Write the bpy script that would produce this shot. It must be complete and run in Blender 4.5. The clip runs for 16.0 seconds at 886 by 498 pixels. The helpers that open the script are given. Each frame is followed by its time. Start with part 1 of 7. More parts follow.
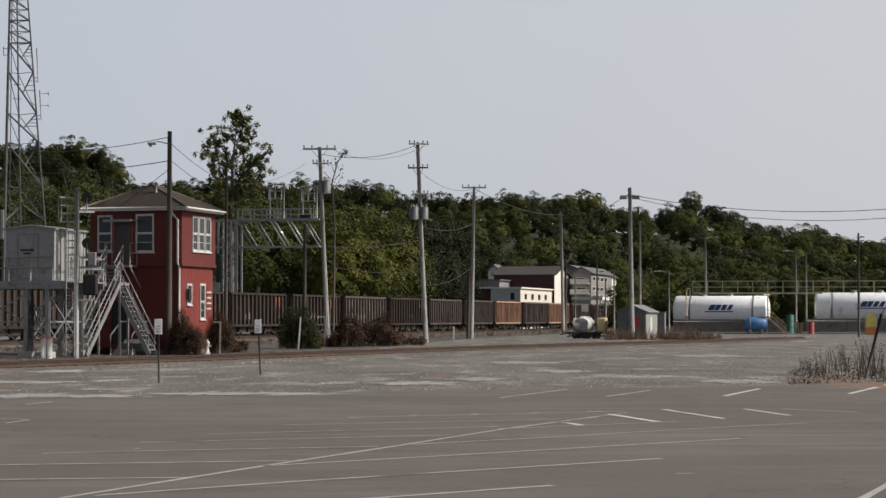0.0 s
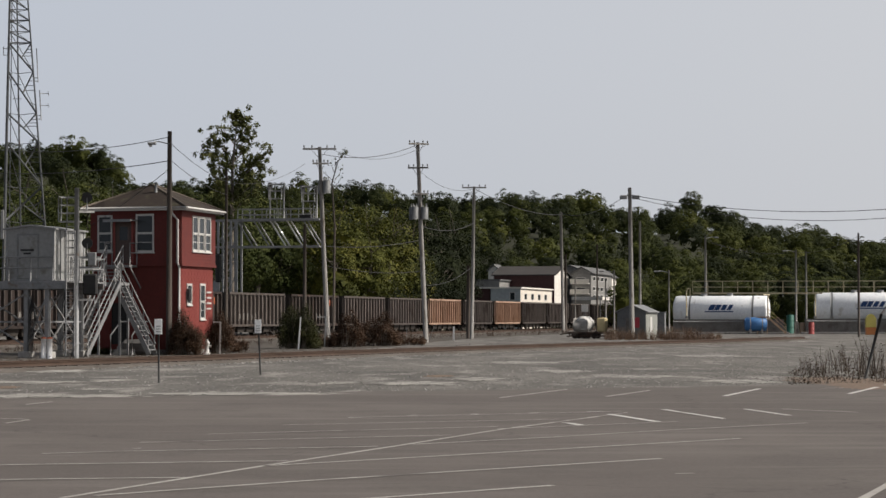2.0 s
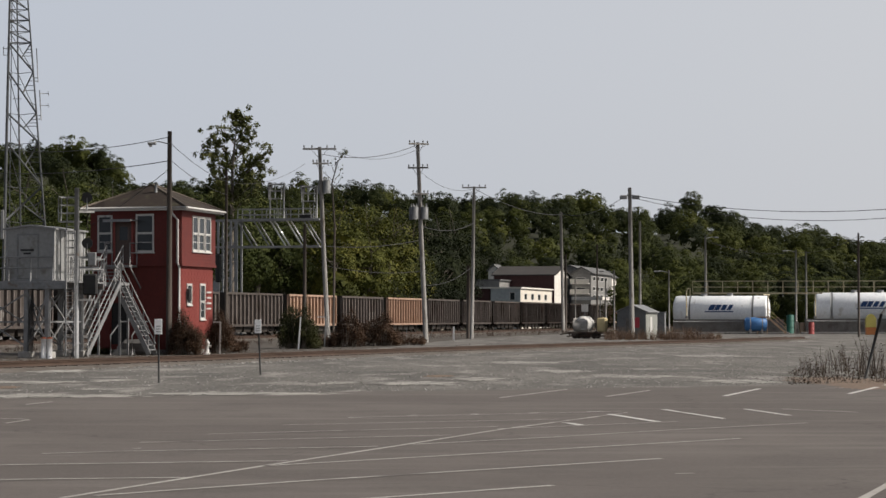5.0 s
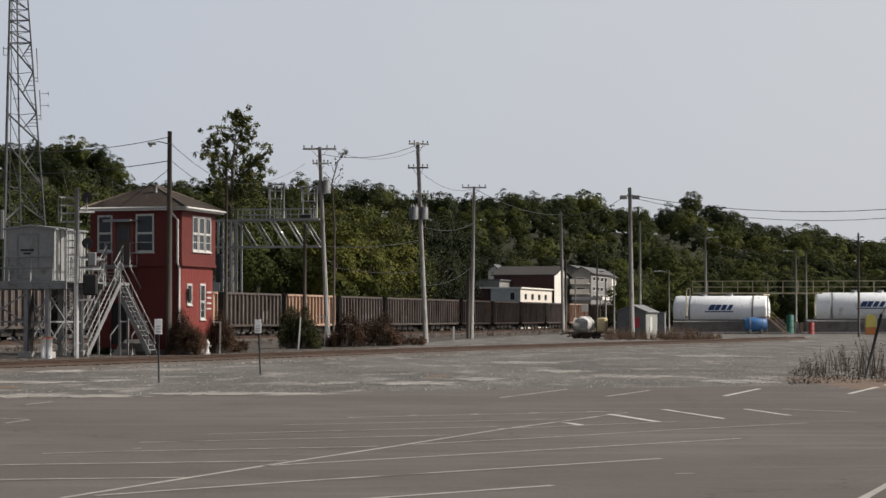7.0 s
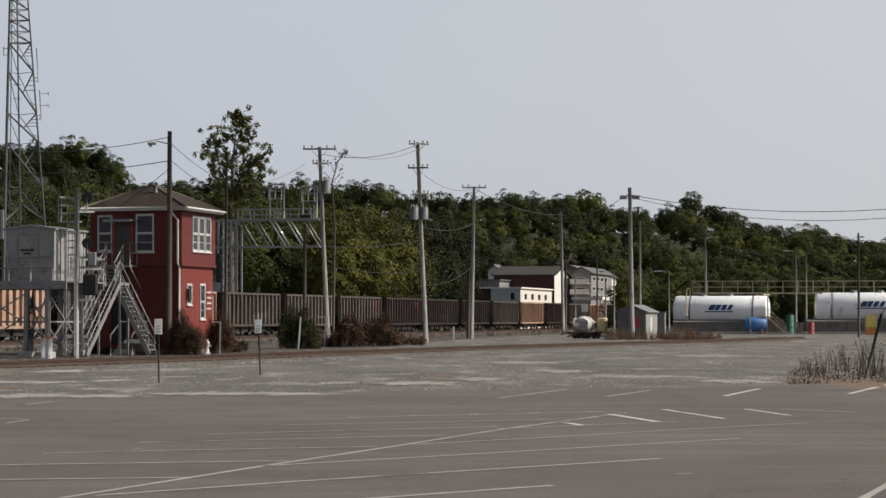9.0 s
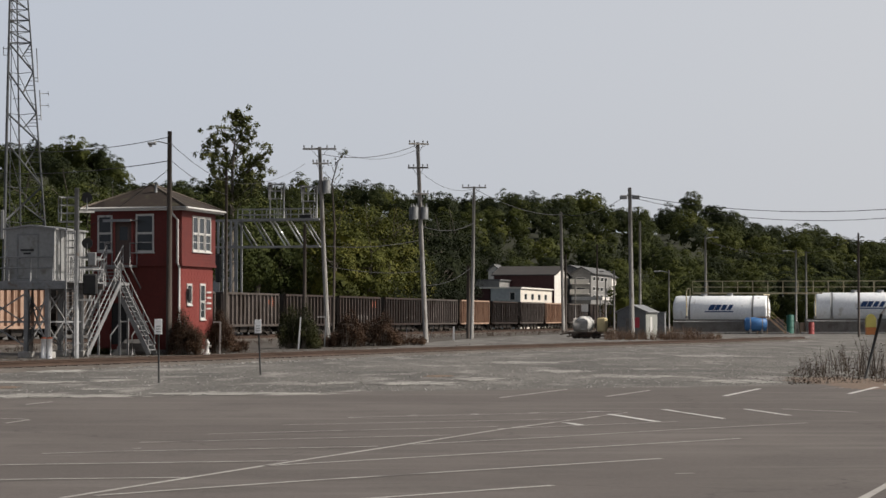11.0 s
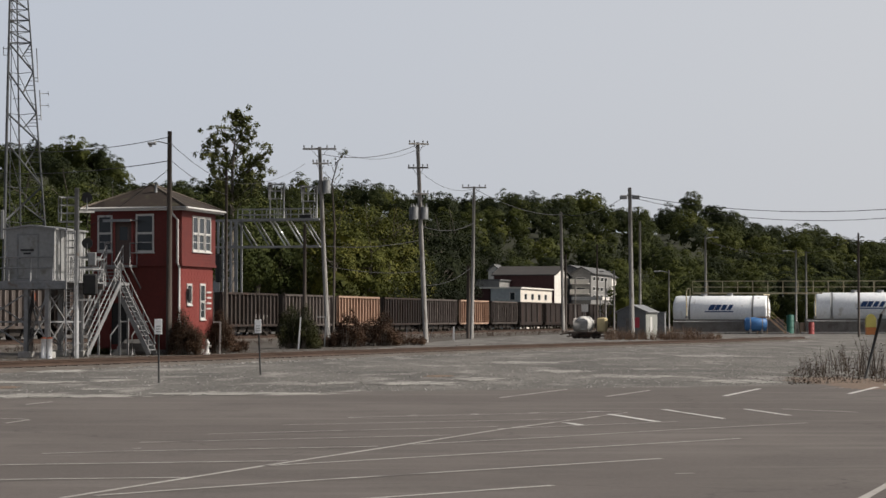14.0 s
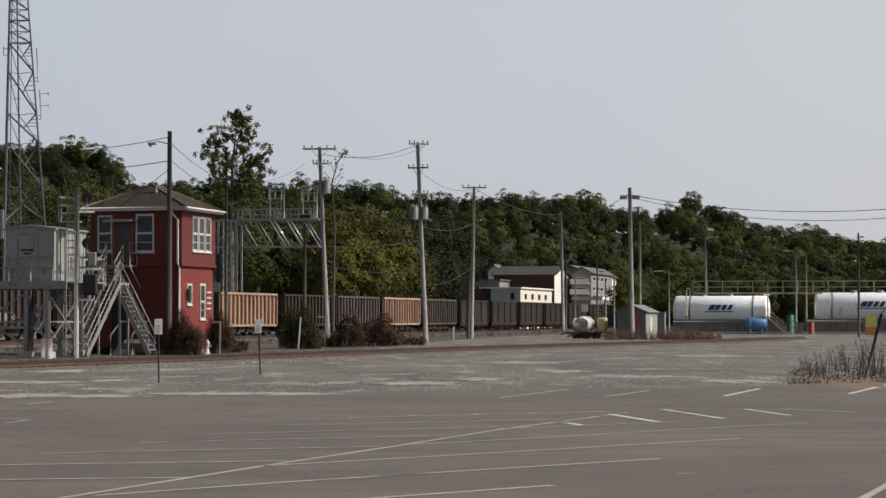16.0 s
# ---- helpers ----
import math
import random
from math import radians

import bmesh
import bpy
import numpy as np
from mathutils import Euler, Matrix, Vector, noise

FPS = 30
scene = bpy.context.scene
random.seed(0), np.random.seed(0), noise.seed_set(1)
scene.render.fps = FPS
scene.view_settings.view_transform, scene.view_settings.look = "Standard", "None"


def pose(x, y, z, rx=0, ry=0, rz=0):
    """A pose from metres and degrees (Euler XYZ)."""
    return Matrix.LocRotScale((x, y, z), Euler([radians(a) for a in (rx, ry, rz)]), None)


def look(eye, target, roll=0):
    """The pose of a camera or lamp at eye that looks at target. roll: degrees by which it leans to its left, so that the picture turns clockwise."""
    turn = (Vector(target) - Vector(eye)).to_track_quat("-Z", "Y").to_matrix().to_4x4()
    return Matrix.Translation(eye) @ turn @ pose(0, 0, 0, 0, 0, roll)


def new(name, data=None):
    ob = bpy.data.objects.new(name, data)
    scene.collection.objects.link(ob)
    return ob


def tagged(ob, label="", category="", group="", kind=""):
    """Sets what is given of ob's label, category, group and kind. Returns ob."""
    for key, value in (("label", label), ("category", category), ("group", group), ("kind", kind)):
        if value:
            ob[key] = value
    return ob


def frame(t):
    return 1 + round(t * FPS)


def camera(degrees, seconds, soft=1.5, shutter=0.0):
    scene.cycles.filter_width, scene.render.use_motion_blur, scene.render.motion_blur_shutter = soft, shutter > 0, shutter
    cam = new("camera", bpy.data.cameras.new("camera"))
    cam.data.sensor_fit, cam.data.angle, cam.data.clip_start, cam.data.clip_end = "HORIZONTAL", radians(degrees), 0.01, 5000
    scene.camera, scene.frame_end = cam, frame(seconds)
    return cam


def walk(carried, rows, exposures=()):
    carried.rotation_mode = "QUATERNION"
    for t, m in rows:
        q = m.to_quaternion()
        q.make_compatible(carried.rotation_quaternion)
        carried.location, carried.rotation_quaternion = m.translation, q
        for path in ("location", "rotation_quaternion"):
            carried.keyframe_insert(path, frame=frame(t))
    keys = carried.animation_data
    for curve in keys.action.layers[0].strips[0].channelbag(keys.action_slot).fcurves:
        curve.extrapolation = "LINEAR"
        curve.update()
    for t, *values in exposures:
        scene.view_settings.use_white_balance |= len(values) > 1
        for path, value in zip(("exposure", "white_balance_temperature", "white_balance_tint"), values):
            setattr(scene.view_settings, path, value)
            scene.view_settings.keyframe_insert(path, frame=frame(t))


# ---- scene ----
# A railway yard seen from a car park. x east, y away from the camera, z up; the lot is at z = 0.
EYE = 1.75
TILT = 1.828
REACH = 3853.7

cam = camera(23.0, 16.0, soft=1.5)
walk(cam, [(0.0, pose(0, 0, EYE, 90 + TILT)), (16.0, pose(0, 0, EYE, 90 + TILT))])

_c, _s = math.cos(radians(TILT)), math.sin(radians(TILT))


def at(u, v, d):
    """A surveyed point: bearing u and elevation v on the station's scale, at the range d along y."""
    k = (441 - v) / REACH
    rise = d * (k * _c + _s) / (_c - k * _s)
    return Vector(((u - 784) / REACH * (d * _c + rise * _s), d, EYE + rise))


def east(u, d):
    return at(u, 564, d).x


def up(v, d):
    return at(784, v, d).z


def foot(u, v, z=0.0):
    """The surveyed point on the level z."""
    k = (441 - v) / REACH
    d = (z - EYE) * (_c - k * _s) / (k * _c + _s)
    return at(u, v, d)


# ---- world and sun: thin high haze, weak sun from the right and ahead ----
SUN_AZ, SUN_EL = 92.0, 40.0
world = bpy.data.worlds.new("hazy_sky")
scene.world = world
world.use_nodes = True
wn, wl = world.node_tree.nodes, world.node_tree.links
wn.clear()
w_out, w_bg = wn.new("ShaderNodeOutputWorld"), wn.new("ShaderNodeBackground")
w_sky = wn.new("ShaderNodeTexSky")
w_sky.sky_type = "NISHITA"
w_sky.sun_disc = False
w_sky.sun_elevation, w_sky.sun_rotation = radians(SUN_EL), radians(SUN_AZ)
w_sky.dust_density, w_sky.air_density, w_sky.ozone_density = 5.0, 0.8, 1.0
w_mix = wn.new("ShaderNodeMix")
w_mix.data_type = "RGBA"
# the haze is thick toward the horizon and thins overhead
w_co, w_sep, w_fac = wn.new("ShaderNodeTexCoord"), wn.new("ShaderNodeSeparateXYZ"), wn.new("ShaderNodeMapRange")
wl.new(w_co.outputs["Generated"], w_sep.inputs[0])
wl.new(w_sep.outputs["Z"], w_fac.inputs[0])
w_fac.inputs[1].default_value, w_fac.inputs[2].default_value = 0.15, 0.34
w_fac.inputs[3].default_value, w_fac.inputs[4].default_value = 0.74, 0.04
wl.new(w_fac.outputs[0], w_mix.inputs[0])
# the veil is whiter and warmer toward the sun's side
w_side, w_veil = wn.new("ShaderNodeMapRange"), wn.new("ShaderNodeMix")
w_veil.data_type = "RGBA"
w_side.inputs[1].default_value, w_side.inputs[2].default_value = -0.24, 0.24
wl.new(w_sep.outputs["X"], w_side.inputs[0])
wl.new(w_side.outputs[0], w_veil.inputs[0])
w_veil.inputs[6].default_value, w_veil.inputs[7].default_value = (6.75, 7.25, 8.2, 1), (7.95, 8.1, 8.5, 1)
wl.new(w_veil.outputs[2], w_mix.inputs[7])
w_hsv = wn.new("ShaderNodeHueSaturation")
w_hsv.inputs["Saturation"].default_value, w_hsv.inputs["Value"].default_value = 0.55, 0.68
wl.new(w_sky.outputs[0], w_hsv.inputs["Color"])
wl.new(w_hsv.outputs[0], w_mix.inputs[6])
wl.new(w_mix.outputs[2], w_bg.inputs[0])
w_bg.inputs[1].default_value = 0.1
wl.new(w_bg.outputs[0], w_out.inputs[0])

sun_data = bpy.data.lights.new("sun", "SUN")
sun_data.energy, sun_data.angle, sun_data.color = 5.0, radians(2.5), (1.0, 0.93, 0.84)
sun = new("sun", sun_data)
_d = Vector((math.sin(radians(SUN_AZ)) * math.cos(radians(SUN_EL)), math.cos(radians(SUN_AZ)) * math.cos(radians(SUN_EL)), math.sin(radians(SUN_EL))))
sun.matrix_world = look(_d * 200, (0, 0, 0))
scene.view_settings.exposure = -0.1


# ---- materials ----
def mat(name, a, b, rough=0.8, metal=0.0, big=0.6, fine=12.0, amount=0.5, stain=None, stain_at=0.62, bump=0.15, depth=0.01,
        stretch=(1, 1, 1), spread=0.0, through_light=0.0):
    """Two tones a and b mixed by coarse and fine noise, stains with a shape of their own, grain and relief."""
    m = bpy.data.materials.new(name)
    m.use_nodes = True
    n, l = m.node_tree.nodes, m.node_tree.links
    bsdf = n["Principled BSDF"]
    co = n.new("ShaderNodeTexCoord")
    mp = n.new("ShaderNodeMapping")
    mp.inputs["Scale"].default_value = stretch
    l.new(co.outputs["Object"], mp.inputs["Vector"])
    info = n.new("ShaderNodeObjectInfo")
    shift = n.new("ShaderNodeVectorMath")
    shift.operation = "MULTIPLY_ADD"
    l.new(info.outputs["Random"], shift.inputs[0])
    shift.inputs[1].default_value = (37, 23, 11) if spread >= 0 else (0, 0, 0)
    l.new(mp.outputs[0], shift.inputs[2])

    def tex(scale, detail=4.0):
        t = n.new("ShaderNodeTexNoise")
        t.inputs["Scale"].default_value, t.inputs["Detail"].default_value = scale, detail
        l.new(shift.outputs[0], t.inputs["Vector"])
        return t.outputs["Fac"]

    def mix(f, x, y):
        k = n.new("ShaderNodeMix")
        k.data_type = "RGBA"
        for socket, value in ((k.inputs[0], f), (k.inputs[6], x), (k.inputs[7], y)):
            if isinstance(value, (tuple, float)):
                socket.default_value = (*value, 1) if isinstance(value, tuple) else value
            else:
                l.new(value, socket)
        return k.outputs[2]

    def ramp(x, lo, hi):
        r = n.new("ShaderNodeMapRange")
        r.inputs[1].default_value, r.inputs[2].default_value = lo, hi
        l.new(x, r.inputs[0])
        return r.outputs[0]

    n_big, n_fine = tex(big), tex(fine, 5.0)
    col = mix(ramp(n_big, 0.5 - amount / 2, 0.5 + amount / 2), a, b)
    grain = mix(ramp(n_fine, 0.3, 0.7), tuple(0.8 * x for x in a), tuple(min(1.0, 1.15 * x) for x in b))
    col = mix(0.4, col, grain)
    if stain:
        col = mix(ramp(tex(big * 2.3, 6.0), stain_at - 0.06, stain_at + 0.08), col, stain)
    if spread > 0:
        hsv = n.new("ShaderNodeHueSaturation")
        l.new(col, hsv.inputs["Color"])
        v = n.new("ShaderNodeMapRange")
        v.inputs[3].default_value, v.inputs[4].default_value = 1 - spread, 1 + spread
        l.new(info.outputs["Random"], v.inputs[0])
        l.new(v.outputs[0], hsv.inputs["Value"])
        col = hsv.outputs[0]
    l.new(col, bsdf.inputs["Base Color"])
    bsdf.inputs["Metallic"].default_value = metal
    bsdf.inputs["Specular IOR Level"].default_value = 0.3
    r = n.new("ShaderNodeMapRange")
    r.inputs[3].default_value, r.inputs[4].default_value = max(0.05, rough - 0.12), min(1.0, rough + 0.12)
    l.new(n_fine, r.inputs[0])
    l.new(r.outputs[0], bsdf.inputs["Roughness"])
    if bump:
        bp = n.new("ShaderNodeBump")
        bp.inputs["Strength"].default_value, bp.inputs["Distance"].default_value = bump, depth
        l.new(n_fine, bp.inputs["Height"])
        l.new(bp.outputs[0], bsdf.inputs["Normal"])
    if through_light:
        tr = n.new("ShaderNodeBsdfTranslucent")
        l.new(col, tr.inputs["Color"])
        ms = n.new("ShaderNodeMixShader")
        ms.inputs[0].default_value = through_light
        l.new(bsdf.outputs[0], ms.inputs[1])
        l.new(tr.outputs[0], ms.inputs[2])
        l.new(ms.outputs[0], n["Material Output"].inputs[0])
    return m


def leaf_mat(name, dark, mid, light, scale, per_leaf=0.35):
    """Foliage: tone by tree (coarse noise) and by leaf (each its own island)."""
    m = bpy.data.materials.new(name)
    m.use_nodes = True
    n, l = m.node_tree.nodes, m.node_tree.links
    bsdf = n["Principled BSDF"]
    co, geo, tex = n.new("ShaderNodeTexCoord"), n.new("ShaderNodeNewGeometry"), n.new("ShaderNodeTexNoise")
    tex.inputs["Scale"].default_value, tex.inputs["Detail"].default_value = scale, 2.0
    l.new(co.outputs["Object"], tex.inputs["Vector"])
    add = n.new("ShaderNodeMath")
    add.operation = "MULTIPLY_ADD"
    l.new(geo.outputs["Random Per Island"], add.inputs[0])
    add.inputs[1].default_value = per_leaf
    l.new(tex.outputs["Fac"], add.inputs[2])
    r = n.new("ShaderNodeValToRGB")
    e = r.color_ramp.elements
    e[0].position, e[0].color = 0.40 + per_leaf * 0.2, (*dark, 1)
    e[1].position, e[1].color = 0.66 + per_leaf * 0.8, (*light, 1)
    k = e.new(0.53 + per_leaf * 0.5)
    k.color = (*mid, 1)
    l.new(add.outputs[0], r.inputs[0])
    l.new(r.outputs[0], bsdf.inputs["Base Color"])
    bsdf.inputs["Roughness"].default_value = 0.7
    bsdf.inputs["Specular IOR Level"].default_value = 0.1
    tr, ms = n.new("ShaderNodeBsdfTranslucent"), n.new("ShaderNodeMixShader")
    ms.inputs[0].default_value = 0.14
    l.new(r.outputs[0], tr.inputs[0])
    l.new(bsdf.outputs[0], ms.inputs[1])
    l.new(tr.outputs[0], ms.inputs[2])
    l.new(ms.outputs[0], n["Material Output"].inputs[0])
    return m


def glass_mat(name, tint=(0.03, 0.035, 0.04)):
    m = bpy.data.materials.new(name)
    m.use_nodes = True
    b = m.node_tree.nodes["Principled BSDF"]
    b.inputs["Base Color"].default_value = (*tint, 1)
    b.inputs["Roughness"].default_value = 0.12
    b.inputs["Specular IOR Level"].default_value = 0.22
    return m


M_GROUND = mat("gravel_ground", (0.068, 0.063, 0.058), (0.158, 0.149, 0.136), 0.95, big=0.3, fine=5.5, amount=0.3, stain=(0.24, 0.228, 0.21), stain_at=0.60, bump=0.7, depth=0.06, stretch=(1, 0.28, 1), spread=-1)


def asphalt_mat():
    """Old asphalt: patches, grain, tyre-worn streaks and fine cracks."""
    m = bpy.data.materials.new("worn_asphalt")
    m.use_nodes = True
    n, l = m.node_tree.nodes, m.node_tree.links
    bsdf = n["Principled BSDF"]
    co = n.new("ShaderNodeTexCoord").outputs["Object"]

    def tex(scale, detail, rough=0.55, vec=co):
        t = n.new("ShaderNodeTexNoise")
        t.inputs["Scale"].default_value, t.inputs["Detail"].default_value, t.inputs["Roughness"].default_value = scale, detail, rough
        l.new(vec, t.inputs["Vector"])
        return t

    def rng(x, a, b, c=0.0, d=1.0):
        r = n.new("ShaderNodeMapRange")
        for i, v in enumerate((a, b, c, d)):
            r.inputs[i + 1].default_value = v
        l.new(x, r.inputs[0])
        return r.outputs[0]

    def mix(f, x, y, mode="MIX"):
        k = n.new("ShaderNodeMix")
        k.data_type, k.blend_type = "RGBA", mode
        for socket, value in ((k.inputs[0], f), (k.inputs[6], x), (k.inputs[7], y)):
            if isinstance(value, (tuple, float)):
                socket.default_value = (*value, 1) if isinstance(value, tuple) else value
            else:
                l.new(value, socket)
        return k.outputs[2]

    col = mix(rng(tex(0.09, 4).outputs[0], 0.38, 0.62), (0.083, 0.072, 0.067), (0.121, 0.107, 0.099))
    col = mix(rng(tex(0.55, 6, 0.7).outputs[0], 0.50, 0.64, 0, 0.7), col, (0.070, 0.062, 0.058))
    mp = n.new("ShaderNodeMapping")
    mp.inputs["Scale"].default_value, mp.inputs["Rotation"].default_value = (0.12, 1.3, 1), (0, 0, radians(12))
    l.new(co, mp.inputs[0])
    col = mix(rng(tex(1.0, 5, 0.6, mp.outputs[0]).outputs[0], 0.53, 0.68, 0, 0.65), col, (0.150, 0.135, 0.125))
    grain = tex(14.0, 5, 0.85)
    col = mix(rng(grain.outputs[0], 0.35, 0.7, 0, 0.5), col, (0.163, 0.148, 0.138))
    warp = n.new("ShaderNodeVectorMath")
    warp.operation = "MULTIPLY_ADD"
    l.new(tex(0.8, 4).outputs["Color"], warp.inputs[0])
    warp.inputs[1].default_value = (1.6, 1.6, 0)
    l.new(co, warp.inputs[2])
    vor = n.new("ShaderNodeTexVoronoi")
    vor.feature = "DISTANCE_TO_EDGE"
    vor.inputs["Scale"].default_value = 0.16
    l.new(warp.outputs[0], vor.inputs["Vector"])
    crack = rng(vor.outputs["Distance"], 0.0015, 0.006, 1.0, 0.0)
    gate = n.new("ShaderNodeMath")
    gate.operation = "MULTIPLY"
    l.new(crack, gate.inputs[0])
    l.new(rng(tex(0.12, 2).outputs[0], 0.46, 0.56, 0, 0.4), gate.inputs[1])
    col = mix(gate.outputs[0], col, (0.035, 0.032, 0.03))
    l.new(col, bsdf.inputs["Base Color"])
    bsdf.inputs["Roughness"].default_value = 0.92
    bsdf.inputs["Specular IOR Level"].default_value = 0.2
    bp = n.new("ShaderNodeBump")
    bp.inputs["Strength"].default_value, bp.inputs["Distance"].default_value = 0.35, 0.012
    l.new(grain.outputs[0], bp.inputs["Height"])
    l.new(bp.outputs[0], bsdf.inputs["Normal"])
    return m


M_ASPHALT = asphalt_mat()
M_LINE = mat("worn_white_paint", (0.27, 0.256, 0.238), (0.42, 0.405, 0.378), 0.8, big=0.35, fine=6.0, amount=0.4, stain=(0.13, 0.12, 0.112), stain_at=0.64, bump=0.1)
M_LINE_NEW = mat("fresher_white_paint", (0.46, 0.45, 0.43), (0.60, 0.585, 0.56), 0.75, big=0.9, fine=8.0, amount=0.4, stain=(0.25, 0.24, 0.22), stain_at=0.62, bump=0.1)
M_BALLAST = mat("rust_stained_ballast", (0.062, 0.053, 0.046), (0.15, 0.133, 0.117), 0.95, big=0.35, fine=5.0, amount=0.5, stain=(0.085, 0.068, 0.056), stain_at=0.60, bump=0.8, depth=0.06)
M_TIE = mat("creosoted_tie", (0.07, 0.055, 0.045), (0.14, 0.115, 0.10), 0.9, big=1.5, fine=14, amount=0.6)
M_RAIL = mat("rusty_rail", (0.045, 0.029, 0.021), (0.084, 0.054, 0.040), 0.75, metal=0.2, big=1.0, fine=10, amount=0.5)
M_RED = mat("weathered_red_siding", (0.094, 0.020, 0.017), (0.140, 0.030, 0.025), 0.75, big=0.7, fine=7.0, amount=0.6, stain=(0.10, 0.023, 0.021), stain_at=0.60, bump=0.3, spread=-1)
M_REDBRICK = mat("red_painted_brick", (0.135, 0.026, 0.022), (0.20, 0.040, 0.033), 0.8, big=0.9, fine=8.0, amount=0.6, stain=(0.25, 0.085, 0.068), stain_at=0.63, bump=0.5, spread=-1)
M_ROOF = mat("brown_asphalt_shingle", (0.018, 0.0135, 0.011), (0.040, 0.029, 0.023), 0.95, big=0.8, fine=9.0, amount=0.6, stain=(0.050, 0.044, 0.028), stain_at=0.60, bump=0.5, depth=0.02)
M_FASCIA = mat("bright_trim_paint", (0.58, 0.57, 0.555), (0.70, 0.69, 0.67), 0.6, big=1.5, fine=9, amount=0.6, stain=(0.5, 0.47, 0.43), stain_at=0.68, bump=0.05)
M_WHITE = mat("white_trim_paint", (0.43, 0.42, 0.40), (0.56, 0.55, 0.53), 0.6, big=1.5, fine=9, amount=0.6, stain=(0.5, 0.47, 0.43), stain_at=0.68, bump=0.05)
M_SIGN = mat("clean_white_paint", (0.80, 0.79, 0.78), (0.90, 0.89, 0.88), 0.5, big=2, fine=9, bump=0.02)
M_GALV = mat("galvanised_steel", (0.19, 0.193, 0.195), (0.32, 0.322, 0.325), 0.55, metal=0.35, big=1.2, fine=8, amount=0.6, stain=(0.19, 0.17, 0.15), stain_at=0.66, bump=0.05)
M_STEEL = mat("dull_grey_steel", (0.16, 0.165, 0.17), (0.28, 0.285, 0.29), 0.6, metal=0.3, big=1.0, fine=8, amount=0.6, stain=(0.17, 0.12, 0.09), stain_at=0.66, bump=0.05)
M_HOUSE = mat("grey_metal_cladding", (0.225, 0.228, 0.226), (0.305, 0.308, 0.304), 0.6, metal=0.1, big=0.8, fine=6, amount=0.6, stain=(0.17, 0.16, 0.145), stain_at=0.62, bump=0.05)
M_WOOD = mat("weathered_pole_wood", (0.19, 0.184, 0.176), (0.31, 0.30, 0.286), 0.9, big=0.8, fine=10, amount=0.6, stain=(0.11, 0.09, 0.075), stain_at=0.6, bump=0.5, depth=0.02, stretch=(6, 6, 0.5))
M_DARKWOOD = mat("dark_creosoted_pole", (0.045, 0.037, 0.031), (0.095, 0.079, 0.068), 0.9, big=0.8, fine=10, amount=0.6, bump=0.5, depth=0.02, stretch=(6, 6, 0.5))
M_BLACK = mat("black_painted_metal", (0.012, 0.012, 0.013), (0.03, 0.03, 0.03), 0.6, big=1.0, fine=8, amount=0.6, bump=0.05)
M_CAN = mat("dull_grey_can_enamel", (0.10, 0.104, 0.108), (0.16, 0.165, 0.17), 0.5, big=1.0, fine=6, amount=0.6, stain=(0.10, 0.075, 0.055), stain_at=0.64, bump=0.03)
M_WIRE = mat("black_cable", (0.03, 0.03, 0.032), (0.06, 0.06, 0.062), 0.7, big=1.0, fine=4, bump=0)
M_GLASS = glass_mat("dark_window_glass")
M_CONC = mat("stained_concrete", (0.26, 0.25, 0.24), (0.37, 0.36, 0.34), 0.9, big=0.5, fine=6, amount=0.6, stain=(0.17, 0.16, 0.15), stain_at=0.60, bump=0.3)
M_CONCDARK = mat("dirty_containment_concrete", (0.11, 0.105, 0.10), (0.17, 0.162, 0.154), 0.9, big=0.5, fine=6, amount=0.6, stain=(0.10, 0.09, 0.085), stain_at=0.58, bump=0.3)
M_TANK = mat("white_tank_enamel", (0.80, 0.83, 0.86), (0.88, 0.90, 0.92), 0.4, big=0.5, fine=5, amount=0.6, stain=(0.56, 0.55, 0.53), stain_at=0.68, bump=0.03)
M_BLUE = mat("blue_sign_paint", (0.02, 0.055, 0.16), (0.03, 0.075, 0.20), 0.5, big=1, fine=6, bump=0.03)
M_BLUETANK = mat("blue_plastic_tank", (0.045, 0.14, 0.33), (0.07, 0.19, 0.42), 0.5, big=0.8, fine=5, amount=0.6, bump=0.05)
M_YELLOW = mat("yellow_safety_paint", (0.36, 0.315, 0.21), (0.48, 0.425, 0.30), 0.65, big=1, fine=6, stain=(0.30, 0.20, 0.09), stain_at=0.62, bump=0.05)
# brown cinders, darkened further for the shade by the train
M_BED = mat("shade_deepened_cinder_bed", (0.045, 0.038, 0.032), (0.088, 0.076, 0.065), 0.95, big=0.35, fine=3.0, amount=0.4, stain=(0.13, 0.118, 0.10), stain_at=0.60, bump=0.7, depth=0.06, spread=-1)
M_PALE = mat("pale_limestone_gravel", (0.19, 0.181, 0.166), (0.40, 0.384, 0.354), 0.95, big=1.2, fine=3.0, amount=0.4, stain=(0.10, 0.096, 0.09), stain_at=0.54, bump=0.6, depth=0.05, stretch=(0.5, 1, 1), spread=-1)
M_DAMP = mat("dark_cinders", (0.062, 0.058, 0.054), (0.10, 0.095, 0.088), 0.95, big=0.9, fine=3.0, amount=0.4, stain=(0.13, 0.125, 0.115), stain_at=0.55, bump=0.6, depth=0.05, stretch=(0.5, 1, 1), spread=-1)
M_DEAD = mat("dead_grass_mat", (0.125, 0.089, 0.066), (0.185, 0.137, 0.104), 0.95, big=1.5, fine=6.0, amount=0.5, bump=0.6, depth=0.05)
M_VERGE = mat("tan_ballast_verge", (0.10, 0.085, 0.066), (0.235, 0.208, 0.172), 0.95, big=1.0, fine=2.4, amount=0.4, stain=(0.075, 0.078, 0.048), stain_at=0.56, bump=0.7, depth=0.06, stretch=(0.6, 1, 1), spread=-1)
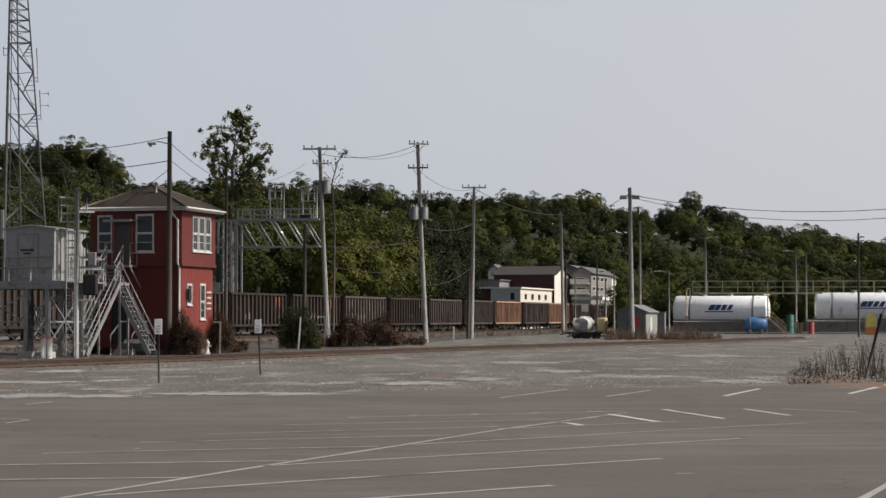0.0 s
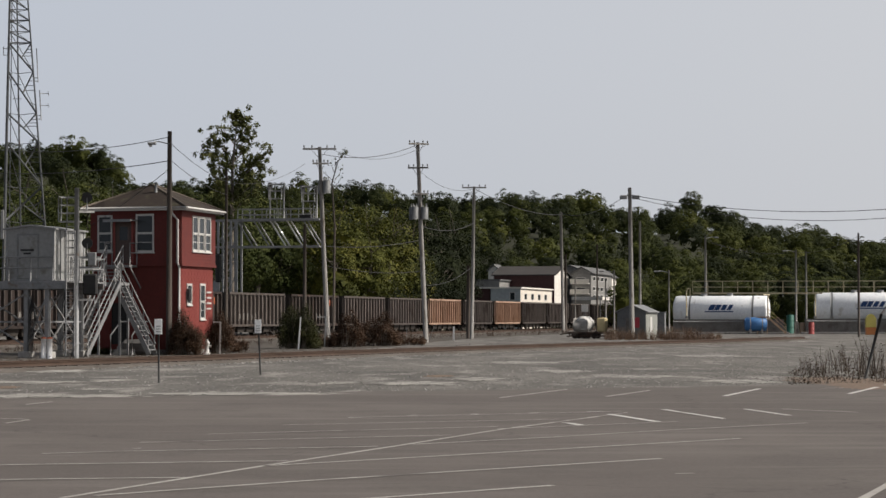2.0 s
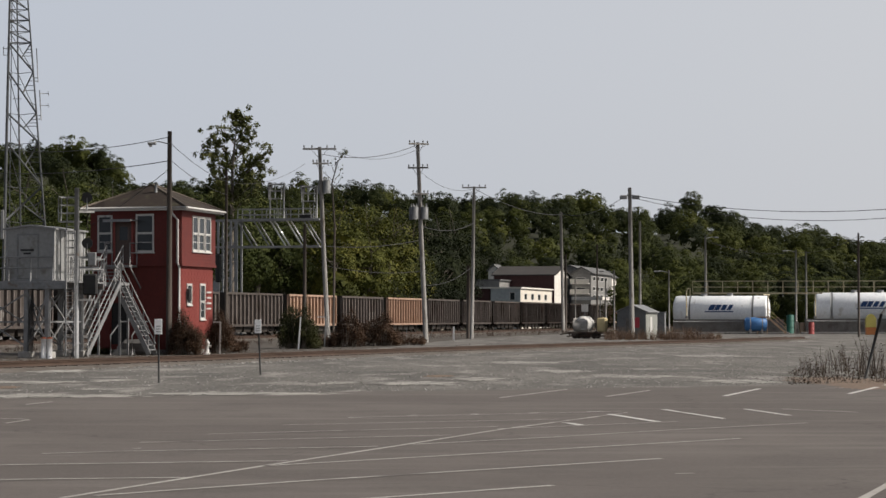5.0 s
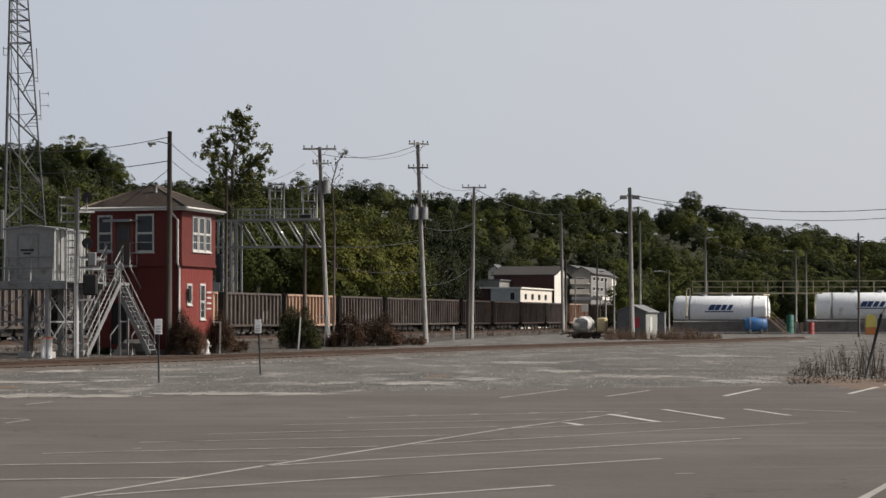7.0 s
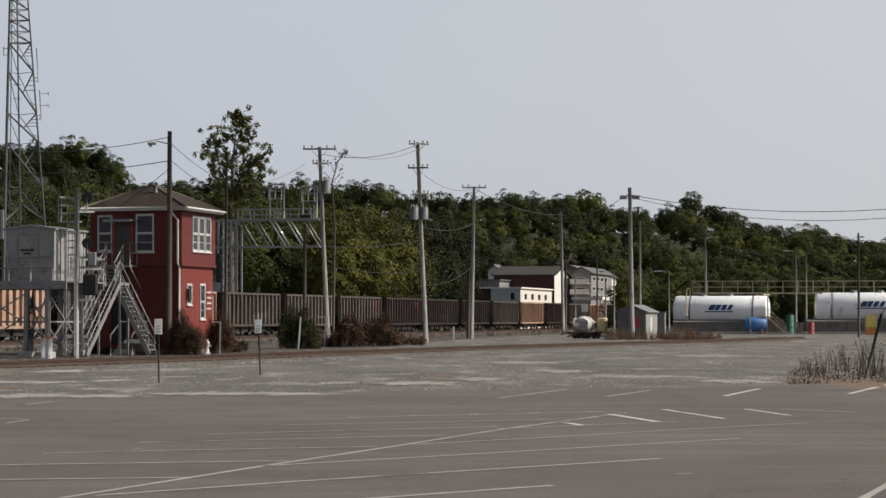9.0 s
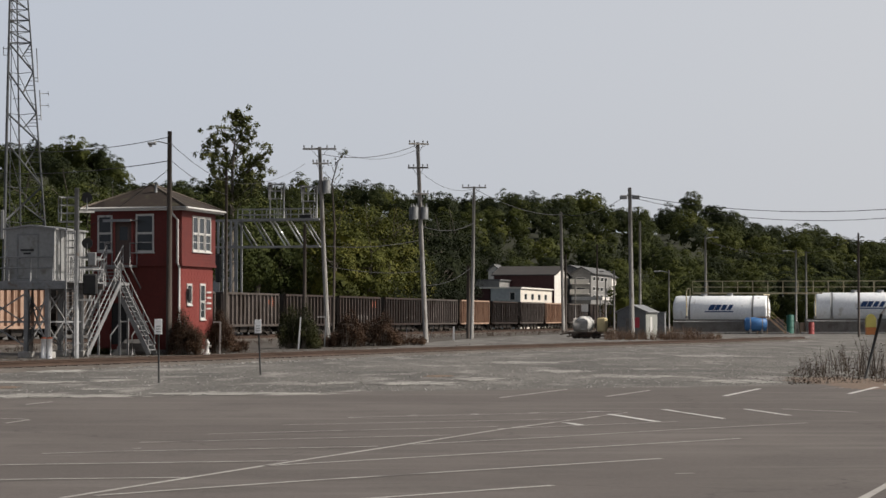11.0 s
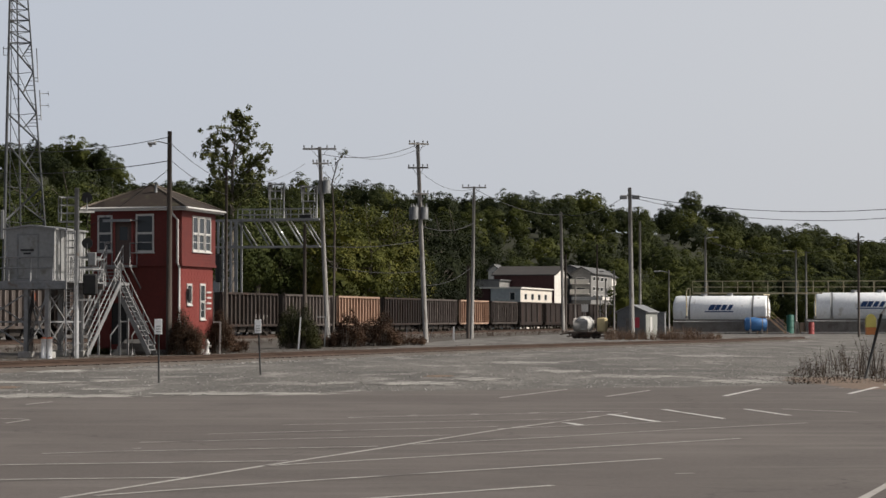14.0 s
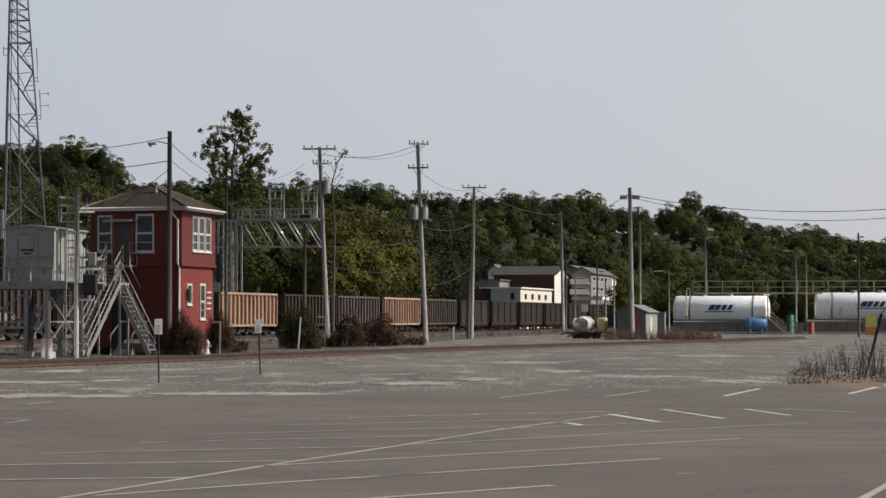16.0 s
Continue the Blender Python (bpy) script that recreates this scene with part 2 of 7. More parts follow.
M_BARK = mat("grey_brown_bark", (0.10, 0.085, 0.07), (0.19, 0.165, 0.14), 0.95, big=1.2, fine=9, bump=0.6, depth=0.03, stretch=(3, 3, 0.7))
M_LEAF_FAR = leaf_mat("far_wood_leaves", (0.018, 0.024, 0.007), (0.031, 0.038, 0.0095), (0.052, 0.060, 0.014), 0.12, 0.06)
M_LEAF_FAR_DARK = leaf_mat("far_wood_dark_leaves", (0.012, 0.017, 0.0055), (0.021, 0.027, 0.008), (0.034, 0.041, 0.011), 0.12, 0.06)
M_LEAF_FAR_LIGHT = leaf_mat("far_wood_light_leaves", (0.033, 0.041, 0.010), (0.055, 0.063, 0.0135), (0.090, 0.096, 0.021), 0.12, 0.06)
M_LEAF = leaf_mat("green_leaves", (0.022, 0.030, 0.009), (0.042, 0.053, 0.014), (0.080, 0.088, 0.023), 0.35, 0.10)
M_LEAF_DARK = leaf_mat("deep_green_leaves", (0.007, 0.010, 0.0035), (0.014, 0.019, 0.006), (0.028, 0.034, 0.010), 0.35, 0.12)
M_LEAF_OLIVE = leaf_mat("olive_leaves", (0.030, 0.035, 0.008), (0.074, 0.080, 0.016), (0.135, 0.125, 0.026), 0.35, 0.12)
M_LEAF_OPEN = leaf_mat("thin_sunlit_leaves", (0.045, 0.052, 0.018), (0.085, 0.092, 0.030), (0.15, 0.15, 0.055), 0.5, 0.25)
M_BRUSH = leaf_mat("russet_brush_leaves", (0.030, 0.018, 0.011), (0.052, 0.030, 0.019), (0.080, 0.047, 0.028), 0.9, 0.2)
M_BUSH = leaf_mat("dark_bush_leaves", (0.012, 0.014, 0.005), (0.026, 0.028, 0.009), (0.048, 0.048, 0.016), 0.8, 0.25)
M_TANWEED = leaf_mat("tan_weed_stems", (0.075, 0.047, 0.033), (0.13, 0.085, 0.060), (0.20, 0.145, 0.10), 0.5, 0.25)
M_DRYGRASS = leaf_mat("dry_weed_stems", (0.028, 0.020, 0.015), (0.052, 0.037, 0.027), (0.10, 0.072, 0.048), 0.9, 0.3)


def grass_the_hill(m, start, end):
    """Rough grass takes over from the gravel beyond the yard."""
    n, l = m.node_tree.nodes, m.node_tree.links
    base = n["Principled BSDF"].inputs["Base Color"]
    was = base.links[0].from_socket
    co, sep, r, k = n.new("ShaderNodeTexCoord"), n.new("ShaderNodeSeparateXYZ"), n.new("ShaderNodeMapRange"), n.new("ShaderNodeMix")
    t = n.new("ShaderNodeTexNoise")
    t.inputs["Scale"].default_value = 0.15
    c = n.new("ShaderNodeMix")
    c.data_type = k.data_type = "RGBA"
    c.inputs[6].default_value, c.inputs[7].default_value = (0.012, 0.014, 0.007, 1), (0.03, 0.032, 0.014, 1)
    l.new(co.outputs["Object"], sep.inputs[0])
    l.new(co.outputs["Object"], t.inputs["Vector"])
    l.new(t.outputs["Fac"], c.inputs[0])
    l.new(sep.outputs["Y"], r.inputs[0])
    r.inputs[1].default_value, r.inputs[2].default_value = start, end
    l.new(r.outputs[0], k.inputs[0])
    l.new(was, k.inputs[6])
    l.new(c.outputs[2], k.inputs[7])
    l.new(k.outputs[2], base)


grass_the_hill(M_GROUND, 262, 300)


# ---- building helpers ----
def part(name, bm, material, parent=None, label=""):
    me = bpy.data.meshes.new(name)
    bm.to_mesh(me)
    bm.free()
    me.materials.append(material)
    ob = new(name, me)
    ob.parent = parent
    return tagged(ob, label)


def share(name, me, parent, m=None, label=""):
    """Another object on the mesh me."""
    ob = new(name, me)
    ob.parent = parent
    if m is not None:
        ob.matrix_basis = m
    return tagged(ob, label)


def thing(name, m, label, category, group="", kind=""):
    ob = new(name)
    ob.empty_display_size = 0.3
    ob.matrix_basis = m if isinstance(m, Matrix) else pose(*m)
    return tagged(ob, label, category, group, kind)


def box(bm, x0, y0, z0, x1, y1, z1, bevel=0.0, m=None):
    xs, ys, zs = sorted((x0, x1)), sorted((y0, y1)), sorted((z0, z1))
    vs = [bm.verts.new((x, y, z)) for z in zs for y in ys for x in xs]
    fs = [bm.faces.new([vs[i] for i in f]) for f in ((0, 2, 3, 1), (4, 5, 7, 6), (0, 1, 5, 4), (1, 3, 7, 5), (3, 2, 6, 7), (2, 0, 4, 6))]
    if bevel:
        out = bmesh.ops.bevel(bm, geom=list({e for f in fs for e in f.edges}), offset=bevel, segments=1, affect="EDGES")
        vs = list({v for v in vs if v.is_valid} | {v for f in out["faces"] for v in f.verts})
    if m is not None:
        bmesh.ops.transform(bm, matrix=m, verts=vs)
    return bm


def boxes(*specs, bevel=0.0):
    bm = bmesh.new()
    for s in specs:
        box(bm, *s, bevel=bevel)
    return bm


def tube(bm, pts, r, seg=8, caps=True):
    """A round bar along pts; r is one radius or one for each point."""
    pts = [Vector(p) for p in pts]
    rs = r if isinstance(r, (list, tuple)) else [r] * len(pts)
    rings = []
    for i, p in enumerate(pts):
        t = (pts[min(i + 1, len(pts) - 1)] - pts[max(i - 1, 0)]).normalized()
        q = Vector((0, 0, 1)) if abs(t.z) < 0.9 else Vector((0, 1, 0))
        a = t.cross(q).normalized()
        b = t.cross(a)
        rings.append([bm.verts.new(p + rs[i] * (math.cos(k) * a + math.sin(k) * b)) for k in (2 * math.pi * j / seg for j in range(seg))])
    for p, q in zip(rings, rings[1:]):
        for j in range(seg):
            f = bm.faces.new((p[j], p[(j + 1) % seg], q[(j + 1) % seg], q[j]))
            f.smooth = seg > 5
    if caps:
        bm.faces.new(rings[0])
        bm.faces.new(rings[-1][::-1])
    return bm


def tubes(*lines, r=0.03, seg=6):
    bm = bmesh.new()
    for pts in lines:
        tube(bm, pts, r, seg)
    return bm


def beam(bm, p, q, w, h):
    """A rectangular bar from p to q, w wide and h deep."""
    p, q = Vector(p), Vector(q)
    t = (q - p).normalized()
    a = t.cross(Vector((0, 0, 1)) if abs(t.z) < 0.95 else Vector((0, 1, 0))).normalized()
    b = a.cross(t)
    ends = [[bm.verts.new(e + a * i * w / 2 + b * j * h / 2) for i, j in ((-1, -1), (1, -1), (1, 1), (-1, 1))] for e in (p, q)]
    for j in range(4):
        bm.faces.new((ends[0][j], ends[0][(j + 1) % 4], ends[1][(j + 1) % 4], ends[1][j]))
    bm.faces.new(ends[0][::-1])
    bm.faces.new(ends[1])
    return bm


def beams(*lines, w=0.08, h=0.08):
    bm = bmesh.new()
    for p, q in lines:
        beam(bm, p, q, w, h)
    return bm


def quad_object(name, quads, material, parent=None):
    """One mesh of loose quads, from an array n x 4 x 3."""
    k = len(quads)
    me = bpy.data.meshes.new(name)
    me.vertices.add(4 * k)
    me.vertices.foreach_set("co", np.asarray(quads, dtype=np.float32).ravel())
    me.loops.add(4 * k)
    me.loops.foreach_set("vertex_index", np.arange(4 * k, dtype=np.int32))
    me.polygons.add(k)
    me.polygons.foreach_set("loop_start", np.arange(0, 4 * k, 4, dtype=np.int32))
    me.update(calc_edges=True)
    me.validate()
    me.materials.append(material)
    ob = new(name, me)
    ob.parent = parent
    return ob


def leaves(rng, centres, outward, size, stray=0.42):
    """A small bent-free leaf quad at each centre, turned mostly outward."""
    k = len(centres)
    nrm = outward + rng.normal(0, stray, (k, 3)) + np.array([0, 0, 0.25])
    nrm /= np.linalg.norm(nrm, axis=1)[:, None]
    a = np.cross(nrm, rng.normal(0, 1, (k, 3)))
    a /= np.linalg.norm(a, axis=1)[:, None]
    b = np.cross(nrm, a)
    s = (size * rng.uniform(0.55, 1.25, k))[:, None]
    a, b = a * s * 0.5, b * s * 0.42
    return np.stack([centres - a, centres - b * 1.0 + a * 0.1, centres + a, centres + b * 1.1 - a * 0.1], axis=1)


def crown(rng, radius, height, puffs, each, leaf, base=0.0, front=9.0, low=-0.45, stray=0.26, rough=1.0, puff=(0.20, 0.36)):
    """An uneven crown on z = base: puffs of leaves round its limbs, over a sparse dark inside. front: how far round the back it goes."""
    out = []
    lobes = rng.normal(0, 1, (6, 3))
    lobes /= np.linalg.norm(lobes, axis=1)[:, None]
    turn = rng.uniform(0, 6.28)
    for i in range(puffs):
        z = 1 - (1 - low) * (i + 0.5) / puffs
        a = turn + 2.39996 * i + rng.normal(0, 0.25)
        d = np.array([math.sqrt(1 - z * z) * math.cos(a), math.sqrt(1 - z * z) * math.sin(a), z])
        if d[1] > front:
            continue
        swell = 0.70 + 0.34 * max(0.0, float((lobes @ d).max()) - 0.4) / 0.6
        reach = swell * rng.uniform(1 - 0.34 * rough, 1.0)
        c = np.array([d[0] * radius * reach, d[1] * radius * reach, base + height * (0.42 + 0.50 * d[2] * reach)])
        r = radius * rng.uniform(*puff)
        p = rng.normal(0, 1, (each, 3)) + 0.7 * d + np.array([0, 0, 0.3])
        p /= np.linalg.norm(p, axis=1)[:, None]
        pts = c + p * (r * rng.uniform(0.72, 1.06, each))[:, None] * np.array([1, 1, 0.78])
        out.append(leaves(rng, pts, 0.8 * p + 0.45 * d, leaf, stray))
    p = rng.normal(0, 1, (50, 3))
    p /= np.linalg.norm(p, axis=1)[:, None]
    p[:, 1] = np.where(p[:, 1] > front, -p[:, 1], p[:, 1])
    inner = p * np.array([radius, radius, height * 0.5]) * 0.52 + np.array([0, 0, base + height * 0.42])
    out.append(leaves(rng, inner, p, radius * 0.42, 0.2))
    return np.concatenate(out)


# ---- ground ----
CREST = ((-400, 41.8), (-149.1, 46.3), (-132.2, 47.1), (-122.1, 47.1), (-110.3, 46.7), (-98.5, 43.2), (-91.8, 35.7), (-73.2, 35.1), (-47.9, 35.1), (-31.0, 35.8), (-22.6, 34.8), (-14.2, 30.9), (-4.0, 32.1), (2.7, 30.9), (17.9, 31.4), (29.7, 30.0), (39.8, 31.7), (46.6, 28.4), (61.7, 26.2), (73.5, 30.1), (82.0, 27.9), (87.0, 23.1), (100.5, 21.1), (110.6, 20.8), (120.8, 18.1), (132.2, 17.7), (154.5, 16.7), (400, 13.8))


def crest(x):
    return float(np.interp(x, [c[0] for c in CREST], [c[1] for c in CREST]))


def ground_z(x, y):
    if y < 385:
        return 0.0
    k = min(1.0, (y - 385) / 285)
    k = k * k * (3 - 2 * k)
    return crest(x * 650 / max(y, 300)) * k * (1 if y < 760 else max(0.0, 1 - (y - 760) / 2200))


def ground():
    xs = sorted({*range(-400, 401, 16), *range(-3000, 3001, 200)})
    ys = sorted({262, 280, -1500, -600, -200, -60, *range(0, 300, 20), *range(300, 1000, 16), *range(1000, 3401, 200)})
    bm = bmesh.new()
    rows = [[bm.verts.new((x, y, ground_z(x, y))) for x in xs] for y in ys]
    for r, s in zip(rows, rows[1:]):
        for i in range(len(xs) - 1):
            bm.faces.new((r[i], r[i + 1], s[i + 1], s[i])).smooth = True
    tagged(part("ground", bm, M_GROUND), "grey gravel yard rising to a wooded hill", "ground", kind="structure")


ground()

# the car park: asphalt with a ragged far edge
LOT_EDGE = [(-900, 702), (0, 704), (230, 702), (440, 700), (640, 694), (900, 690), (1200, 686), (1400, 681), (1568, 678), (2600, 672)]


def parking_lot():
    rng = random.Random(4)
    far = [foot(u, v, 0.012) for u, v in LOT_EDGE]
    pts = []
    for p, q in zip(far, far[1:]):
        n = max(2, int((q - p).length / 0.35))
        pts += [p.lerp(q, i / n) for i in range(n)]
    pts.append(far[-1])
    bm = bmesh.new()
    low, high = [], []
    for p in pts:
        j = 0.55 * noise.noise((p.x * 0.9, 3.1, 0)) + 0.9 * noise.noise((p.x * 0.23, 7.7, 0)) + rng.uniform(-0.06, 0.06)
        low.append(bm.verts.new((p.x, -40, 0.012)))
        high.append(bm.verts.new((p.x, p.y + j, 0.012)))
    lip = [bm.verts.new((v.co.x, v.co.y + 0.05, -0.02)) for v in high]
    for i in range(len(pts) - 1):
        bm.faces.new((low[i], low[i + 1], high[i + 1], high[i]))
        bm.faces.new((high[i], high[i + 1], lip[i + 1], lip[i]))
    return tagged(part("parking_lot", bm, M_ASPHALT), "worn grey asphalt car park with faded bays", "car park", kind="structure")


lot = parking_lot()
NEAR_BAYS = [
    ((110, 881), (470, 824), 0.085), ((470, 824), (700, 789.5), 0.085), ((700, 789.5), (880, 761), 0.085), ((168, 877), (524, 852), 0.10), ((524, 852), (1170, 811.5), 0.10),
    ((-200, 851), (330, 845), 0.1), ((-300, 827), (510, 815.5), 0.09), ((465, 824.5), (760, 808), 0.09), ((760, 808), (1310, 776), 0.09), ((75, 803), (200, 799), 0.09), ((200, 799), (670, 790), 0.09),
    ((730, 786.5), (980, 773.5), 0.08), ((980, 773.5), (1170, 762), 0.07), ((1170, 762), (1428, 748.5), 0.06), ((248, 783), (800, 770), 0.08), ((640, 883), (978, 859), 0.10), ((1500, 897), (1600, 842), 0.10),
]
FAR_BAYS = [
    ((880, 761), (1060, 737), 0.08), ((1060, 737), (1110, 730), 0.05), ((370, 768), (880, 755), 0.075), ((880, 759), (1200, 746), 0.06), ((500, 752), (990, 742), 0.06),
    ((615, 739), (1100, 728), 0.055), ((885, 704), (1005, 689), 0.09), ((1073, 702), (1150, 691), 0.085), ((1450, 687.5), (1492, 686.5), 0.07),
    ((1385, 724), (1515, 729.5), 0.08), ((46, 716), (92, 711), 0.08), ((-40, 741), (30, 741), 0.07), ((30, 741), (52, 743), 0.07), ((52, 743), (10, 749), 0.07), ((1196, 838.5), (1228, 837.5), 0.06),
    ((236, 794), (250, 793.5), 0.06),
]
FRESH_BAYS = [
    ((1282, 701), (1345, 688), 0.11), ((1503, 697), (1640, 664), 0.12), ((1078, 733), (1163, 746.5), 0.14), ((1176, 725), (1280, 741), 0.11), ((1318, 724), (1398, 735.5), 0.10),
    ((1000, 748), (1032, 753), 0.13), ((724, 735.4), (742, 735), 0.10), ((831, 733.2), (848, 732.8), 0.10), ((938, 731), (955, 730.6), 0.10), ((1040, 728.6), (1068, 728.8), 0.08), ((616, 739.2), (640, 738.4), 0.07),
]


def track_bed():
    """Dark cinders and old ballast between the siding and the main line, with shade in the tone."""
    near = [foot(u, v) for u, v in ((-260, 660), (0, 647), (300, 637), (560, 625), (700, 613), (800, 602), (900, 596), (1000, 591.5), (1090, 588.5))]
    d0 = Vector((math.sin(radians(14.77)), math.cos(radians(14.77)), 0))
    far = [Vector((-14.08, 199, 0)) + d0 * (16.17 * n) - Vector((d0.y, -d0.x, 0)) * 9 for n in (-8.5, -6, -4, -2, 0, 2, 4.5, 7.5, 11)]
    bm = bmesh.new()
    rows = []
    for p, q in zip(near, far):
        rows.append([bm.verts.new(p.lerp(q, k / 6) + Vector((0.5 * noise.noise((p.x, k, 0)), 0, 0.006))) for k in range(7)])
    for r, s in zip(rows, rows[1:]):
        for j in range(6):
            bm.faces.new((r[j], s[j], s[j + 1], r[j + 1]))
    tagged(part("track_bed", bm, M_BED), "dark cinder ground, deepened for shade, between the railway tracks", "ground", kind="structure")


track_bed()


def stall_lines():
    for (u0, v0), (u1, v1), w, paint in [(*b, M_LINE) for b in NEAR_BAYS + FAR_BAYS] + [(*b, M_LINE_NEW) for b in FRESH_BAYS]:
        lift = 0.018 if paint is M_LINE else 0.022
        p, q = foot(u0, v0, lift), foot(u1, v1, lift)
        t = (q - p).normalized()
        a = Vector((-t.y, t.x, 0)) * w / 2
        n = max(3, int((q - p).length / 0.5))
        bm = bmesh.new()
        last = None
        for i in range(n + 1):
            c = p.lerp(q, i / n)
            k = 1 + 0.25 * noise.noise(c * 2.0)
            pair = (bm.verts.new(c - a * k), bm.verts.new(c + a * k))
            if last:
                bm.faces.new((last[0], pair[0], pair[1], last[1]))
            last = pair
        part("painted_line", bm, paint, lot)


stall_lines()


def patch(u0, u1, v0, v1, material, seed, label):
    """A thin ragged spread of other stuff on the yard."""
    rng = random.Random(seed)
    a, b = foot((u0 + u1) / 2, v1), foot((u0 + u1) / 2, v0)
    c = (a + b) / 2
    w, h = (foot(u1, (v0 + v1) / 2) - foot(u0, (v0 + v1) / 2)).x / 2, (b - a).y / 2
    bm = bmesh.new()
    n = 90
    ring = []
    for i in range(n):
        k = 2 * math.pi * i / n
        r = 0.78 + 0.5 * noise.noise((math.cos(k) * 2.2 + seed, math.sin(k) * 2.2, 0)) + 0.35 * noise.noise((math.cos(k) * 9, math.sin(k) * 9, seed)) + rng.uniform(-0.06, 0.06)
        ring.append(bm.verts.new((c.x + w * r * math.cos(k), c.y + h * r * math.sin(k), 0.0)))
    mid = bm.verts.new((c.x, c.y, 0.012))
    inner = [bm.verts.new((c.x + (v.co.x - c.x) * 0.8, c.y + (v.co.y - c.y) * 0.8, 0.010)) for v in ring]
    for i in range(n):
        j = (i + 1) % n
        bm.faces.new((ring[i], ring[j], inner[j], inner[i]))
        bm.faces.new((inner[i], inner[j], mid))
    tagged(part("gravel_patch", bm, material), label, "gravel", kind="structure").location.z = 0.011 if material in (M_PALE, M_DEAD) else 0.003


PALE_SPREADS = [
    (-60, 120, 697, 706), (140, 226, 687, 692), (250, 450, 694, 702), (640, 830, 675, 684), (-60, 170, 675, 680), (150, 250, 672, 676), (-80, 60, 700, 708), (30, 280, 699, 705), (300, 620, 695, 701),
    (790, 905, 668, 676), (560, 640, 676, 681), (930, 1060, 655, 661), (1060, 1210, 664, 670),
    (1220, 1400, 672, 680), (1180, 1330, 628, 633), (40, 170, 655, 661), (850, 1010, 640, 645),
    (1270, 1460, 601, 606),
]
DEAD_SPREADS = [
    (745, 808, 664, 669), (-40, 40, 684, 690), (1375, 1620, 667, 683), (1440, 1640, 676, 694),
]
VERGE_SPREADS = [
    (-120, 130, 643.5, 655), (70, 260, 641, 651), (200, 400, 637, 645), (350, 540, 631, 639), (480, 660, 626, 633), (620, 780, 620, 627), (750, 920, 616, 621), (890, 1070, 611.5, 615.5), (1050, 1250, 607, 610.5),
]
CINDER_SPREADS = [
    (560, 760, 657, 662), (920, 1180, 646, 652), (280, 420, 660, 667), (1080, 1330, 654, 660),
    (60, 240, 668, 676),
]
for i, (u0, u1, v0, v1, kind) in enumerate([(*p, k) for k, group in enumerate((PALE_SPREADS, DEAD_SPREADS, CINDER_SPREADS, VERGE_SPREADS)) for p in group]):
    patch(u0, u1, v0, v1, (M_PALE, M_DEAD, M_DAMP, M_VERGE)[kind], 50 + i, ("pale spread of crushed limestone on the yard", "patch of dead brown grass on the gravel", "darker damp spread of cinders on the yard", "tan ballast and thin grass beside the siding")[kind])


# ---- tracks ----
def track(name, pts, gauge, ballast_half, label, tie_step, rail_z=0.16):
    """Rails on ties in a low ballast bed along the line pts."""
    pts = [Vector((x, y, 0)) for x, y in pts]
    fine = []
    for i in range(len(pts) - 1):
        p0, p1, p2, p3 = pts[max(i - 1, 0)], pts[i], pts[i + 1], pts[min(i + 2, len(pts) - 1)]
        n = max(2, int((p2 - p1).length / 2.5))
        for j in range(n):
            t = j / n
            fine.append(0.5 * (2 * p1 + (p2 - p0) * t + (2 * p0 - 5 * p1 + 4 * p2 - p3) * t * t + (3 * p1 - p0 - 3 * p2 + p3) * t ** 3))
    fine.append(pts[-1])
    sides = []
    for i, p in enumerate(fine):
        t = (fine[min(i + 1, len(fine) - 1)] - fine[max(i - 1, 0)]).normalized()
        sides.append(Vector((t.y, -t.x, 0)))
    tr = thing(name, (0, 0, 0), label, "railway track", kind="structure")
    bm = bmesh.new()
    prof = ((-ballast_half - 0.5, 0.004), (-ballast_half, 0.11), (ballast_half, 0.11), (ballast_half + 0.5, 0.004))
    rows = [[bm.verts.new(p + s * o * (1 + 0.12 * noise.noise(p * 0.4)) + Vector((0, 0, z))) for o, z in prof] for p, s in zip(fine, sides)]
    for r, q in zip(rows, rows[1:]):
        for j in range(3):
            bm.faces.new((r[j], r[j + 1], q[j + 1], q[j]))
    part("ballast", bm, M_BALLAST, tr)
    for o in (-gauge / 2, gauge / 2):
        bm = bmesh.new()
        shape = ((-0.07, 0), (0.07, 0), (0.03, 0.03), (0.012, 0.04), (0.012, 0.10), (0.036, 0.115), (0.036, 0.15), (-0.036, 0.15), (-0.036, 0.115), (-0.012, 0.10), (-0.012, 0.04), (-0.03, 0.03))
        rings = [[bm.verts.new(p + s * (o + a) + Vector((0, 0, rail_z - 0.15 + 0.12 + b))) for a, b in shape] for p, s in zip(fine, sides)]
        for r, q in zip(rings, rings[1:]):
            for j in range(len(shape)):
                bm.faces.new((r[j], r[(j + 1) % 12], q[(j + 1) % 12], q[j]))
        part("rail", bm, M_RAIL, tr)
    me = bpy.data.meshes.new("tie")
    bm = boxes((-1.25, -0.11, 0, 1.25, 0.11, 0.085))
    bm.to_mesh(me)
    bm.free()
    me.materials.append(M_TIE)
    gone, i = 0.0, 0
    for p, q, s in zip(fine, fine[1:], sides):
        gone += (q - p).length
        while gone > tie_step:
            gone -= tie_step
            c = q - (q - p).normalized() * gone
            share("tie", me, tr, Matrix.Translation((c.x, c.y, 0.05)) @ Matrix.Rotation(math.atan2(s.y, s.x), 4, "Z"))
    return tr


track("siding_track", [(-30, 36), (-22, 55), (-15.5, 72), (-12.3, 79.8), (-8.9, 88.2), (-5.7, 96.4), (-0.2, 110.6), (5.3, 123.5), (9.4, 132.5), (15.4, 145.2), (19.0, 152.4), (28.5, 176)], 1.435, 1.5,
      "rusty little-used siding track along the gravel", 0.7)

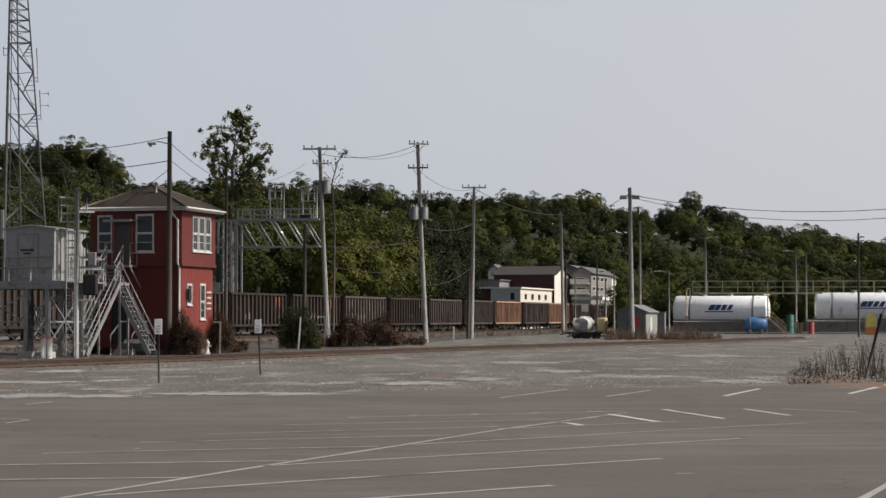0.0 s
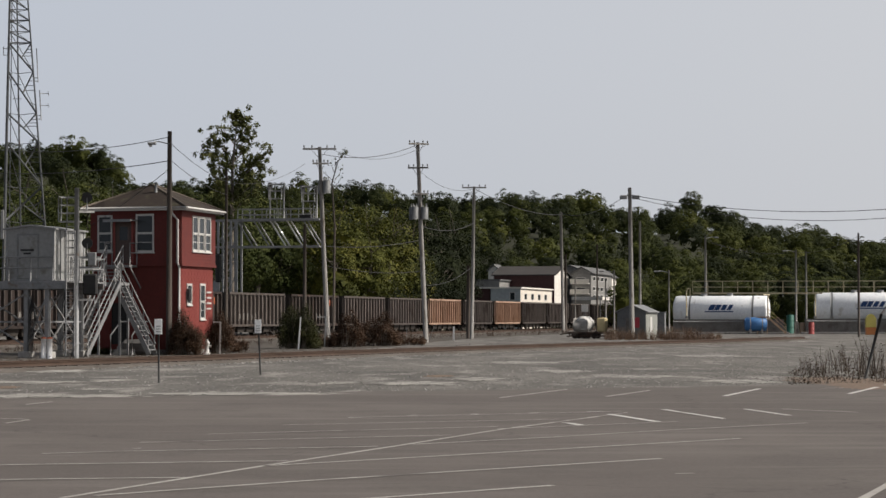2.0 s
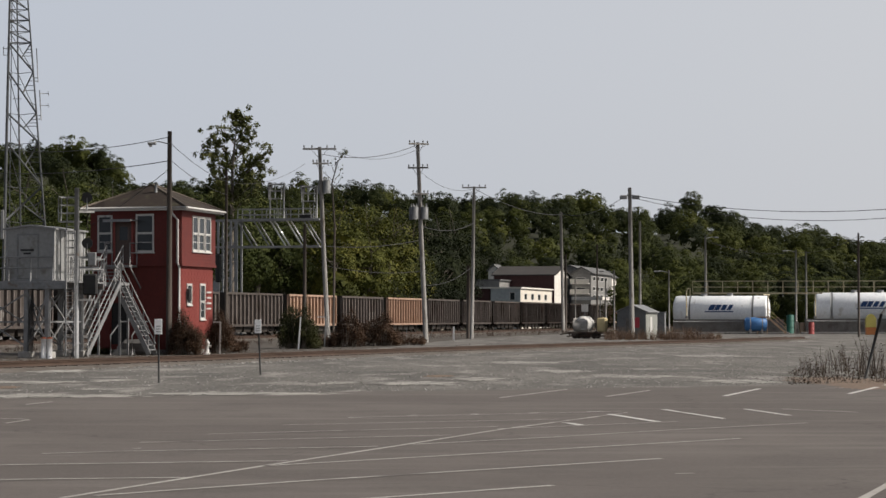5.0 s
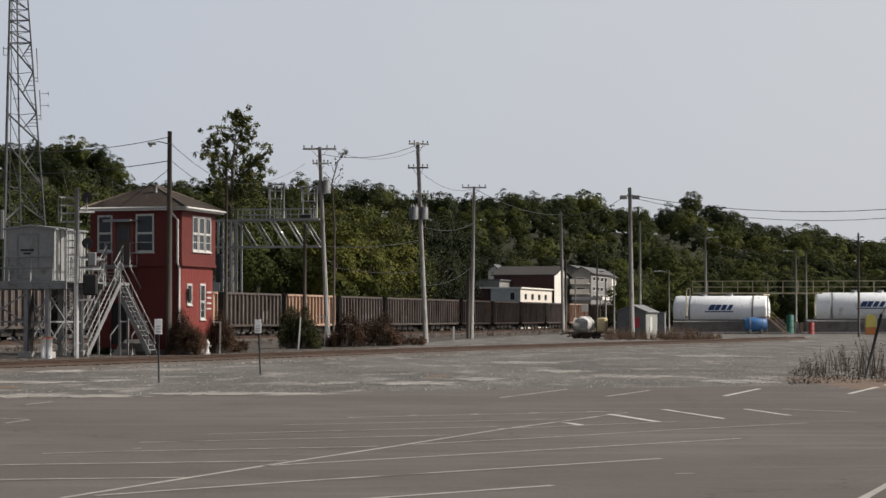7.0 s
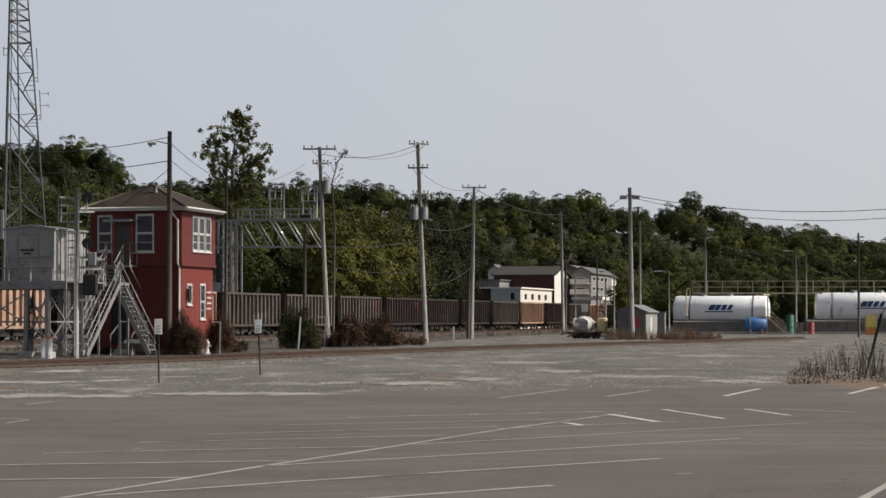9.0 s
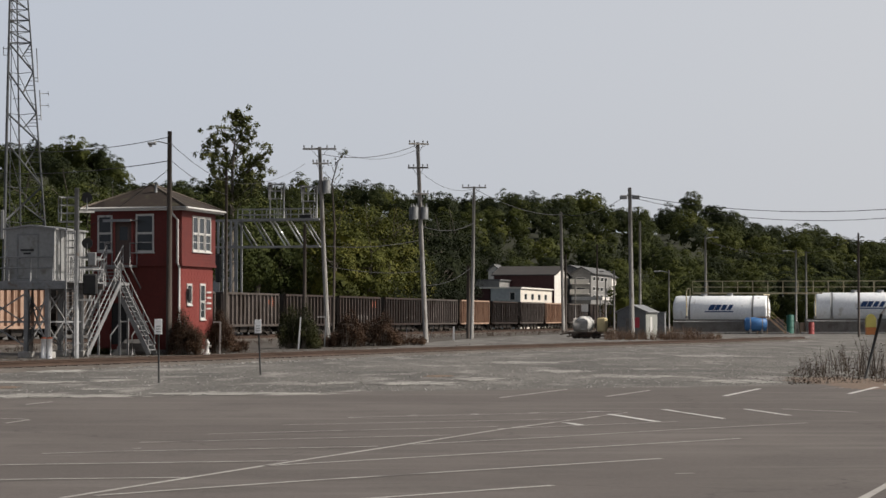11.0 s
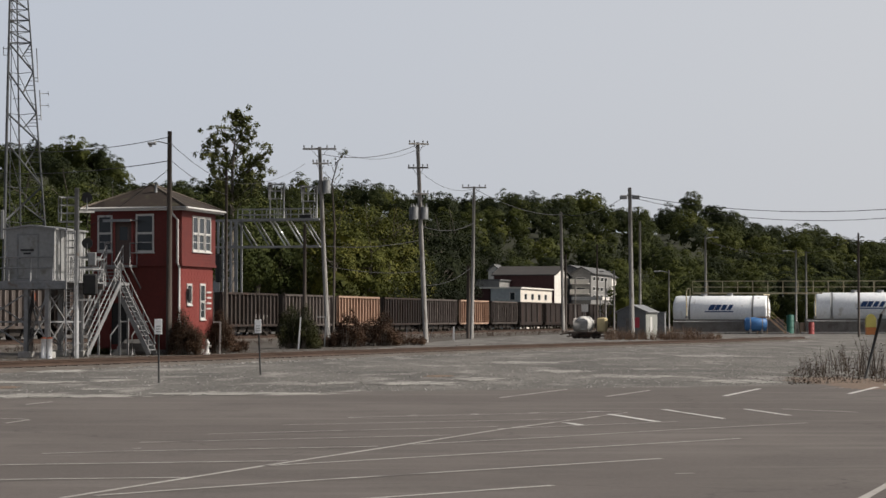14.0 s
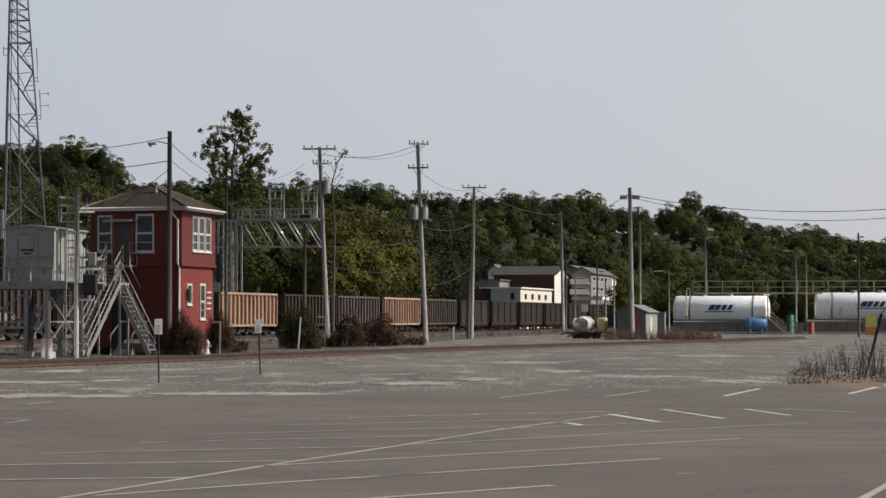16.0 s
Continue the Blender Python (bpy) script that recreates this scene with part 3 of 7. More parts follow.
# ---- the line on which the train runs ----
AX, AY = math.sin(radians(14.77)), math.cos(radians(14.77))   # along the line, away
BX, BY = AY, -AX                                              # across it, toward the lot
PITCH = 16.17
LINE0 = Vector((-14.08 - 1.55 * BX, 199.0 - 1.55 * BY, 0))


def on_line(n, side=0.0, z=0.0):
    """A point n car lengths along the line and side metres toward the lot."""
    return LINE0 + Vector((AX, AY, 0)) * (n * PITCH) + Vector((BX, BY, 0)) * side + Vector((0, 0, z))


track("main_track", [tuple(on_line(n).xy) for n in range(-10, 31, 4)], 1.435, 1.9, "main railway track in use by the coal train", 1.2, 0.2)
track("second_track", [tuple(on_line(n, 4.4).xy) for n in range(-10, 31, 4)], 1.435, 1.6, "parallel empty railway track on ballast", 1.2, 0.16)


# ---- the coal train ----
def car_mat(name, a, b, stain):
    return mat(name, a, b, 0.75, metal=0.1, big=0.5, fine=6.0, amount=0.6, stain=stain, stain_at=0.60, bump=0.15, stretch=(1, 1, 0.3), spread=0.12)


M_CAR_DARK = car_mat("dark_grimy_car_steel", (0.019, 0.0135, 0.0115), (0.038, 0.027, 0.023), (0.050, 0.028, 0.020))
M_CAR_GREY = car_mat("grey_grimy_car_steel", (0.050, 0.041, 0.037), (0.092, 0.077, 0.069), (0.048, 0.035, 0.028))
# same paint as the grey sheets, paler for the light that ribs catch
M_CAR_RIB = car_mat("lit_pale_rib_steel", (0.105, 0.088, 0.079), (0.19, 0.162, 0.147), (0.06, 0.045, 0.037))
# dark as rib sides that lie in shade and are seen aslant
M_CAR_SMOOTH = car_mat("shaded_rib_car_steel", (0.014, 0.0095, 0.0085), (0.027, 0.0185, 0.016), (0.045, 0.027, 0.021))
M_CAR_ORANGE = car_mat("rust_orange_car_steel", (0.30, 0.198, 0.142), (0.40, 0.273, 0.202), (0.20, 0.12, 0.082))
# underframe grime; on the car ends this black is the shade in the gap
M_UNDER = mat("underframe_grime_and_end_shade", (0.022, 0.019, 0.017), (0.05, 0.042, 0.036), 0.85, big=1, fine=6)
M_COAL = mat("coal_load", (0.012, 0.012, 0.013), (0.03, 0.03, 0.032), 0.7, big=1.5, fine=5, bump=0.8, depth=0.1)
M_TAG_ORANGE = mat("orange_spray_paint", (0.30, 0.07, 0.03), (0.40, 0.11, 0.05), 0.7, big=2.0, fine=6, stain=(0.25, 0.09, 0.05), stain_at=0.6)
M_TAG_PALE = mat("pale_spray_paint", (0.16, 0.15, 0.14), (0.24, 0.23, 0.215), 0.7, big=2.0, fine=6, stain=(0.16, 0.14, 0.13), stain_at=0.52)


def car_meshes():
    """The meshes of one coal car, x along it, z = 0 at the railhead."""
    half, w, lo, hi = 7.15, 1.55, 0.92, 3.76
    made = {}

    def keep(name, bm, material):
        me = bpy.data.meshes.new(name)
        bm.to_mesh(me)
        bm.free()
        me.materials.append(material)
        made[name] = me

    keep("side_sheet", boxes((-half, -0.03, lo, half, 0.03, hi)), M_CAR_DARK)
    keep("low_side_sheet", boxes((-half + 0.25, 0.03, 0.66, half - 0.25, 0.09, hi - 0.04)), M_CAR_SMOOTH)
    keep("top_chord", boxes((-half, -0.065, hi - 0.16, half, 0.11, hi + 0.02)), M_CAR_DARK)
    keep("side_sill", boxes((-half, -0.065, lo - 0.06, half, 0.065, lo + 0.14)), M_CAR_DARK)
    keep("end_sheet", boxes((-0.03, -w + 0.17, 2.0, 0.03, w - 0.17, hi)), M_CAR_DARK)
    bm = bmesh.new()                       # sloped floor over the truck
    top = [bm.verts.new(c) for c in ((0, -1.35, 2.0), (0, 1.35, 2.0), (-2.2, 1.35, lo - 0.2), (-2.2, -1.35, lo - 0.2))]
    low = [bm.verts.new(v.co - Vector((0, 0, 0.08))) for v in top]
    bm.faces.new(top)
    bm.faces.new(low[::-1])
    for i in range(4):
        bm.faces.new((top[i], low[i], low[(i + 1) % 4], top[(i + 1) % 4]))
    keep("slope_sheet", bm, M_CAR_DARK)
    bm = bmesh.new()
    box(bm, -0.055, -0.06, lo + 0.14, 0.055, 0.15, hi - 0.16)
    keep("rib", bm, M_CAR_DARK)
    bm = bmesh.new()                       # load, heaped a little
    n = 20
    rows = [[bm.verts.new((-half + 0.1 + (2 * half - 0.2) * i / n, y, hi - 0.45 + 0.28 * math.cos(y) + 0.12 * noise.noise((i * 0.7, y * 1.3, 0)))) for y in (-1.38, -0.7, 0, 0.7, 1.38)] for i in range(n + 1)]
    for r, q in zip(rows, rows[1:]):
        for j in range(4):
            bm.faces.new((r[j], r[j + 1], q[j + 1], q[j]))
    keep("coal_load", bm, M_COAL)
    bm = bmesh.new()                       # centre sill, hopper chutes
    box(bm, -half - 0.4, -0.25, 0.75, half + 0.4, 0.25, 1.05)
    # chute mouths are broad so that the ground below looks shaded
    for x in (-3.3, -1.1, 1.1, 3.3):
        top = [bm.verts.new((x + i, j, lo)) for i, j in ((-1.0, -1.3), (1.0, -1.3), (1.0, 1.3), (-1.0, 1.3))]
        low = [bm.verts.new((x + i, j, 0.36)) for i, j in ((-0.75, -1.2), (0.75, -1.2), (0.75, 1.2), (-0.75, 1.2))]
        for i in range(4):
            bm.faces.new((top[i], low[i], low[(i + 1) % 4], top[(i + 1) % 4]))
        bm.faces.new(low)
    for e in (-1, 1):
        box(bm, e * (half + 0.4), -0.14, 0.72, e * (half + 0.935), 0.14, 1.0)            # coupler
        box(bm, e * half, -1.5, 1.06, e * (half + 0.25), 1.5, 1.16)                       # end sill
    keep("underframe", bm, M_UNDER)
    bm = bmesh.new()                       # ladder at the end of the side
    for z in np.arange(0.9, 3.6, 0.4):
        tube(bm, ((-0.22, 0, z), (0.22, 0, z)), 0.02, 5)
    for x in (-0.22, 0.22):
        tube(bm, ((x, 0, 0.8), (x, 0, 3.6)), 0.02, 5)
    keep("ladder", bm, M_CAR_DARK)
    bm = bmesh.new()                       # truck side frames
    for s in (-1, 1):
        for p, q in (((-1.05, 0.5), (-0.5, 0.62)), ((-0.5, 0.62), (0.5, 0.62)), ((0.5, 0.62), (1.05, 0.5)), ((-0.7, 0.5), (-0.3, 0.3)), ((-0.3, 0.3), (0.3, 0.3)), ((0.3, 0.3), (0.7, 0.5))):
            beam(bm, (p[0], s * 1.0, p[1]), (q[0], s * 1.0, q[1]), 0.12, 0.14)
        box(bm, -0.16, s * 0.94, 0.33, 0.16, s * 1.06, 0.6)
        for x in (-0.9, 0.9):
            box(bm, x - 0.14, s * 0.96, 0.36, x + 0.14, s * 1.12, 0.58)
    box(bm, -0.2, -1.0, 0.42, 0.2, 1.0, 0.72)
    keep("truck", bm, M_UNDER)
    bm = bmesh.new()                       # a wheelset
    tube(bm, ((0, -0.8, 0), (0, 0.8, 0)), 0.08, 8)
    for s in (-1, 1):
        tube(bm, ((0, s * 0.68, 0), (0, s * 0.72, 0)), 0.49, 18)
        tube(bm, ((0, s * 0.72, 0), (0, s * 0.82, 0)), [0.46, 0.455], 18)
        tube(bm, ((0, s * 0.82, 0), (0, s * 0.86, 0)), [0.16, 0.14], 10)
    keep("wheelset", bm, M_UNDER)
    return made


CAR = car_meshes()
ORANGE = {5, 7, 15, 18}
GREY = {1, 3, 4, 6, 8, 9, 10, 14, 17, 19, -3}
# ribbed cars drawn flat: seen aslant, their shaded ribs merge into one dark side
SMOOTH = set(range(20, 29))
LOOK = {"orange": (M_CAR_ORANGE, "rust-orange ribbed steel coal car rolling in a train"), "grey": (M_CAR_GREY, "grimy grey ribbed steel coal car rolling in a train"), "dark": (M_CAR_DARK, "dark brown ribbed steel coal car rolling in a train")}
SKIN = {}
# ribs of grey and dark cars get a lighter tone, as if sunlit
for key, (m_skin, _label) in LOOK.items():
    for piece in ("side_sheet", "top_chord", "side_sill", "end_sheet", "slope_sheet", "rib", "ladder"):
        me = CAR[piece].copy()
        me.name = piece
        # end and slope sheets go black for the shade between the cars
        me.materials[0] = M_UNDER if piece in ("end_sheet", "slope_sheet") else {"grey": M_CAR_RIB, "dark": M_CAR_GREY}.get(key, m_skin) if piece == "rib" else m_skin
        SKIN[key, piece] = me


def blotch(rng, w, h, material):
    """A patch of spray paint on the sheet between the ribs, in ragged strokes."""
    bm = bmesh.new()
    x = -w / 2
    while x < w / 2:
        s = rng.uniform(0.18, 0.42)
        a, b = rng.uniform(-0.5, -0.1) * h, rng.uniform(0.1, 0.5) * h
        box(bm, x, -0.004, a, x + s, 0.004, b, 0.003)
        x += s + rng.uniform(0.02, 0.16)
    return bm


def coal_car(k):
    key = "orange" if k in ORANGE else "grey" if k in GREY else "dark"
    rng = random.Random(100 + k)
    car = thing("coal_car", Matrix.Identity(4), "dark red-brown coal car in a moving train, shaded ribs flattened" if k in SMOOTH else LOOK[key][1], "freight car", "coal train")
    for s in (-1, 1):
        share("side_sheet", SKIN[key, "side_sheet"], car, Matrix.Translation((0, s * 1.42, 0)))
        share("top_chord", SKIN[key, "top_chord"], car, Matrix.Translation((0, s * 1.515, 0)) @ (Matrix.Identity(4) if s > 0 else Matrix.Rotation(math.pi, 4, "Z")))
        share("side_sill", SKIN[key, "side_sill"], car, Matrix.Translation((0, s * 1.515, 0)))
        turn = Matrix.Identity(4) if s > 0 else Matrix.Rotation(math.pi, 4, "Z")
        share("end_sheet", SKIN[key, "end_sheet"], car, Matrix.Translation((s * 7.1, 0, 0)))
        share("slope_sheet", SKIN[key, "slope_sheet"], car, Matrix.Translation((s * 7.07, 0, 0)) @ turn)
    ribs = 5 if k in SMOOTH else 15
    for s in (-1, 1):
        for i in range(ribs):
            share("rib", SKIN[key, "rib"], car, Matrix.Translation((-7.0 + 14.0 * i / (ribs - 1), s * 1.51, 0)) @ (Matrix.Identity(4) if s > 0 else Matrix.Rotation(math.pi, 4, "Z")))
    if k in SMOOTH:
        # added panel, its dark tone standing for the ribs' shaded sides
        for s in (-1, 1):
            share("side_panel", CAR["low_side_sheet"], car, Matrix.Translation((0, s * 1.42, 0)) @ (Matrix.Identity(4) if s > 0 else Matrix.Rotation(math.pi, 4, "Z")), "added dark panel in place of shaded ribs")
    share("coal_load", CAR["coal_load"], car, None, "dusty black coal")
    share("underframe", CAR["underframe"], car, None, "black underframe with hopper chutes")
    for x, y in ((-6.8, -1.66), (6.8, 1.66)):
        share("ladder", SKIN[key, "ladder"], car, Matrix.Translation((x, y, 0)))
    for e in (-1, 1):
        truck = share("truck", CAR["truck"], car, Matrix.Translation((e * 5.6, 0, 0)), "black cast steel truck")
        for a in (-0.89, 0.89):
            share("wheelset", CAR["wheelset"], truck, Matrix.Translation((a, 0, 0.46)))
    if key != "orange" and rng.random() < 0.75:
        part("spray_paint", blotch(rng, rng.uniform(1.0, 4.5), rng.uniform(0.6, 1.1), M_TAG_PALE), M_TAG_PALE, car, "pale graffiti tag").matrix_basis = Matrix.Translation((rng.uniform(-4, 4), -1.456, 1.75))
    if k in (-1, 0, 2, 10, 11, 12):
        part("spray_paint", blotch(rng, 1.3, 1.0, M_TAG_ORANGE), M_TAG_ORANGE, car, "orange graffiti patch").matrix_basis = Matrix.Translation((5.4, -1.456, 3.0))
    return car


CARS = {k: coal_car(k) for k in range(-6, 29)}
SHIFT = ((0, 0.0), (4, 4.05), (8, 8.095), (12, 12.13), (16, 16.15))
HEAD = math.degrees(math.atan2(AY, AX))


def motions():
    for k, car in CARS.items():
        rows = []
        for t, gone in SHIFT:
            p = on_line(k + 0.5 - gone)
            rows.append((t, pose(p.x, p.y, 0.2, 0, 0, HEAD)))
        walk(car, rows)


# ---- woods on the hill ----
def woods():
    rng = np.random.default_rng(7)
    near = [crown(rng, 4.4, 9.6, 48, 110, 0.30, front=0.05, low=-0.7, stray=0.2) for _ in range(4)] + [crown(rng, 3.3, 10.2, 40, 100, 0.28, front=0.05, low=-0.7, stray=0.2) for _ in range(3)]
    far = [crown(rng, 4.8, 9.4, 36, 72, 0.41, front=0.05, low=-0.25, stray=0.28) for _ in range(5)] + [crown(rng, 3.6, 10.0, 30, 68, 0.38, front=0.05, low=-0.25, stray=0.28) for _ in range(3)]
    out, tone = [], []
    y, gap = 326.0, 13.0
    while y < 708:
        half = 0.235 * y + 6
        x = -half + rng.uniform(0, 6)
        while x < half:
            px, py = x + rng.uniform(-2.2, 2.2), y + rng.uniform(-0.42, 0.42) * gap
            x += rng.uniform(5.4, 7.8)
            u = 784 + px / py * REACH
            if 800 < u < 1105 and py < (446 if 850 < u < 895 else 424):
                continue
            kinds = near if py < 362 or (770 < u < 1110 and py < 470) else far
            c = kinds[rng.integers(len(kinds))]
            a, s = rng.uniform(-0.45, 0.45), rng.uniform(0.80, 1.14) * (1.0 + 0.2 * noise.noise((px / 21, py / 21, 5.0)))
            r = np.array([[math.cos(a), -math.sin(a), 0], [math.sin(a), math.cos(a), 0], [0, 0, 1]]) * s
            out.append(c @ r.T + np.array([px, py, ground_z(px, py) - 1.0 + rng.uniform(-0.6, 2.4)]))
            k = rng.random() + 0.5 * noise.noise((px / 34, py / 50, 2.0)) + (-0.12 if py > 570 else 0.20)
            tone.append(np.full(len(c), 1 if k < 0.34 else 2 if k > 0.72 else 0, dtype=np.int32))
        y += gap
        gap = min(gap * 1.06, 23)
    ob = quad_object("far_woods", np.concatenate(out), M_LEAF_FAR)
    ob.data.materials.append(M_LEAF_FAR_DARK)
    ob.data.materials.append(M_LEAF_FAR_LIGHT)
    ob.data.polygons.foreach_set("material_index", np.concatenate(tone))
    tagged(ob, "dense dark green deciduous woods on the hill", "woods", kind="stuff")


woods()


def tree(name, p, height, radius, trunk, lift, material, label, seed, puffs=60, each=90, leaf=0.24):
    """A broadleaf tree: tapered trunk, limbs, a crown of leaf clumps from lift up."""
    rng = np.random.default_rng(seed)
    tr = thing(name, Matrix.Translation((p[0], p[1], ground_z(p[0], p[1]) - 0.05)), label, "tree", "trees by the line")
    bm = bmesh.new()
    bend = [Vector((rng.uniform(-0.25, 0.25), rng.uniform(-0.25, 0.25), 0)) * i for i in range(5)]
    stem = [Vector((0, 0, height * 0.9 * i / 4)) + bend[i] for i in range(5)]
    tube(bm, stem, [trunk, trunk * 0.8, trunk * 0.6, trunk * 0.38, trunk * 0.12], 9)
    for i in range(14):
        k = rng.uniform(0.35, 0.85)
        j = min(3, int(k * 4))
        s = stem[j].lerp(stem[j + 1], k * 4 - j)
        a = rng.uniform(0, 6.28)
        r = radius * rng.uniform(0.5, 0.9) * (1.15 - k * 0.6)
        e = s + Vector((math.cos(a) * r, math.sin(a) * r, r * rng.uniform(0.3, 0.8)))
        tube(bm, (s, s.lerp(e, 0.5) + Vector((0, 0, -0.15 * r)), e), [trunk * 0.3, trunk * 0.18, trunk * 0.06], 6)
    part("trunk", bm, M_BARK, tr)
    ob = quad_object("crown", crown(rng, radius, height - lift, puffs, each, leaf, lift, low=-0.8, stray=0.2, puff=(0.22, 0.42)), material, tr)
    return tr


# a belt of trees behind the train; ranges from the line outward
# bearing, range, elevation of the top, radius, lift of the crown
GREEN_MIDDLE = [
    (410, 232, 302, 4.6, 5.0), (455, 236, 318, 4.2, 3.5), (500, 240, 330, 4.4, 2.5), (372, 250, 322, 4.4, 5.0),
    (465, 246, 455, 3.2, 0.4), (515, 246, 450, 3.4, 0.4), (345, 250, 345, 4.2, 2.0),
]
GREEN_BEHIND_TOWER = [
    (120, 250, 268, 5.2, 3.0), (190, 262, 296, 5.0, 3.0), (40, 255, 262, 5.6, 3.0), (-20, 245, 270, 5.4, 3.0),
    (245, 262, 335, 4.6, 2.0), (300, 262, 322, 4.6, 2.0), (90, 240, 350, 5.0, 1.0), (20, 240, 345, 5.0, 1.0),
    (160, 245, 350, 4.5, 1.0),
]
OLIVE_TREES = [
    (545, 246, 345, 4.4, 1.0), (600, 240, 328, 4.6, 1.0), (640, 250, 330, 5.2, 0.8), (690, 252, 352, 5.2, 0.6),
    (655, 240, 400, 3.6, 0.4), (590, 236, 420, 3.4, 0.4),
]
DEEP_GREEN_TREES = [
    (735, 268, 345, 4.8, 0.8), (780, 285, 352, 4.6, 0.8), (722, 262, 410, 3.8, 0.4), (775, 290, 430, 4.4, 0.4),
    (800, 315, 370, 4.0, 0.8), (700, 296, 340, 5.0, 0.8), (752, 300, 336, 5.2, 0.8), (800, 330, 343, 5.2, 0.8),
    (760, 275, 470, 3.6, 0.2), (792, 300, 455, 3.4, 0.2), (690, 250, 470, 3.0, 0.2),
]


def belt():
    rows = [(*t, k) for group, k in ((GREEN_MIDDLE, 0), (GREEN_BEHIND_TOWER, 0), (OLIVE_TREES, 1), (DEEP_GREEN_TREES, 2)) for t in group]
    for i, (u, d, v, r, lift, kind) in enumerate(rows):
        p = at(u, 564, d)
        h = up(v, d)
        r = min(r, h * 0.45)
        tree("broadleaf_tree", (p.x, p.y), h, r, 0.16 + h * 0.011, lift, (M_LEAF, M_LEAF_OLIVE, M_LEAF_DARK)[kind],
             ("leafy green broadleaf tree in the belt behind the train", "olive broadleaf tree turning yellow behind the train", "deep green broadleaf tree beside the tracks")[kind], 300 + i, puffs=int(24 + r * h * 0.5), each=105, leaf=0.25)


belt()
# the tall open-crowned tree that stands clear of the others
_p = at(414, 564, 228)


def tall_tree():
    rng = np.random.default_rng(77)
    h = up(197, 228)
    tr = thing("tall_tree", Matrix.Translation((_p.x, _p.y, -0.05)), "tall thin open-crowned tree against the sky", "tree", "trees by the line")
    bm = bmesh.new()
    tube(bm, ((0, 0, 0), (-0.3, 0, h * 0.4), (-0.2, 0, h * 0.75), (0.3, 0, h * 0.98)), [0.34, 0.24, 0.15, 0.03], 9)
    # limbs: offset east, height share of the tip
    tips = [(-2.6, 0.90), (-2.7, 0.86), (-1.4, 0.93), (-2.4, 0.74), (-2.0, 0.68), (1.6, 0.90), (1.9, 0.95), (2.9, 0.82), (3.6, 0.82), (3.9, 0.76), (2.6, 0.76), (1.5, 0.70), (0.2, 0.97), (-0.7, 0.80), (1.0, 0.84), (-1.2, 0.63), (0.6, 0.64), (2.3, 0.66), (-2.5, 0.60), (1.2, 0.985), (0.9, 0.75), (-2.9, 0.80), (-1.9, 0.80), (1.9, 0.72)]
    out = []
    for dx, k in tips:
        e = Vector((dx, rng.uniform(-1.8, 1.8), h * k))
        s = Vector((0, 0, h * (k - 0.03) - abs(dx) * 0.75))
        tube(bm, (s, s.lerp(e, 0.5) + Vector((0, 0, -0.12)), e), [0.07, 0.05, 0.02], 5)
        for j in range(15):
            c = s.lerp(e, rng.uniform(0.45, 1.08)) + Vector(rng.normal(0, 0.46, 3))
            n = 30
            q = rng.normal(0, 1, (n, 3))
            q /= np.linalg.norm(q, axis=1)[:, None]
            out.append(leaves(rng, np.array(c) + q * rng.uniform(0.1, 0.42, (n, 1)), q, 0.25))
    part("trunk", bm, M_BARK, tr)
    quad_object("crown", np.concatenate(out), M_LEAF_OPEN, tr)


tall_tree()


def bare_snag():
    """A dead, vine-topped sapling that rises behind the pole."""
    rng = np.random.default_rng(5)
    p = at(590, 564, 190)
    h = up(264, 190)
    tr = thing("bare_sapling", Matrix.Translation((p.x, p.y, -0.05)), "thin half-dead sapling with a few vine leaves", "tree", "trees by the line")
    bm = bmesh.new()
    tube(bm, ((0, 0, 0), (0.1, 0, h * 0.6), (-0.15, 0, h * 0.82), (0.35, 0, h * 0.93), (0.75, 0, h * 0.985)), [0.12, 0.09, 0.06, 0.04, 0.015], 7)
    out = []
    for x, z, n in ((-0.9, 0.885, 5), (-0.3, 0.93, 9), (1.0, 0.985, 40), (0.6, 0.975, 22), (0.7, 0.90, 7), (0.15, 0.94, 9), (-0.6, 0.84, 6), (0.75, 0.865, 4)):
        e = Vector((x, rng.uniform(-0.3, 0.3), h * z))
        s = Vector((0.1, 0, h * (z - 0.06)))
        tube(bm, (s, s.lerp(e, 0.5) + Vector((0.06, 0, -0.08)), e), [0.035, 0.025, 0.01], 5)
        out.append(leaves(rng, np.array(e) + rng.normal(0, 0.16, (n, 3)), rng.normal(0, 1, (n, 3)), 0.2))
    part("trunk", bm, M_DARKWOOD, tr)
    quad_object("crown", np.concatenate(out), M_LEAF_OPEN, tr)


bare_snag()


# ---- the red signal tower: local x along the front wall to its left, y toward the back, at its near corner ----
TOWER = at(319, 564, 105)
TOWER_M = Matrix.Translation((TOWER.x, TOWER.y, 0)) @ Matrix.Rotation(radians(90 - 14.77) - math.pi / 2, 4, "Z")
TW, TL, Z_BAND, Z_EAVE, Z_TOP = 4.55, 4.35, 4.36, 6.98, 8.35


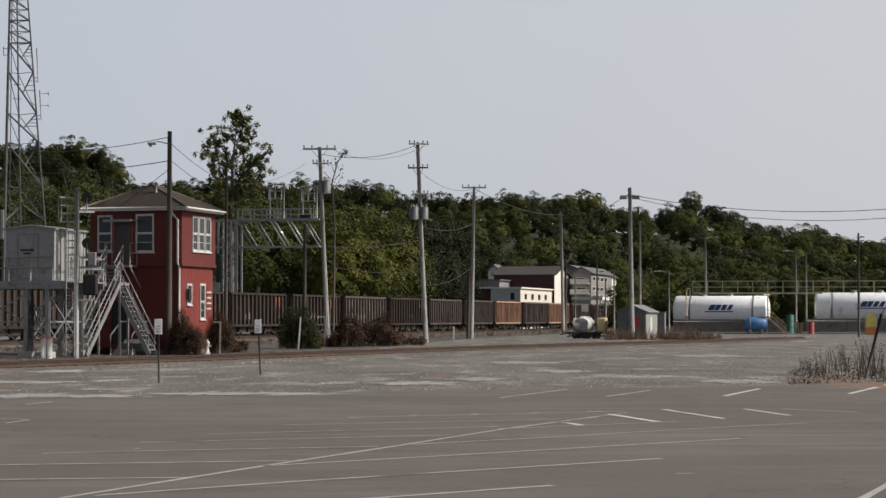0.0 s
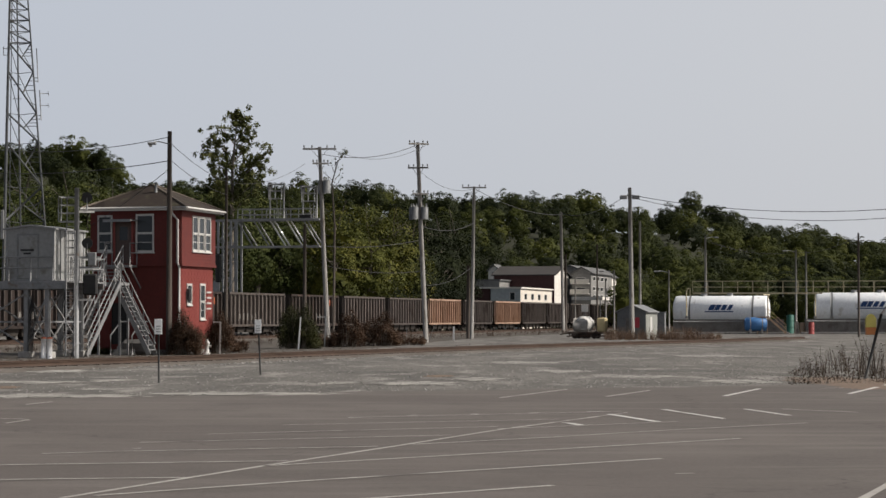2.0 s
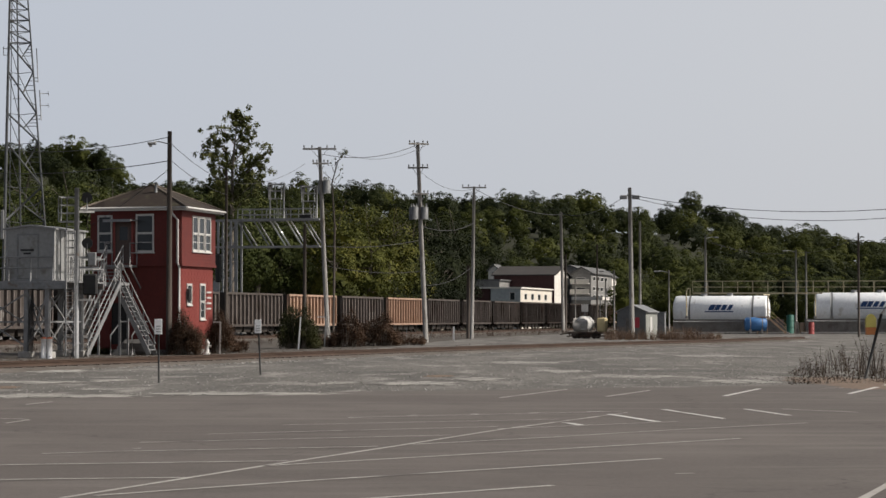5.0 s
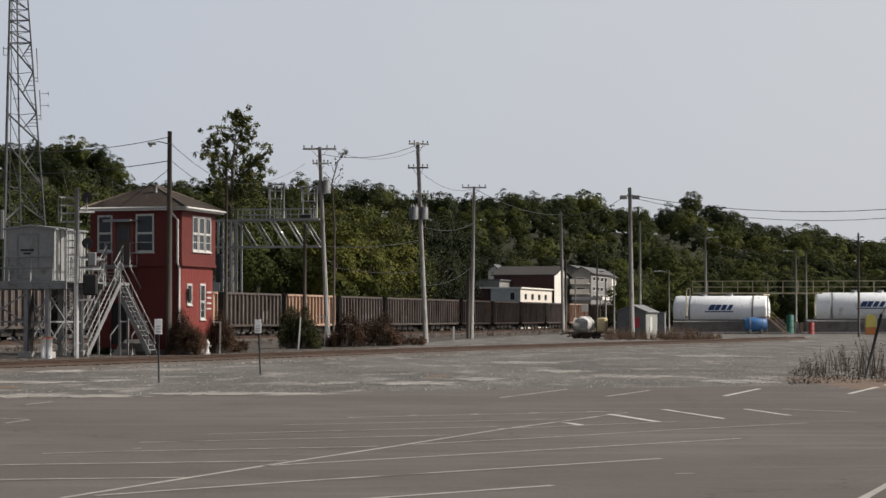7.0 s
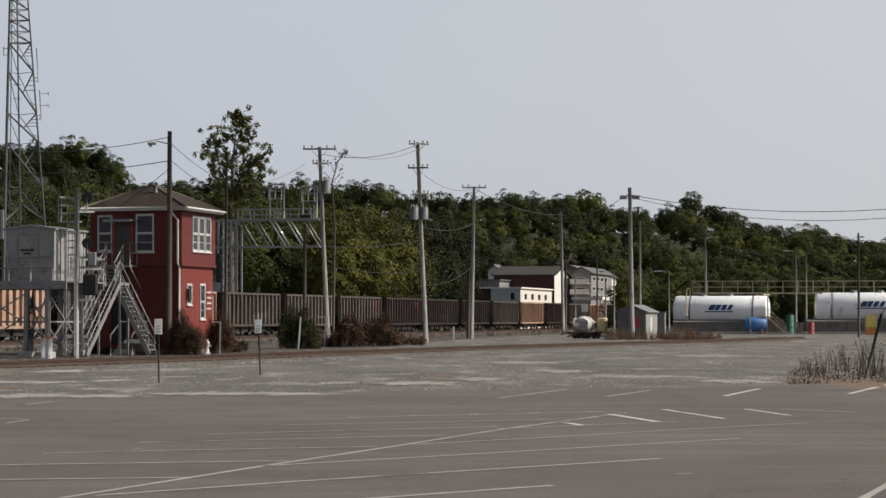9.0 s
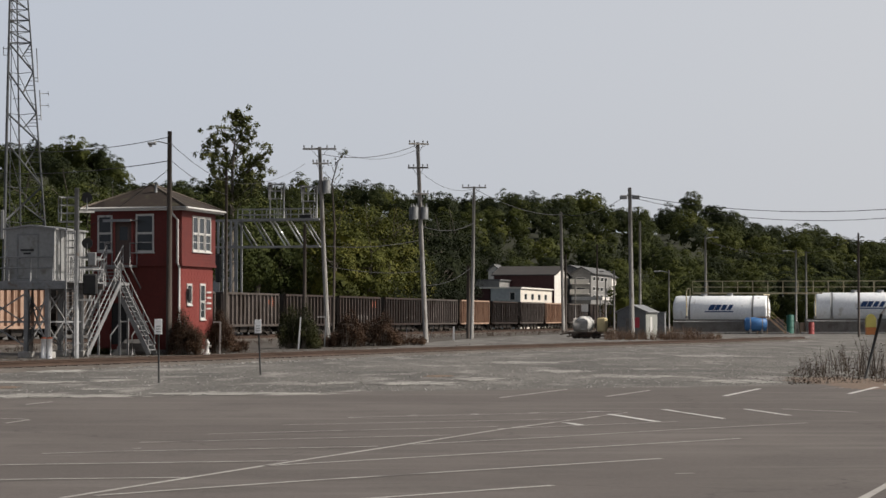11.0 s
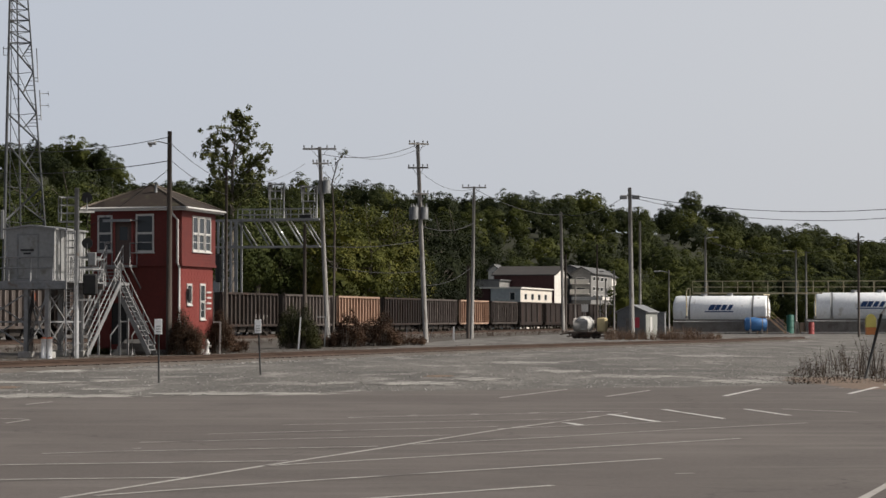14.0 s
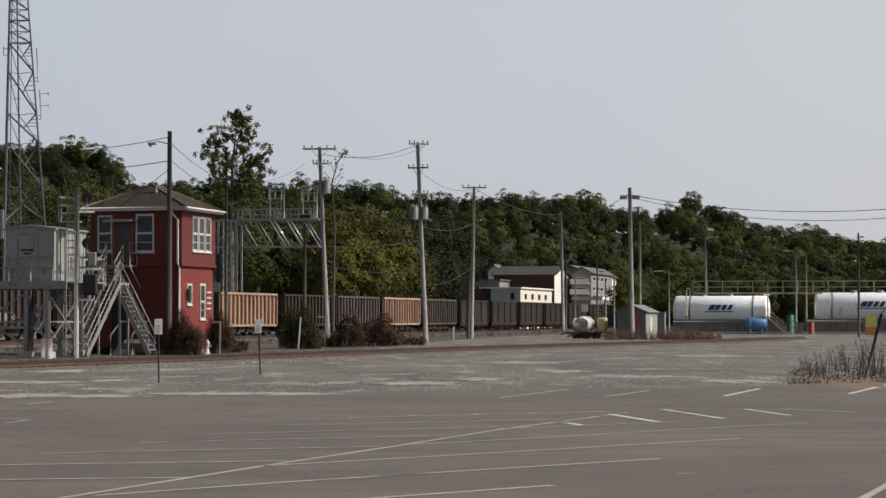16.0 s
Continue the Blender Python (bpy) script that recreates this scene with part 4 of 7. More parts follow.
def sash_window(parent, name, x0, x1, z0, z1, wall, facing, panes=(2, 2)):
    """A white double-hung window; wall is the wall's plane, facing 'front' or 'side'."""
    def place(a, b, c):          # along, out, up
        return (a, wall - b, c) if facing == "front" else (wall + b, a, c)

    def bar(bm, a0, a1, z_a, z_b, out0, out1):
        p, q = place(a0, out0, z_a), place(a1, out1, z_b)
        box(bm, *p, *q)

    win = new(name)
    win.parent = parent
    tagged(win, "white-framed sash window with dark panes")
    bm = bmesh.new()
    f = 0.05
    bar(bm, x0 - f, x0, z0 - f, z1 + f, -0.03, 0.05)
    bar(bm, x1, x1 + f, z0 - f, z1 + f, -0.03, 0.05)
    bar(bm, x0, x1, z1, z1 + f, -0.03, 0.05)
    bar(bm, x0, x1, z0 - f, z0, -0.03, 0.05)
    part("window_frame", bm, M_WHITE, win)
    bm = bmesh.new()
    bar(bm, x0 - f - 0.04, x1 + f + 0.04, z0 - f - 0.05, z0 - f, -0.03, 0.09)
    part("window_sill", bm, M_WHITE, win)
    mid = (z0 + z1) / 2
    for z_a, z_b, o in ((z0, mid, 0.0), (mid, z1, 0.02)):
        bm = bmesh.new()
        bar(bm, x0, x1, z_a, z_a + 0.05, o - 0.01, o + 0.02)
        bar(bm, x0, x1, z_b - 0.05, z_b, o - 0.01, o + 0.02)
        bar(bm, x0, x0 + 0.03, z_a + 0.05, z_b - 0.05, o - 0.01, o + 0.02)
        bar(bm, x1 - 0.03, x1, z_a + 0.05, z_b - 0.05, o - 0.01, o + 0.02)
        for i in range(1, panes[0]):
            c = x0 + (x1 - x0) * i / panes[0]
            bar(bm, c - 0.014, c + 0.014, z_a + 0.05, z_b - 0.05, o - 0.005, o + 0.012)
        if o == 0.0:
            for i in range(1, panes[1]):
                c = z_a + (z_b - z_a) * i / panes[1]
                bar(bm, x0 + 0.04, x1 - 0.04, c - 0.014, c + 0.014, o - 0.006, o + 0.011)
        part("sash", bm, M_WHITE, win)
        bm = bmesh.new()
        bar(bm, x0 + 0.01, x1 - 0.01, z_a + 0.01, z_b - 0.01, o - 0.008, o - 0.003)
        part("pane", bm, M_GLASS, win, "dark window glass")
    return win


def holed_wall(bm, along0, along1, z0, z1, holes, place):
    """One wall slab 0.2 thick with openings through it. place(a, out, z)."""
    xs = sorted({along0, along1, *[v for h in holes for v in h[:2] if along0 < v < along1]})
    zs = sorted({z0, z1, *[v for h in holes for v in h[2:] if z0 < v < z1]})
    made = {}

    def corner(i, j, k):
        if (i, j, k) not in made:
            made[i, j, k] = bm.verts.new(place(xs[i], (-0.2, 0.0)[k], zs[j]))
        return made[i, j, k]

    def solid(i, j):
        if not (0 <= i < len(xs) - 1 and 0 <= j < len(zs) - 1):
            return False
        m, n = (xs[i] + xs[i + 1]) / 2, (zs[j] + zs[j + 1]) / 2
        return not any(h[0] < m < h[1] and h[2] < n < h[3] for h in holes)

    for i in range(len(xs) - 1):
        for j in range(len(zs) - 1):
            if not solid(i, j):
                continue
            q = ((i, j), (i + 1, j), (i + 1, j + 1), (i, j + 1))
            for k in (0, 1):
                bm.faces.new([corner(*c, k) for c in q])
            for (e, f), n in zip(((q[0], q[1]), (q[1], q[2]), (q[2], q[3]), (q[3], q[0])), ((i, j - 1), (i + 1, j), (i, j + 1), (i - 1, j))):
                if not solid(*n):
                    bm.faces.new((corner(*e, 0), corner(*f, 0), corner(*f, 1), corner(*e, 1)))
    bmesh.ops.recalc_face_normals(bm, faces=bm.faces)


def signal_tower():
    t = thing("signal_tower", TOWER_M, "two-storey red painted railway signal tower with hipped roof", "building")

    def front(a, o, z):
        return (a, -o, z)

    def side(a, o, z):
        return (o, a, z)

    out = 0.10                                     # the upper storey stands proud of the lower
    win_f = [(-4.22, -3.55, 5.05, 6.72), (-2.22, -1.38, 5.0, 6.76)]
    door = (-3.35, -2.5, Z_BAND + 0.02, 6.42)
    win_s = [(1.30 + 0.86 * i, 1.96 + 0.86 * i, 5.08, 6.72) for i in range(3)]
    low_s = [(0.85, 1.4, 2.45, 3.4), (2.6, 3.2, 1.75, 3.42)]
    # lower storey
    bm = bmesh.new()
    holed_wall(bm, -TW, 0, 0, Z_BAND, [(-3.6, -2.7, 0.5, 2.5)], front)
    part("wall", bm, M_RED, t, "dark red lower front wall")
    bm = bmesh.new()
    holed_wall(bm, 0.2, TL, 0, Z_BAND, low_s, side)
    part("wall", bm, M_REDBRICK, t, "red painted brick side wall")
    part("wall", boxes((-TW, TL - 0.2, 0, -0.2, TL, Z_EAVE), (-TW, 0.2, 0, -TW + 0.2, TL - 0.2, Z_EAVE)), M_RED, t)
    part("floor", boxes((-TW + 0.2, 0.2, Z_BAND - 0.2, -0.2, TL - 0.2, Z_BAND)), M_TIE, t)
    # upper storey, of lapped boards
    bm = bmesh.new()
    holed_wall(bm, -TW - out, out, Z_BAND, Z_EAVE, win_f + [door], lambda a, o, z: (a, -o - out, z))
    part("wall", bm, M_RED, t, "red board wall of the upper storey")
    bm = bmesh.new()
    holed_wall(bm, 0.1, TL + out, Z_BAND, Z_EAVE, win_s, lambda a, o, z: (o + out, a, z))
    part("wall", bm, M_RED, t, "sunlit red board wall of the upper storey")
    for z in np.arange(Z_BAND + 0.16, Z_EAVE, 0.16):
        for a, b in ((-TW - out, -4.32), (-3.46, -3.47), (-1.28, out)):
            if b - a > 0.1:
                part("board", boxes((a, -out - 0.018, z - 0.03, b, -out - 0.001, z)), M_RED, t)
        for a, b in (((-out, 1.18), (3.82, TL + out)) if 4.92 < z < 6.85 else ((-out, TL + out),)):
            part("board", boxes((out + 0.001, a, z - 0.03, out + 0.018, b, z)), M_RED, t)
    # brick courses standing a little proud on the side wall
    me = None
    for row in range(28):
        z = 0.12 + row * 0.15
        a = 0.03 + (0.2 if row % 2 else 0.0)
        while a + 0.38 < TL:
            if not any(h[0] - 0.13 < a + 0.38 and a < h[1] + 0.13 and h[2] - 0.16 < z + 0.14 and z < h[3] + 0.12 for h in low_s):
                if me is None:
                    me = bpy.data.meshes.new("brick")
                    b = boxes((0, 0, 0, 0.012, 0.385, 0.135))
                    b.to_mesh(me)
                    b.free()
                    me.materials.append(M_REDBRICK)
                share("brick", me, t, Matrix.Translation((0.0, a, z)))
            a += 0.4
    part("belt_course", boxes((-TW - out - 0.06, -out - 0.06, Z_BAND - 0.07, out + 0.06, -out, Z_BAND + 0.05), (out, -out, Z_BAND - 0.07, out + 0.06, TL + out, Z_BAND + 0.05)), M_RED, t)
    for w in win_f:
        sash_window(t, "window", *w, -out, "front", (1, 2))
    for w in win_s:
        sash_window(t, "window", *w, out, "side", (1, 2))
    sash_window(t, "window", *low_s[0], 0.0, "side", (1, 1))
    sash_window(t, "window", *low_s[1], 0.0, "side", (1, 2))
    d = part("door", boxes((door[0], -out + 0.02, door[2], door[1], -out + 0.07, door[3])), mat("dark_brown_door", (0.07, 0.05, 0.045), (0.11, 0.08, 0.07), 0.7), t, "dark brown panelled door")
    part("pane", boxes((door[0] + 0.22, -out + 0.012, 5.55, door[1] - 0.22, -out + 0.018, 6.2)), M_GLASS, d)
    part("frame", boxes((door[0] - 0.1, -out - 0.04, door[2], door[0], -out + 0.05, door[3] + 0.08), (door[1], -out - 0.04, door[2], door[1] + 0.1, -out + 0.05, door[3] + 0.08)), mat("dull_red_door_frame", (0.2, 0.05, 0.045), (0.28, 0.07, 0.06), 0.7), d)
    part("awning", boxes((door[0] - 0.28, -out - 0.85, 6.46, door[1] + 0.3, -out, 6.52), (door[0] - 0.28, -out - 0.87, 6.40, door[1] + 0.3, -out - 0.84, 6.53)), M_STEEL, t, "grey metal awning over the door")
    part("door", boxes((-3.6, 0.08, 0.5, -2.7, 0.13, 2.5)), M_BLACK, t, "dark basement door")
    # hipped roof with a short ridge
    o = 0.44
    x0, x1, y0, y1 = -TW - o, o, -o, TL + o
    bm = bmesh.new()
    ridge = [(-TW / 2, 2.0, Z_TOP), (-TW / 2, TL - 2.0, Z_TOP)]
    for lift, flip in ((0.0, False), (-0.08, True)):
        c = [bm.verts.new((x, y, Z_EAVE + 0.14 + lift)) for x, y in ((x0, y0), (x1, y0), (x1, y1), (x0, y1))]
        r = [bm.verts.new((x, y, z + lift)) for x, y, z in ridge]
        for f in ((c[0], c[1], r[0]), (c[1], c[2], r[1], r[0]), (c[2], c[3], r[1]), (c[3], c[0], r[0], r[1])):
            bm.faces.new(f[::-1] if flip else f)
    roof = part("roof", bm, M_ROOF, t, "brown shingled hip roof with moss")
    bm = bmesh.new()
    for c in ((x0, y0), (x1, y0), (x1, y1), (x0, y1)):
        e = ridge[0] if c[1] == y0 else ridge[1]
        tube(bm, ((c[0], c[1], Z_EAVE + 0.16), (e[0], e[1], e[2] + 0.01)), 0.05, 6)
    tube(bm, ridge, 0.05, 6)
    part("hip_cap", bm, mat("pale_hip_shingles", (0.085, 0.07, 0.056), (0.13, 0.108, 0.088), 0.9), roof)
    part("chimney_pipe", tubes(((-TW / 2 + 0.5, 1.2, 7.9), (-TW / 2 + 0.5, 1.2, 8.42)), r=0.07), M_STEEL, roof)
    part("soffit", boxes((x0 + 0.03, y0 + 0.03, Z_EAVE, x1 - 0.03, y1 - 0.03, Z_EAVE + 0.03)), M_WHITE, t)
    bm = boxes((x0, y0, Z_EAVE - 0.02, x1, y0 + 0.03, Z_EAVE + 0.15), (x1 - 0.03, y0 + 0.03, Z_EAVE - 0.02, x1, y1, Z_EAVE + 0.15), (x0, y0 + 0.03, Z_EAVE - 0.02, x0 + 0.03, y1, Z_EAVE + 0.15), (x0 + 0.03, y1 - 0.03, Z_EAVE - 0.02, x1 - 0.03, y1, Z_EAVE + 0.15))
    part("fascia", bm, M_FASCIA, t)
    part("gutter", tubes(((x0, y0 - 0.06, Z_EAVE + 0.10), (x1 + 0.06, y0 - 0.06, Z_EAVE + 0.10)), ((x1 + 0.06, y0 - 0.06, Z_EAVE + 0.10), (x1 + 0.06, y1, Z_EAVE + 0.10)), r=0.065), M_WHITE, t)
    part("downspout", tubes(((-0.28, y0, Z_EAVE), (-0.28, y0, Z_EAVE - 0.15), (-0.08, -out - 0.1, 6.5), (-0.08, -out - 0.1, 4.45), (-0.02, -0.1, 4.2), (-0.02, -0.1, 1.6)), r=0.06, seg=8), M_WHITE, t, "white metal downspout")
    part("wall_meter", boxes((0.06, 0.7, 2.62, 0.2, 1.0, 3.2), bevel=0.04), M_BLACK, t, "dark electric meter")
    for i in range(4):
        part("louvre", boxes((0.013, 3.45, 2.2 + i * 0.27, 0.05, 4.05, 2.28 + i * 0.27)), M_WHITE, t)
    part("foundation", boxes((-TW - 0.05, -0.05, 0, 0.05, TL + 0.05, 0.25)), M_CONCDARK, t)
    return t


signal_tower()


# ---- utility poles ----
def pole(u, v_top, d, r, material, label, lean=0.0, arms=(), extras=None):
    """A tapered wooden pole; arms are (height below the top, half length, turn)."""
    p = at(u, 564, d)
    h = up(v_top, d)
    t = thing("utility_pole", Matrix.Translation((p.x, p.y, -0.02)), label, "utility pole", "poles in the yard")
    part("pole", tube(bmesh.new(), ((lean, 0, 0), (lean * 0.45, 0, h * 0.5), (0, 0, h)), [r * 1.15, r, r * 0.8], 10), material, t)
    for down, half, turn in arms:
        a = Vector((math.cos(radians(turn)), math.sin(radians(turn)), 0))
        off = Vector((a.y, -a.x, 0)) * (r + 0.05)
        c = Vector((lean * down / h, 0, h - down)) + off
        arm = part("crossarm", beams((c - a * half, c + a * half), w=0.1, h=0.12), M_WOOD, t)
        for k in (-0.92, -0.45, 0.45, 0.92):
            q = c + a * half * k
            bm = tube(bmesh.new(), (q + Vector((0, 0, 0.06)), q + Vector((0, 0, 0.14)), q + Vector((0, 0, 0.17)), q + Vector((0, 0, 0.26))), [0.02, 0.05, 0.065, 0.03], 8)
            part("insulator", bm, M_STEEL, arm)
        for s in (-1, 1):
            part("brace", beams((c + a * half * 0.5 * s - Vector((0, 0, 0.05)), Vector((lean * down / h, 0, h - down - 0.65)) + off), w=0.03, h=0.03), M_STEEL, arm)
    return t, h


def transformer(t, x, y, z, r=0.27, h=0.85):
    bm = tube(bmesh.new(), ((x, y, z), (x, y, z + h), (x, y, z + h + 0.06)), [r, r, r * 0.8], 14)
    can = part("transformer", bm, M_CAN, t, "grey pole-top transformer can")
    for k in (-0.12, 0.12):
        part("bushing", tube(bmesh.new(), ((x + k, y, z + h + 0.05), (x + k, y, z + h + 0.3)), [0.05, 0.03], 8), M_STEEL, can)


p1, h1 = pole(299, 232, 104.3, 0.13, M_DARKWOOD, "weathered dark utility pole with a street lamp arm")
bm = tube(bmesh.new(), ((0, -0.1, h1 - 0.62), (-0.5, -0.12, h1 - 0.5), (-0.75, -0.12, h1 - 0.52)), 0.03, 6)
arm = part("lamp_arm", bm, M_GALV, p1)
bm = boxes((-1.05, -0.22, h1 - 0.66, -0.62, 0.0, h1 - 0.53), bevel=0.05)
part("lamp_head", bm, M_GALV, arm, "unlit grey cobra-head street lamp")
part("lens", tube(bmesh.new(), ((-0.9, -0.11, h1 - 0.66), (-0.9, -0.11, h1 - 0.76)), [0.1, 0.06], 10), M_WHITE, arm)
p2, h2 = pole(565, 260, 150, 0.15, M_WOOD, "grey wooden utility pole with crossarms and a transformer", lean=0.62, arms=((0.15, 1.15, 0), (1.15, 0.55, 8)))
transformer(p2, 0.5, -0.1, h2 - 3.2)
transformer(p2, 0.15, 0.45, h2 - 3.2)
p3, h3 = pole(739, 252, 158, 0.16, M_WOOD, "tall leaning wooden pole with two transformers", lean=0.62, arms=((0.12, 0.75, 20), (1.85, 0.75, -10), (3.75, 0.6, 15)))
transformer(p3, -0.2, -0.4, h3 - 5.6)
transformer(p3, 0.5, -0.2, h3 - 5.6)
transformer(p3, -0.35, 0.35, h3 - 5.6)
p4, h4 = pole(839, 330, 186, 0.14, M_WOOD, "grey wooden pole with one crossarm", lean=-0.2, arms=((0.1, 1.05, 0),))
p5, h5 = pole(993, 375, 280, 0.19, M_WOOD, "plain grey wooden pole beside the main track", lean=0.3)
p6, h6 = pole(1115, 332, 187, 0.19, M_WOOD, "thick wooden pole with floodlights on its top", lean=0.2)
for s in (-1, 1):
    hd = part("floodlight", boxes((s * 0.22, -0.32, h6 - 1.0, s * 0.85, 0.2, h6 - 0.66), bevel=0.06), M_STEEL, p6, "grey floodlight head, unlit")
part("bracket", beams(((-0.5, 0, h6 - 0.68), (0.5, 0, h6 - 0.68)), w=0.08, h=0.08), M_STEEL, p6)
for u, v, d, r, m, lab in ((400, 300, 140, 0.10, M_DARKWOOD, "slender dark pole beside the signal tower"), (539, 398, 148, 0.12, M_DARKWOOD, "short dark wooden pole stub"),
                      (829, 470, 190, 0.17, M_DARKWOOD, "dark pole stub beside a taller pole"), (1001, 450, 283, 0.16, M_DARKWOOD, "dark pole beside the main track"), (1057, 432, 250, 0.10, M_DARKWOOD, "thin dark pole in the yard"),
                      (1133, 392, 240, 0.13, M_WOOD, "grey wooden pole behind the shed"), (1249, 418, 300, 0.16, M_WOOD, "grey wooden pole behind the tanks"),
                      (1409, 442, 300, 0.14, M_WOOD, "grey pole with a lamp arm behind the tanks"), (1427, 445, 310, 0.14, M_WOOD, "grey pole near the woods"), (1520, 412, 205, 0.11, M_DARKWOOD, "thin dark pole in front of the tank"),
                      (1184, 478, 260, 0.10, M_WOOD, "short lamp pole near the tank"), (1087, 478, 260, 0.10, M_WOOD, "short pole near the shed"), (1072, 496, 265, 0.10, M_WOOD, "short wooden post in the yard"), (1018, 492, 270, 0.08, M_WOOD, "short grey post in the yard")):
    t, h = pole(u, v, d, r, m, lab)
    if u in (1184, 1409, 1249, 1087):
        s = -1 if u != 1249 else 1
        arm = part("lamp_arm", tubes(((0, 0, h - 0.3), (s * 0.9, 0, h - 0.1), (s * 1.3, 0, h - 0.12)), r=0.05), M_GALV, t)
        part("lamp_head", boxes((s * 1.2, -0.15, h - 0.25, s * 1.8, 0.15, h - 0.08), bevel=0.05), M_GALV, arm)


# ---- steel stairs and walkway at the tower, in the tower's axes ----
def tread_flight(parent, p, q, width, steps, rails=True, along="y"):
    """Stringers, treads and two handrails from the top p to the bottom q (middle line)."""
    p, q = Vector(p), Vector(q)
    a = Vector((1, 0, 0)) if along == "y" else Vector((0, 1, 0))
    for s in (-1, 1):
        o = a * s * width / 2
        part("stringer", beams((p + o, q + o), w=0.05, h=0.22), M_GALV, parent)
        if rails:
            for lift in (0.5, 0.95):
                up_ = Vector((0, 0, lift))
                part("handrail", tubes((p + o + up_, q + o + up_), r=0.03), M_GALV, parent)
            for k in (0.02, 0.34, 0.66, 0.97):
                c = p.lerp(q, k) + o
                part("baluster", tubes((c, c + Vector((0, 0, 0.95))), r=0.025), M_GALV, parent)
    for i in range(1, steps):
        c = p.lerp(q, i / steps)
        d = Vector((0, 0.12, 0.018)) if along == "y" else Vector((0.12, 0, 0.018))
        e = a * (width / 2 - 0.03)
        part("tread", boxes((*(c - e - d), *(c + e + d))), M_GALV, parent)


def guard(parent, pts, height=1.05, posts=1.3):
    """Two-rail guard along pts on a deck."""
    pts = [Vector(p) for p in pts]
    for lift in (height, height * 0.55):
        part("guard_rail", tubes(*[(a + Vector((0, 0, lift)), b + Vector((0, 0, lift))) for a, b in zip(pts, pts[1:])], r=0.028), M_GALV, parent)
    for a, b in zip(pts, pts[1:]):
        n = max(1, round((b - a).length / posts))
        for i in range(n + 1):
            c = a.lerp(b, i / n)
            part("guard_post", tubes((c, c + Vector((0, 0, height))), r=0.028), M_GALV, parent)


def tower_stairs():
    t = thing("steel_stairs", TOWER_M, "galvanised steel double stairs and landing at the tower", "stairs")
    zl = 3.45
    part("landing", boxes((-3.35, -3.2, zl - 0.14, -1.75, -2.1, zl)), M_GALV, t)
    for x in (-3.3, -1.8):
        for y in (-3.15, -2.15):
            part("leg", beams(((x, y, 0), (x, y, zl - 0.14)), w=0.09, h=0.09), M_GALV, t)
    tread_flight(t, (-2.1, -3.2, zl), (-2.1, -7.0, 0.05), 0.75, 17)
    tread_flight(t, (-2.15, -2.65, zl), (-0.35, -2.65, 0.05), 0.8, 15, along="x")
    tread_flight(t, (-2.95, -1.05, 4.32), (-2.95, -2.1, zl), 0.85, 5)
    part("landing", boxes((-3.5, -1.05, 4.22, -2.2, -0.12, 4.33)), M_GALV, t, "small steel deck at the door")
    guard(t, ((-3.5, -1.0, 4.33), (-3.5, -0.14, 4.33)))
    guard(t, ((-2.2, -1.0, 4.33), (-2.2, -0.14, 4.33)))
    part("brace", beams(((-2.2, -0.95, 4.2), (-2.0, -0.12, 3.2)), ((-3.5, -0.95, 4.2), (-3.5, -0.12, 3.2)), w=0.05, h=0.05), M_GALV, t)
    guard(t, ((-3.33, -2.12, zl), (-3.33, -3.18, zl), (-2.6, -3.18, zl)), posts=0.8)
    # porch steps at the basement door
    s = thing("porch_steps", TOWER_M, "small grey steps with handrails at the basement door", "steps")
    for i in range(4):
        part("tread", boxes((-2.65, -2.0 + i * 0.28, 0.0, -1.65, -1.72 + i * 0.28, 0.14 + i * 0.14)), M_CONC, s)
    for x in (-2.7, -1.6):
        part("handrail", tubes(((x, -2.1, 0), (x, -2.1, 0.95), (x, -0.9, 1.6), (x, -0.2, 1.6)), r=0.04), M_GALV, s)
        part("post", tubes(((x, -0.9, 0), (x, -0.9, 1.6)), r=0.03), M_GALV, s)
    part("platform", boxes((-2.65, -0.88, 0.0, -1.65, -0.12, 0.6)), M_CONC, s)
    c = thing("concrete_block", TOWER_M @ Matrix.Translation((-1.55, -1.2, 0)), "low blue-grey concrete vault beside the stairs", "concrete block")
    part("block", boxes((-0.85, -0.45, 0, 0.6, 0.45, 0.75), bevel=0.18), M_CONCDARK, c)


tower_stairs()


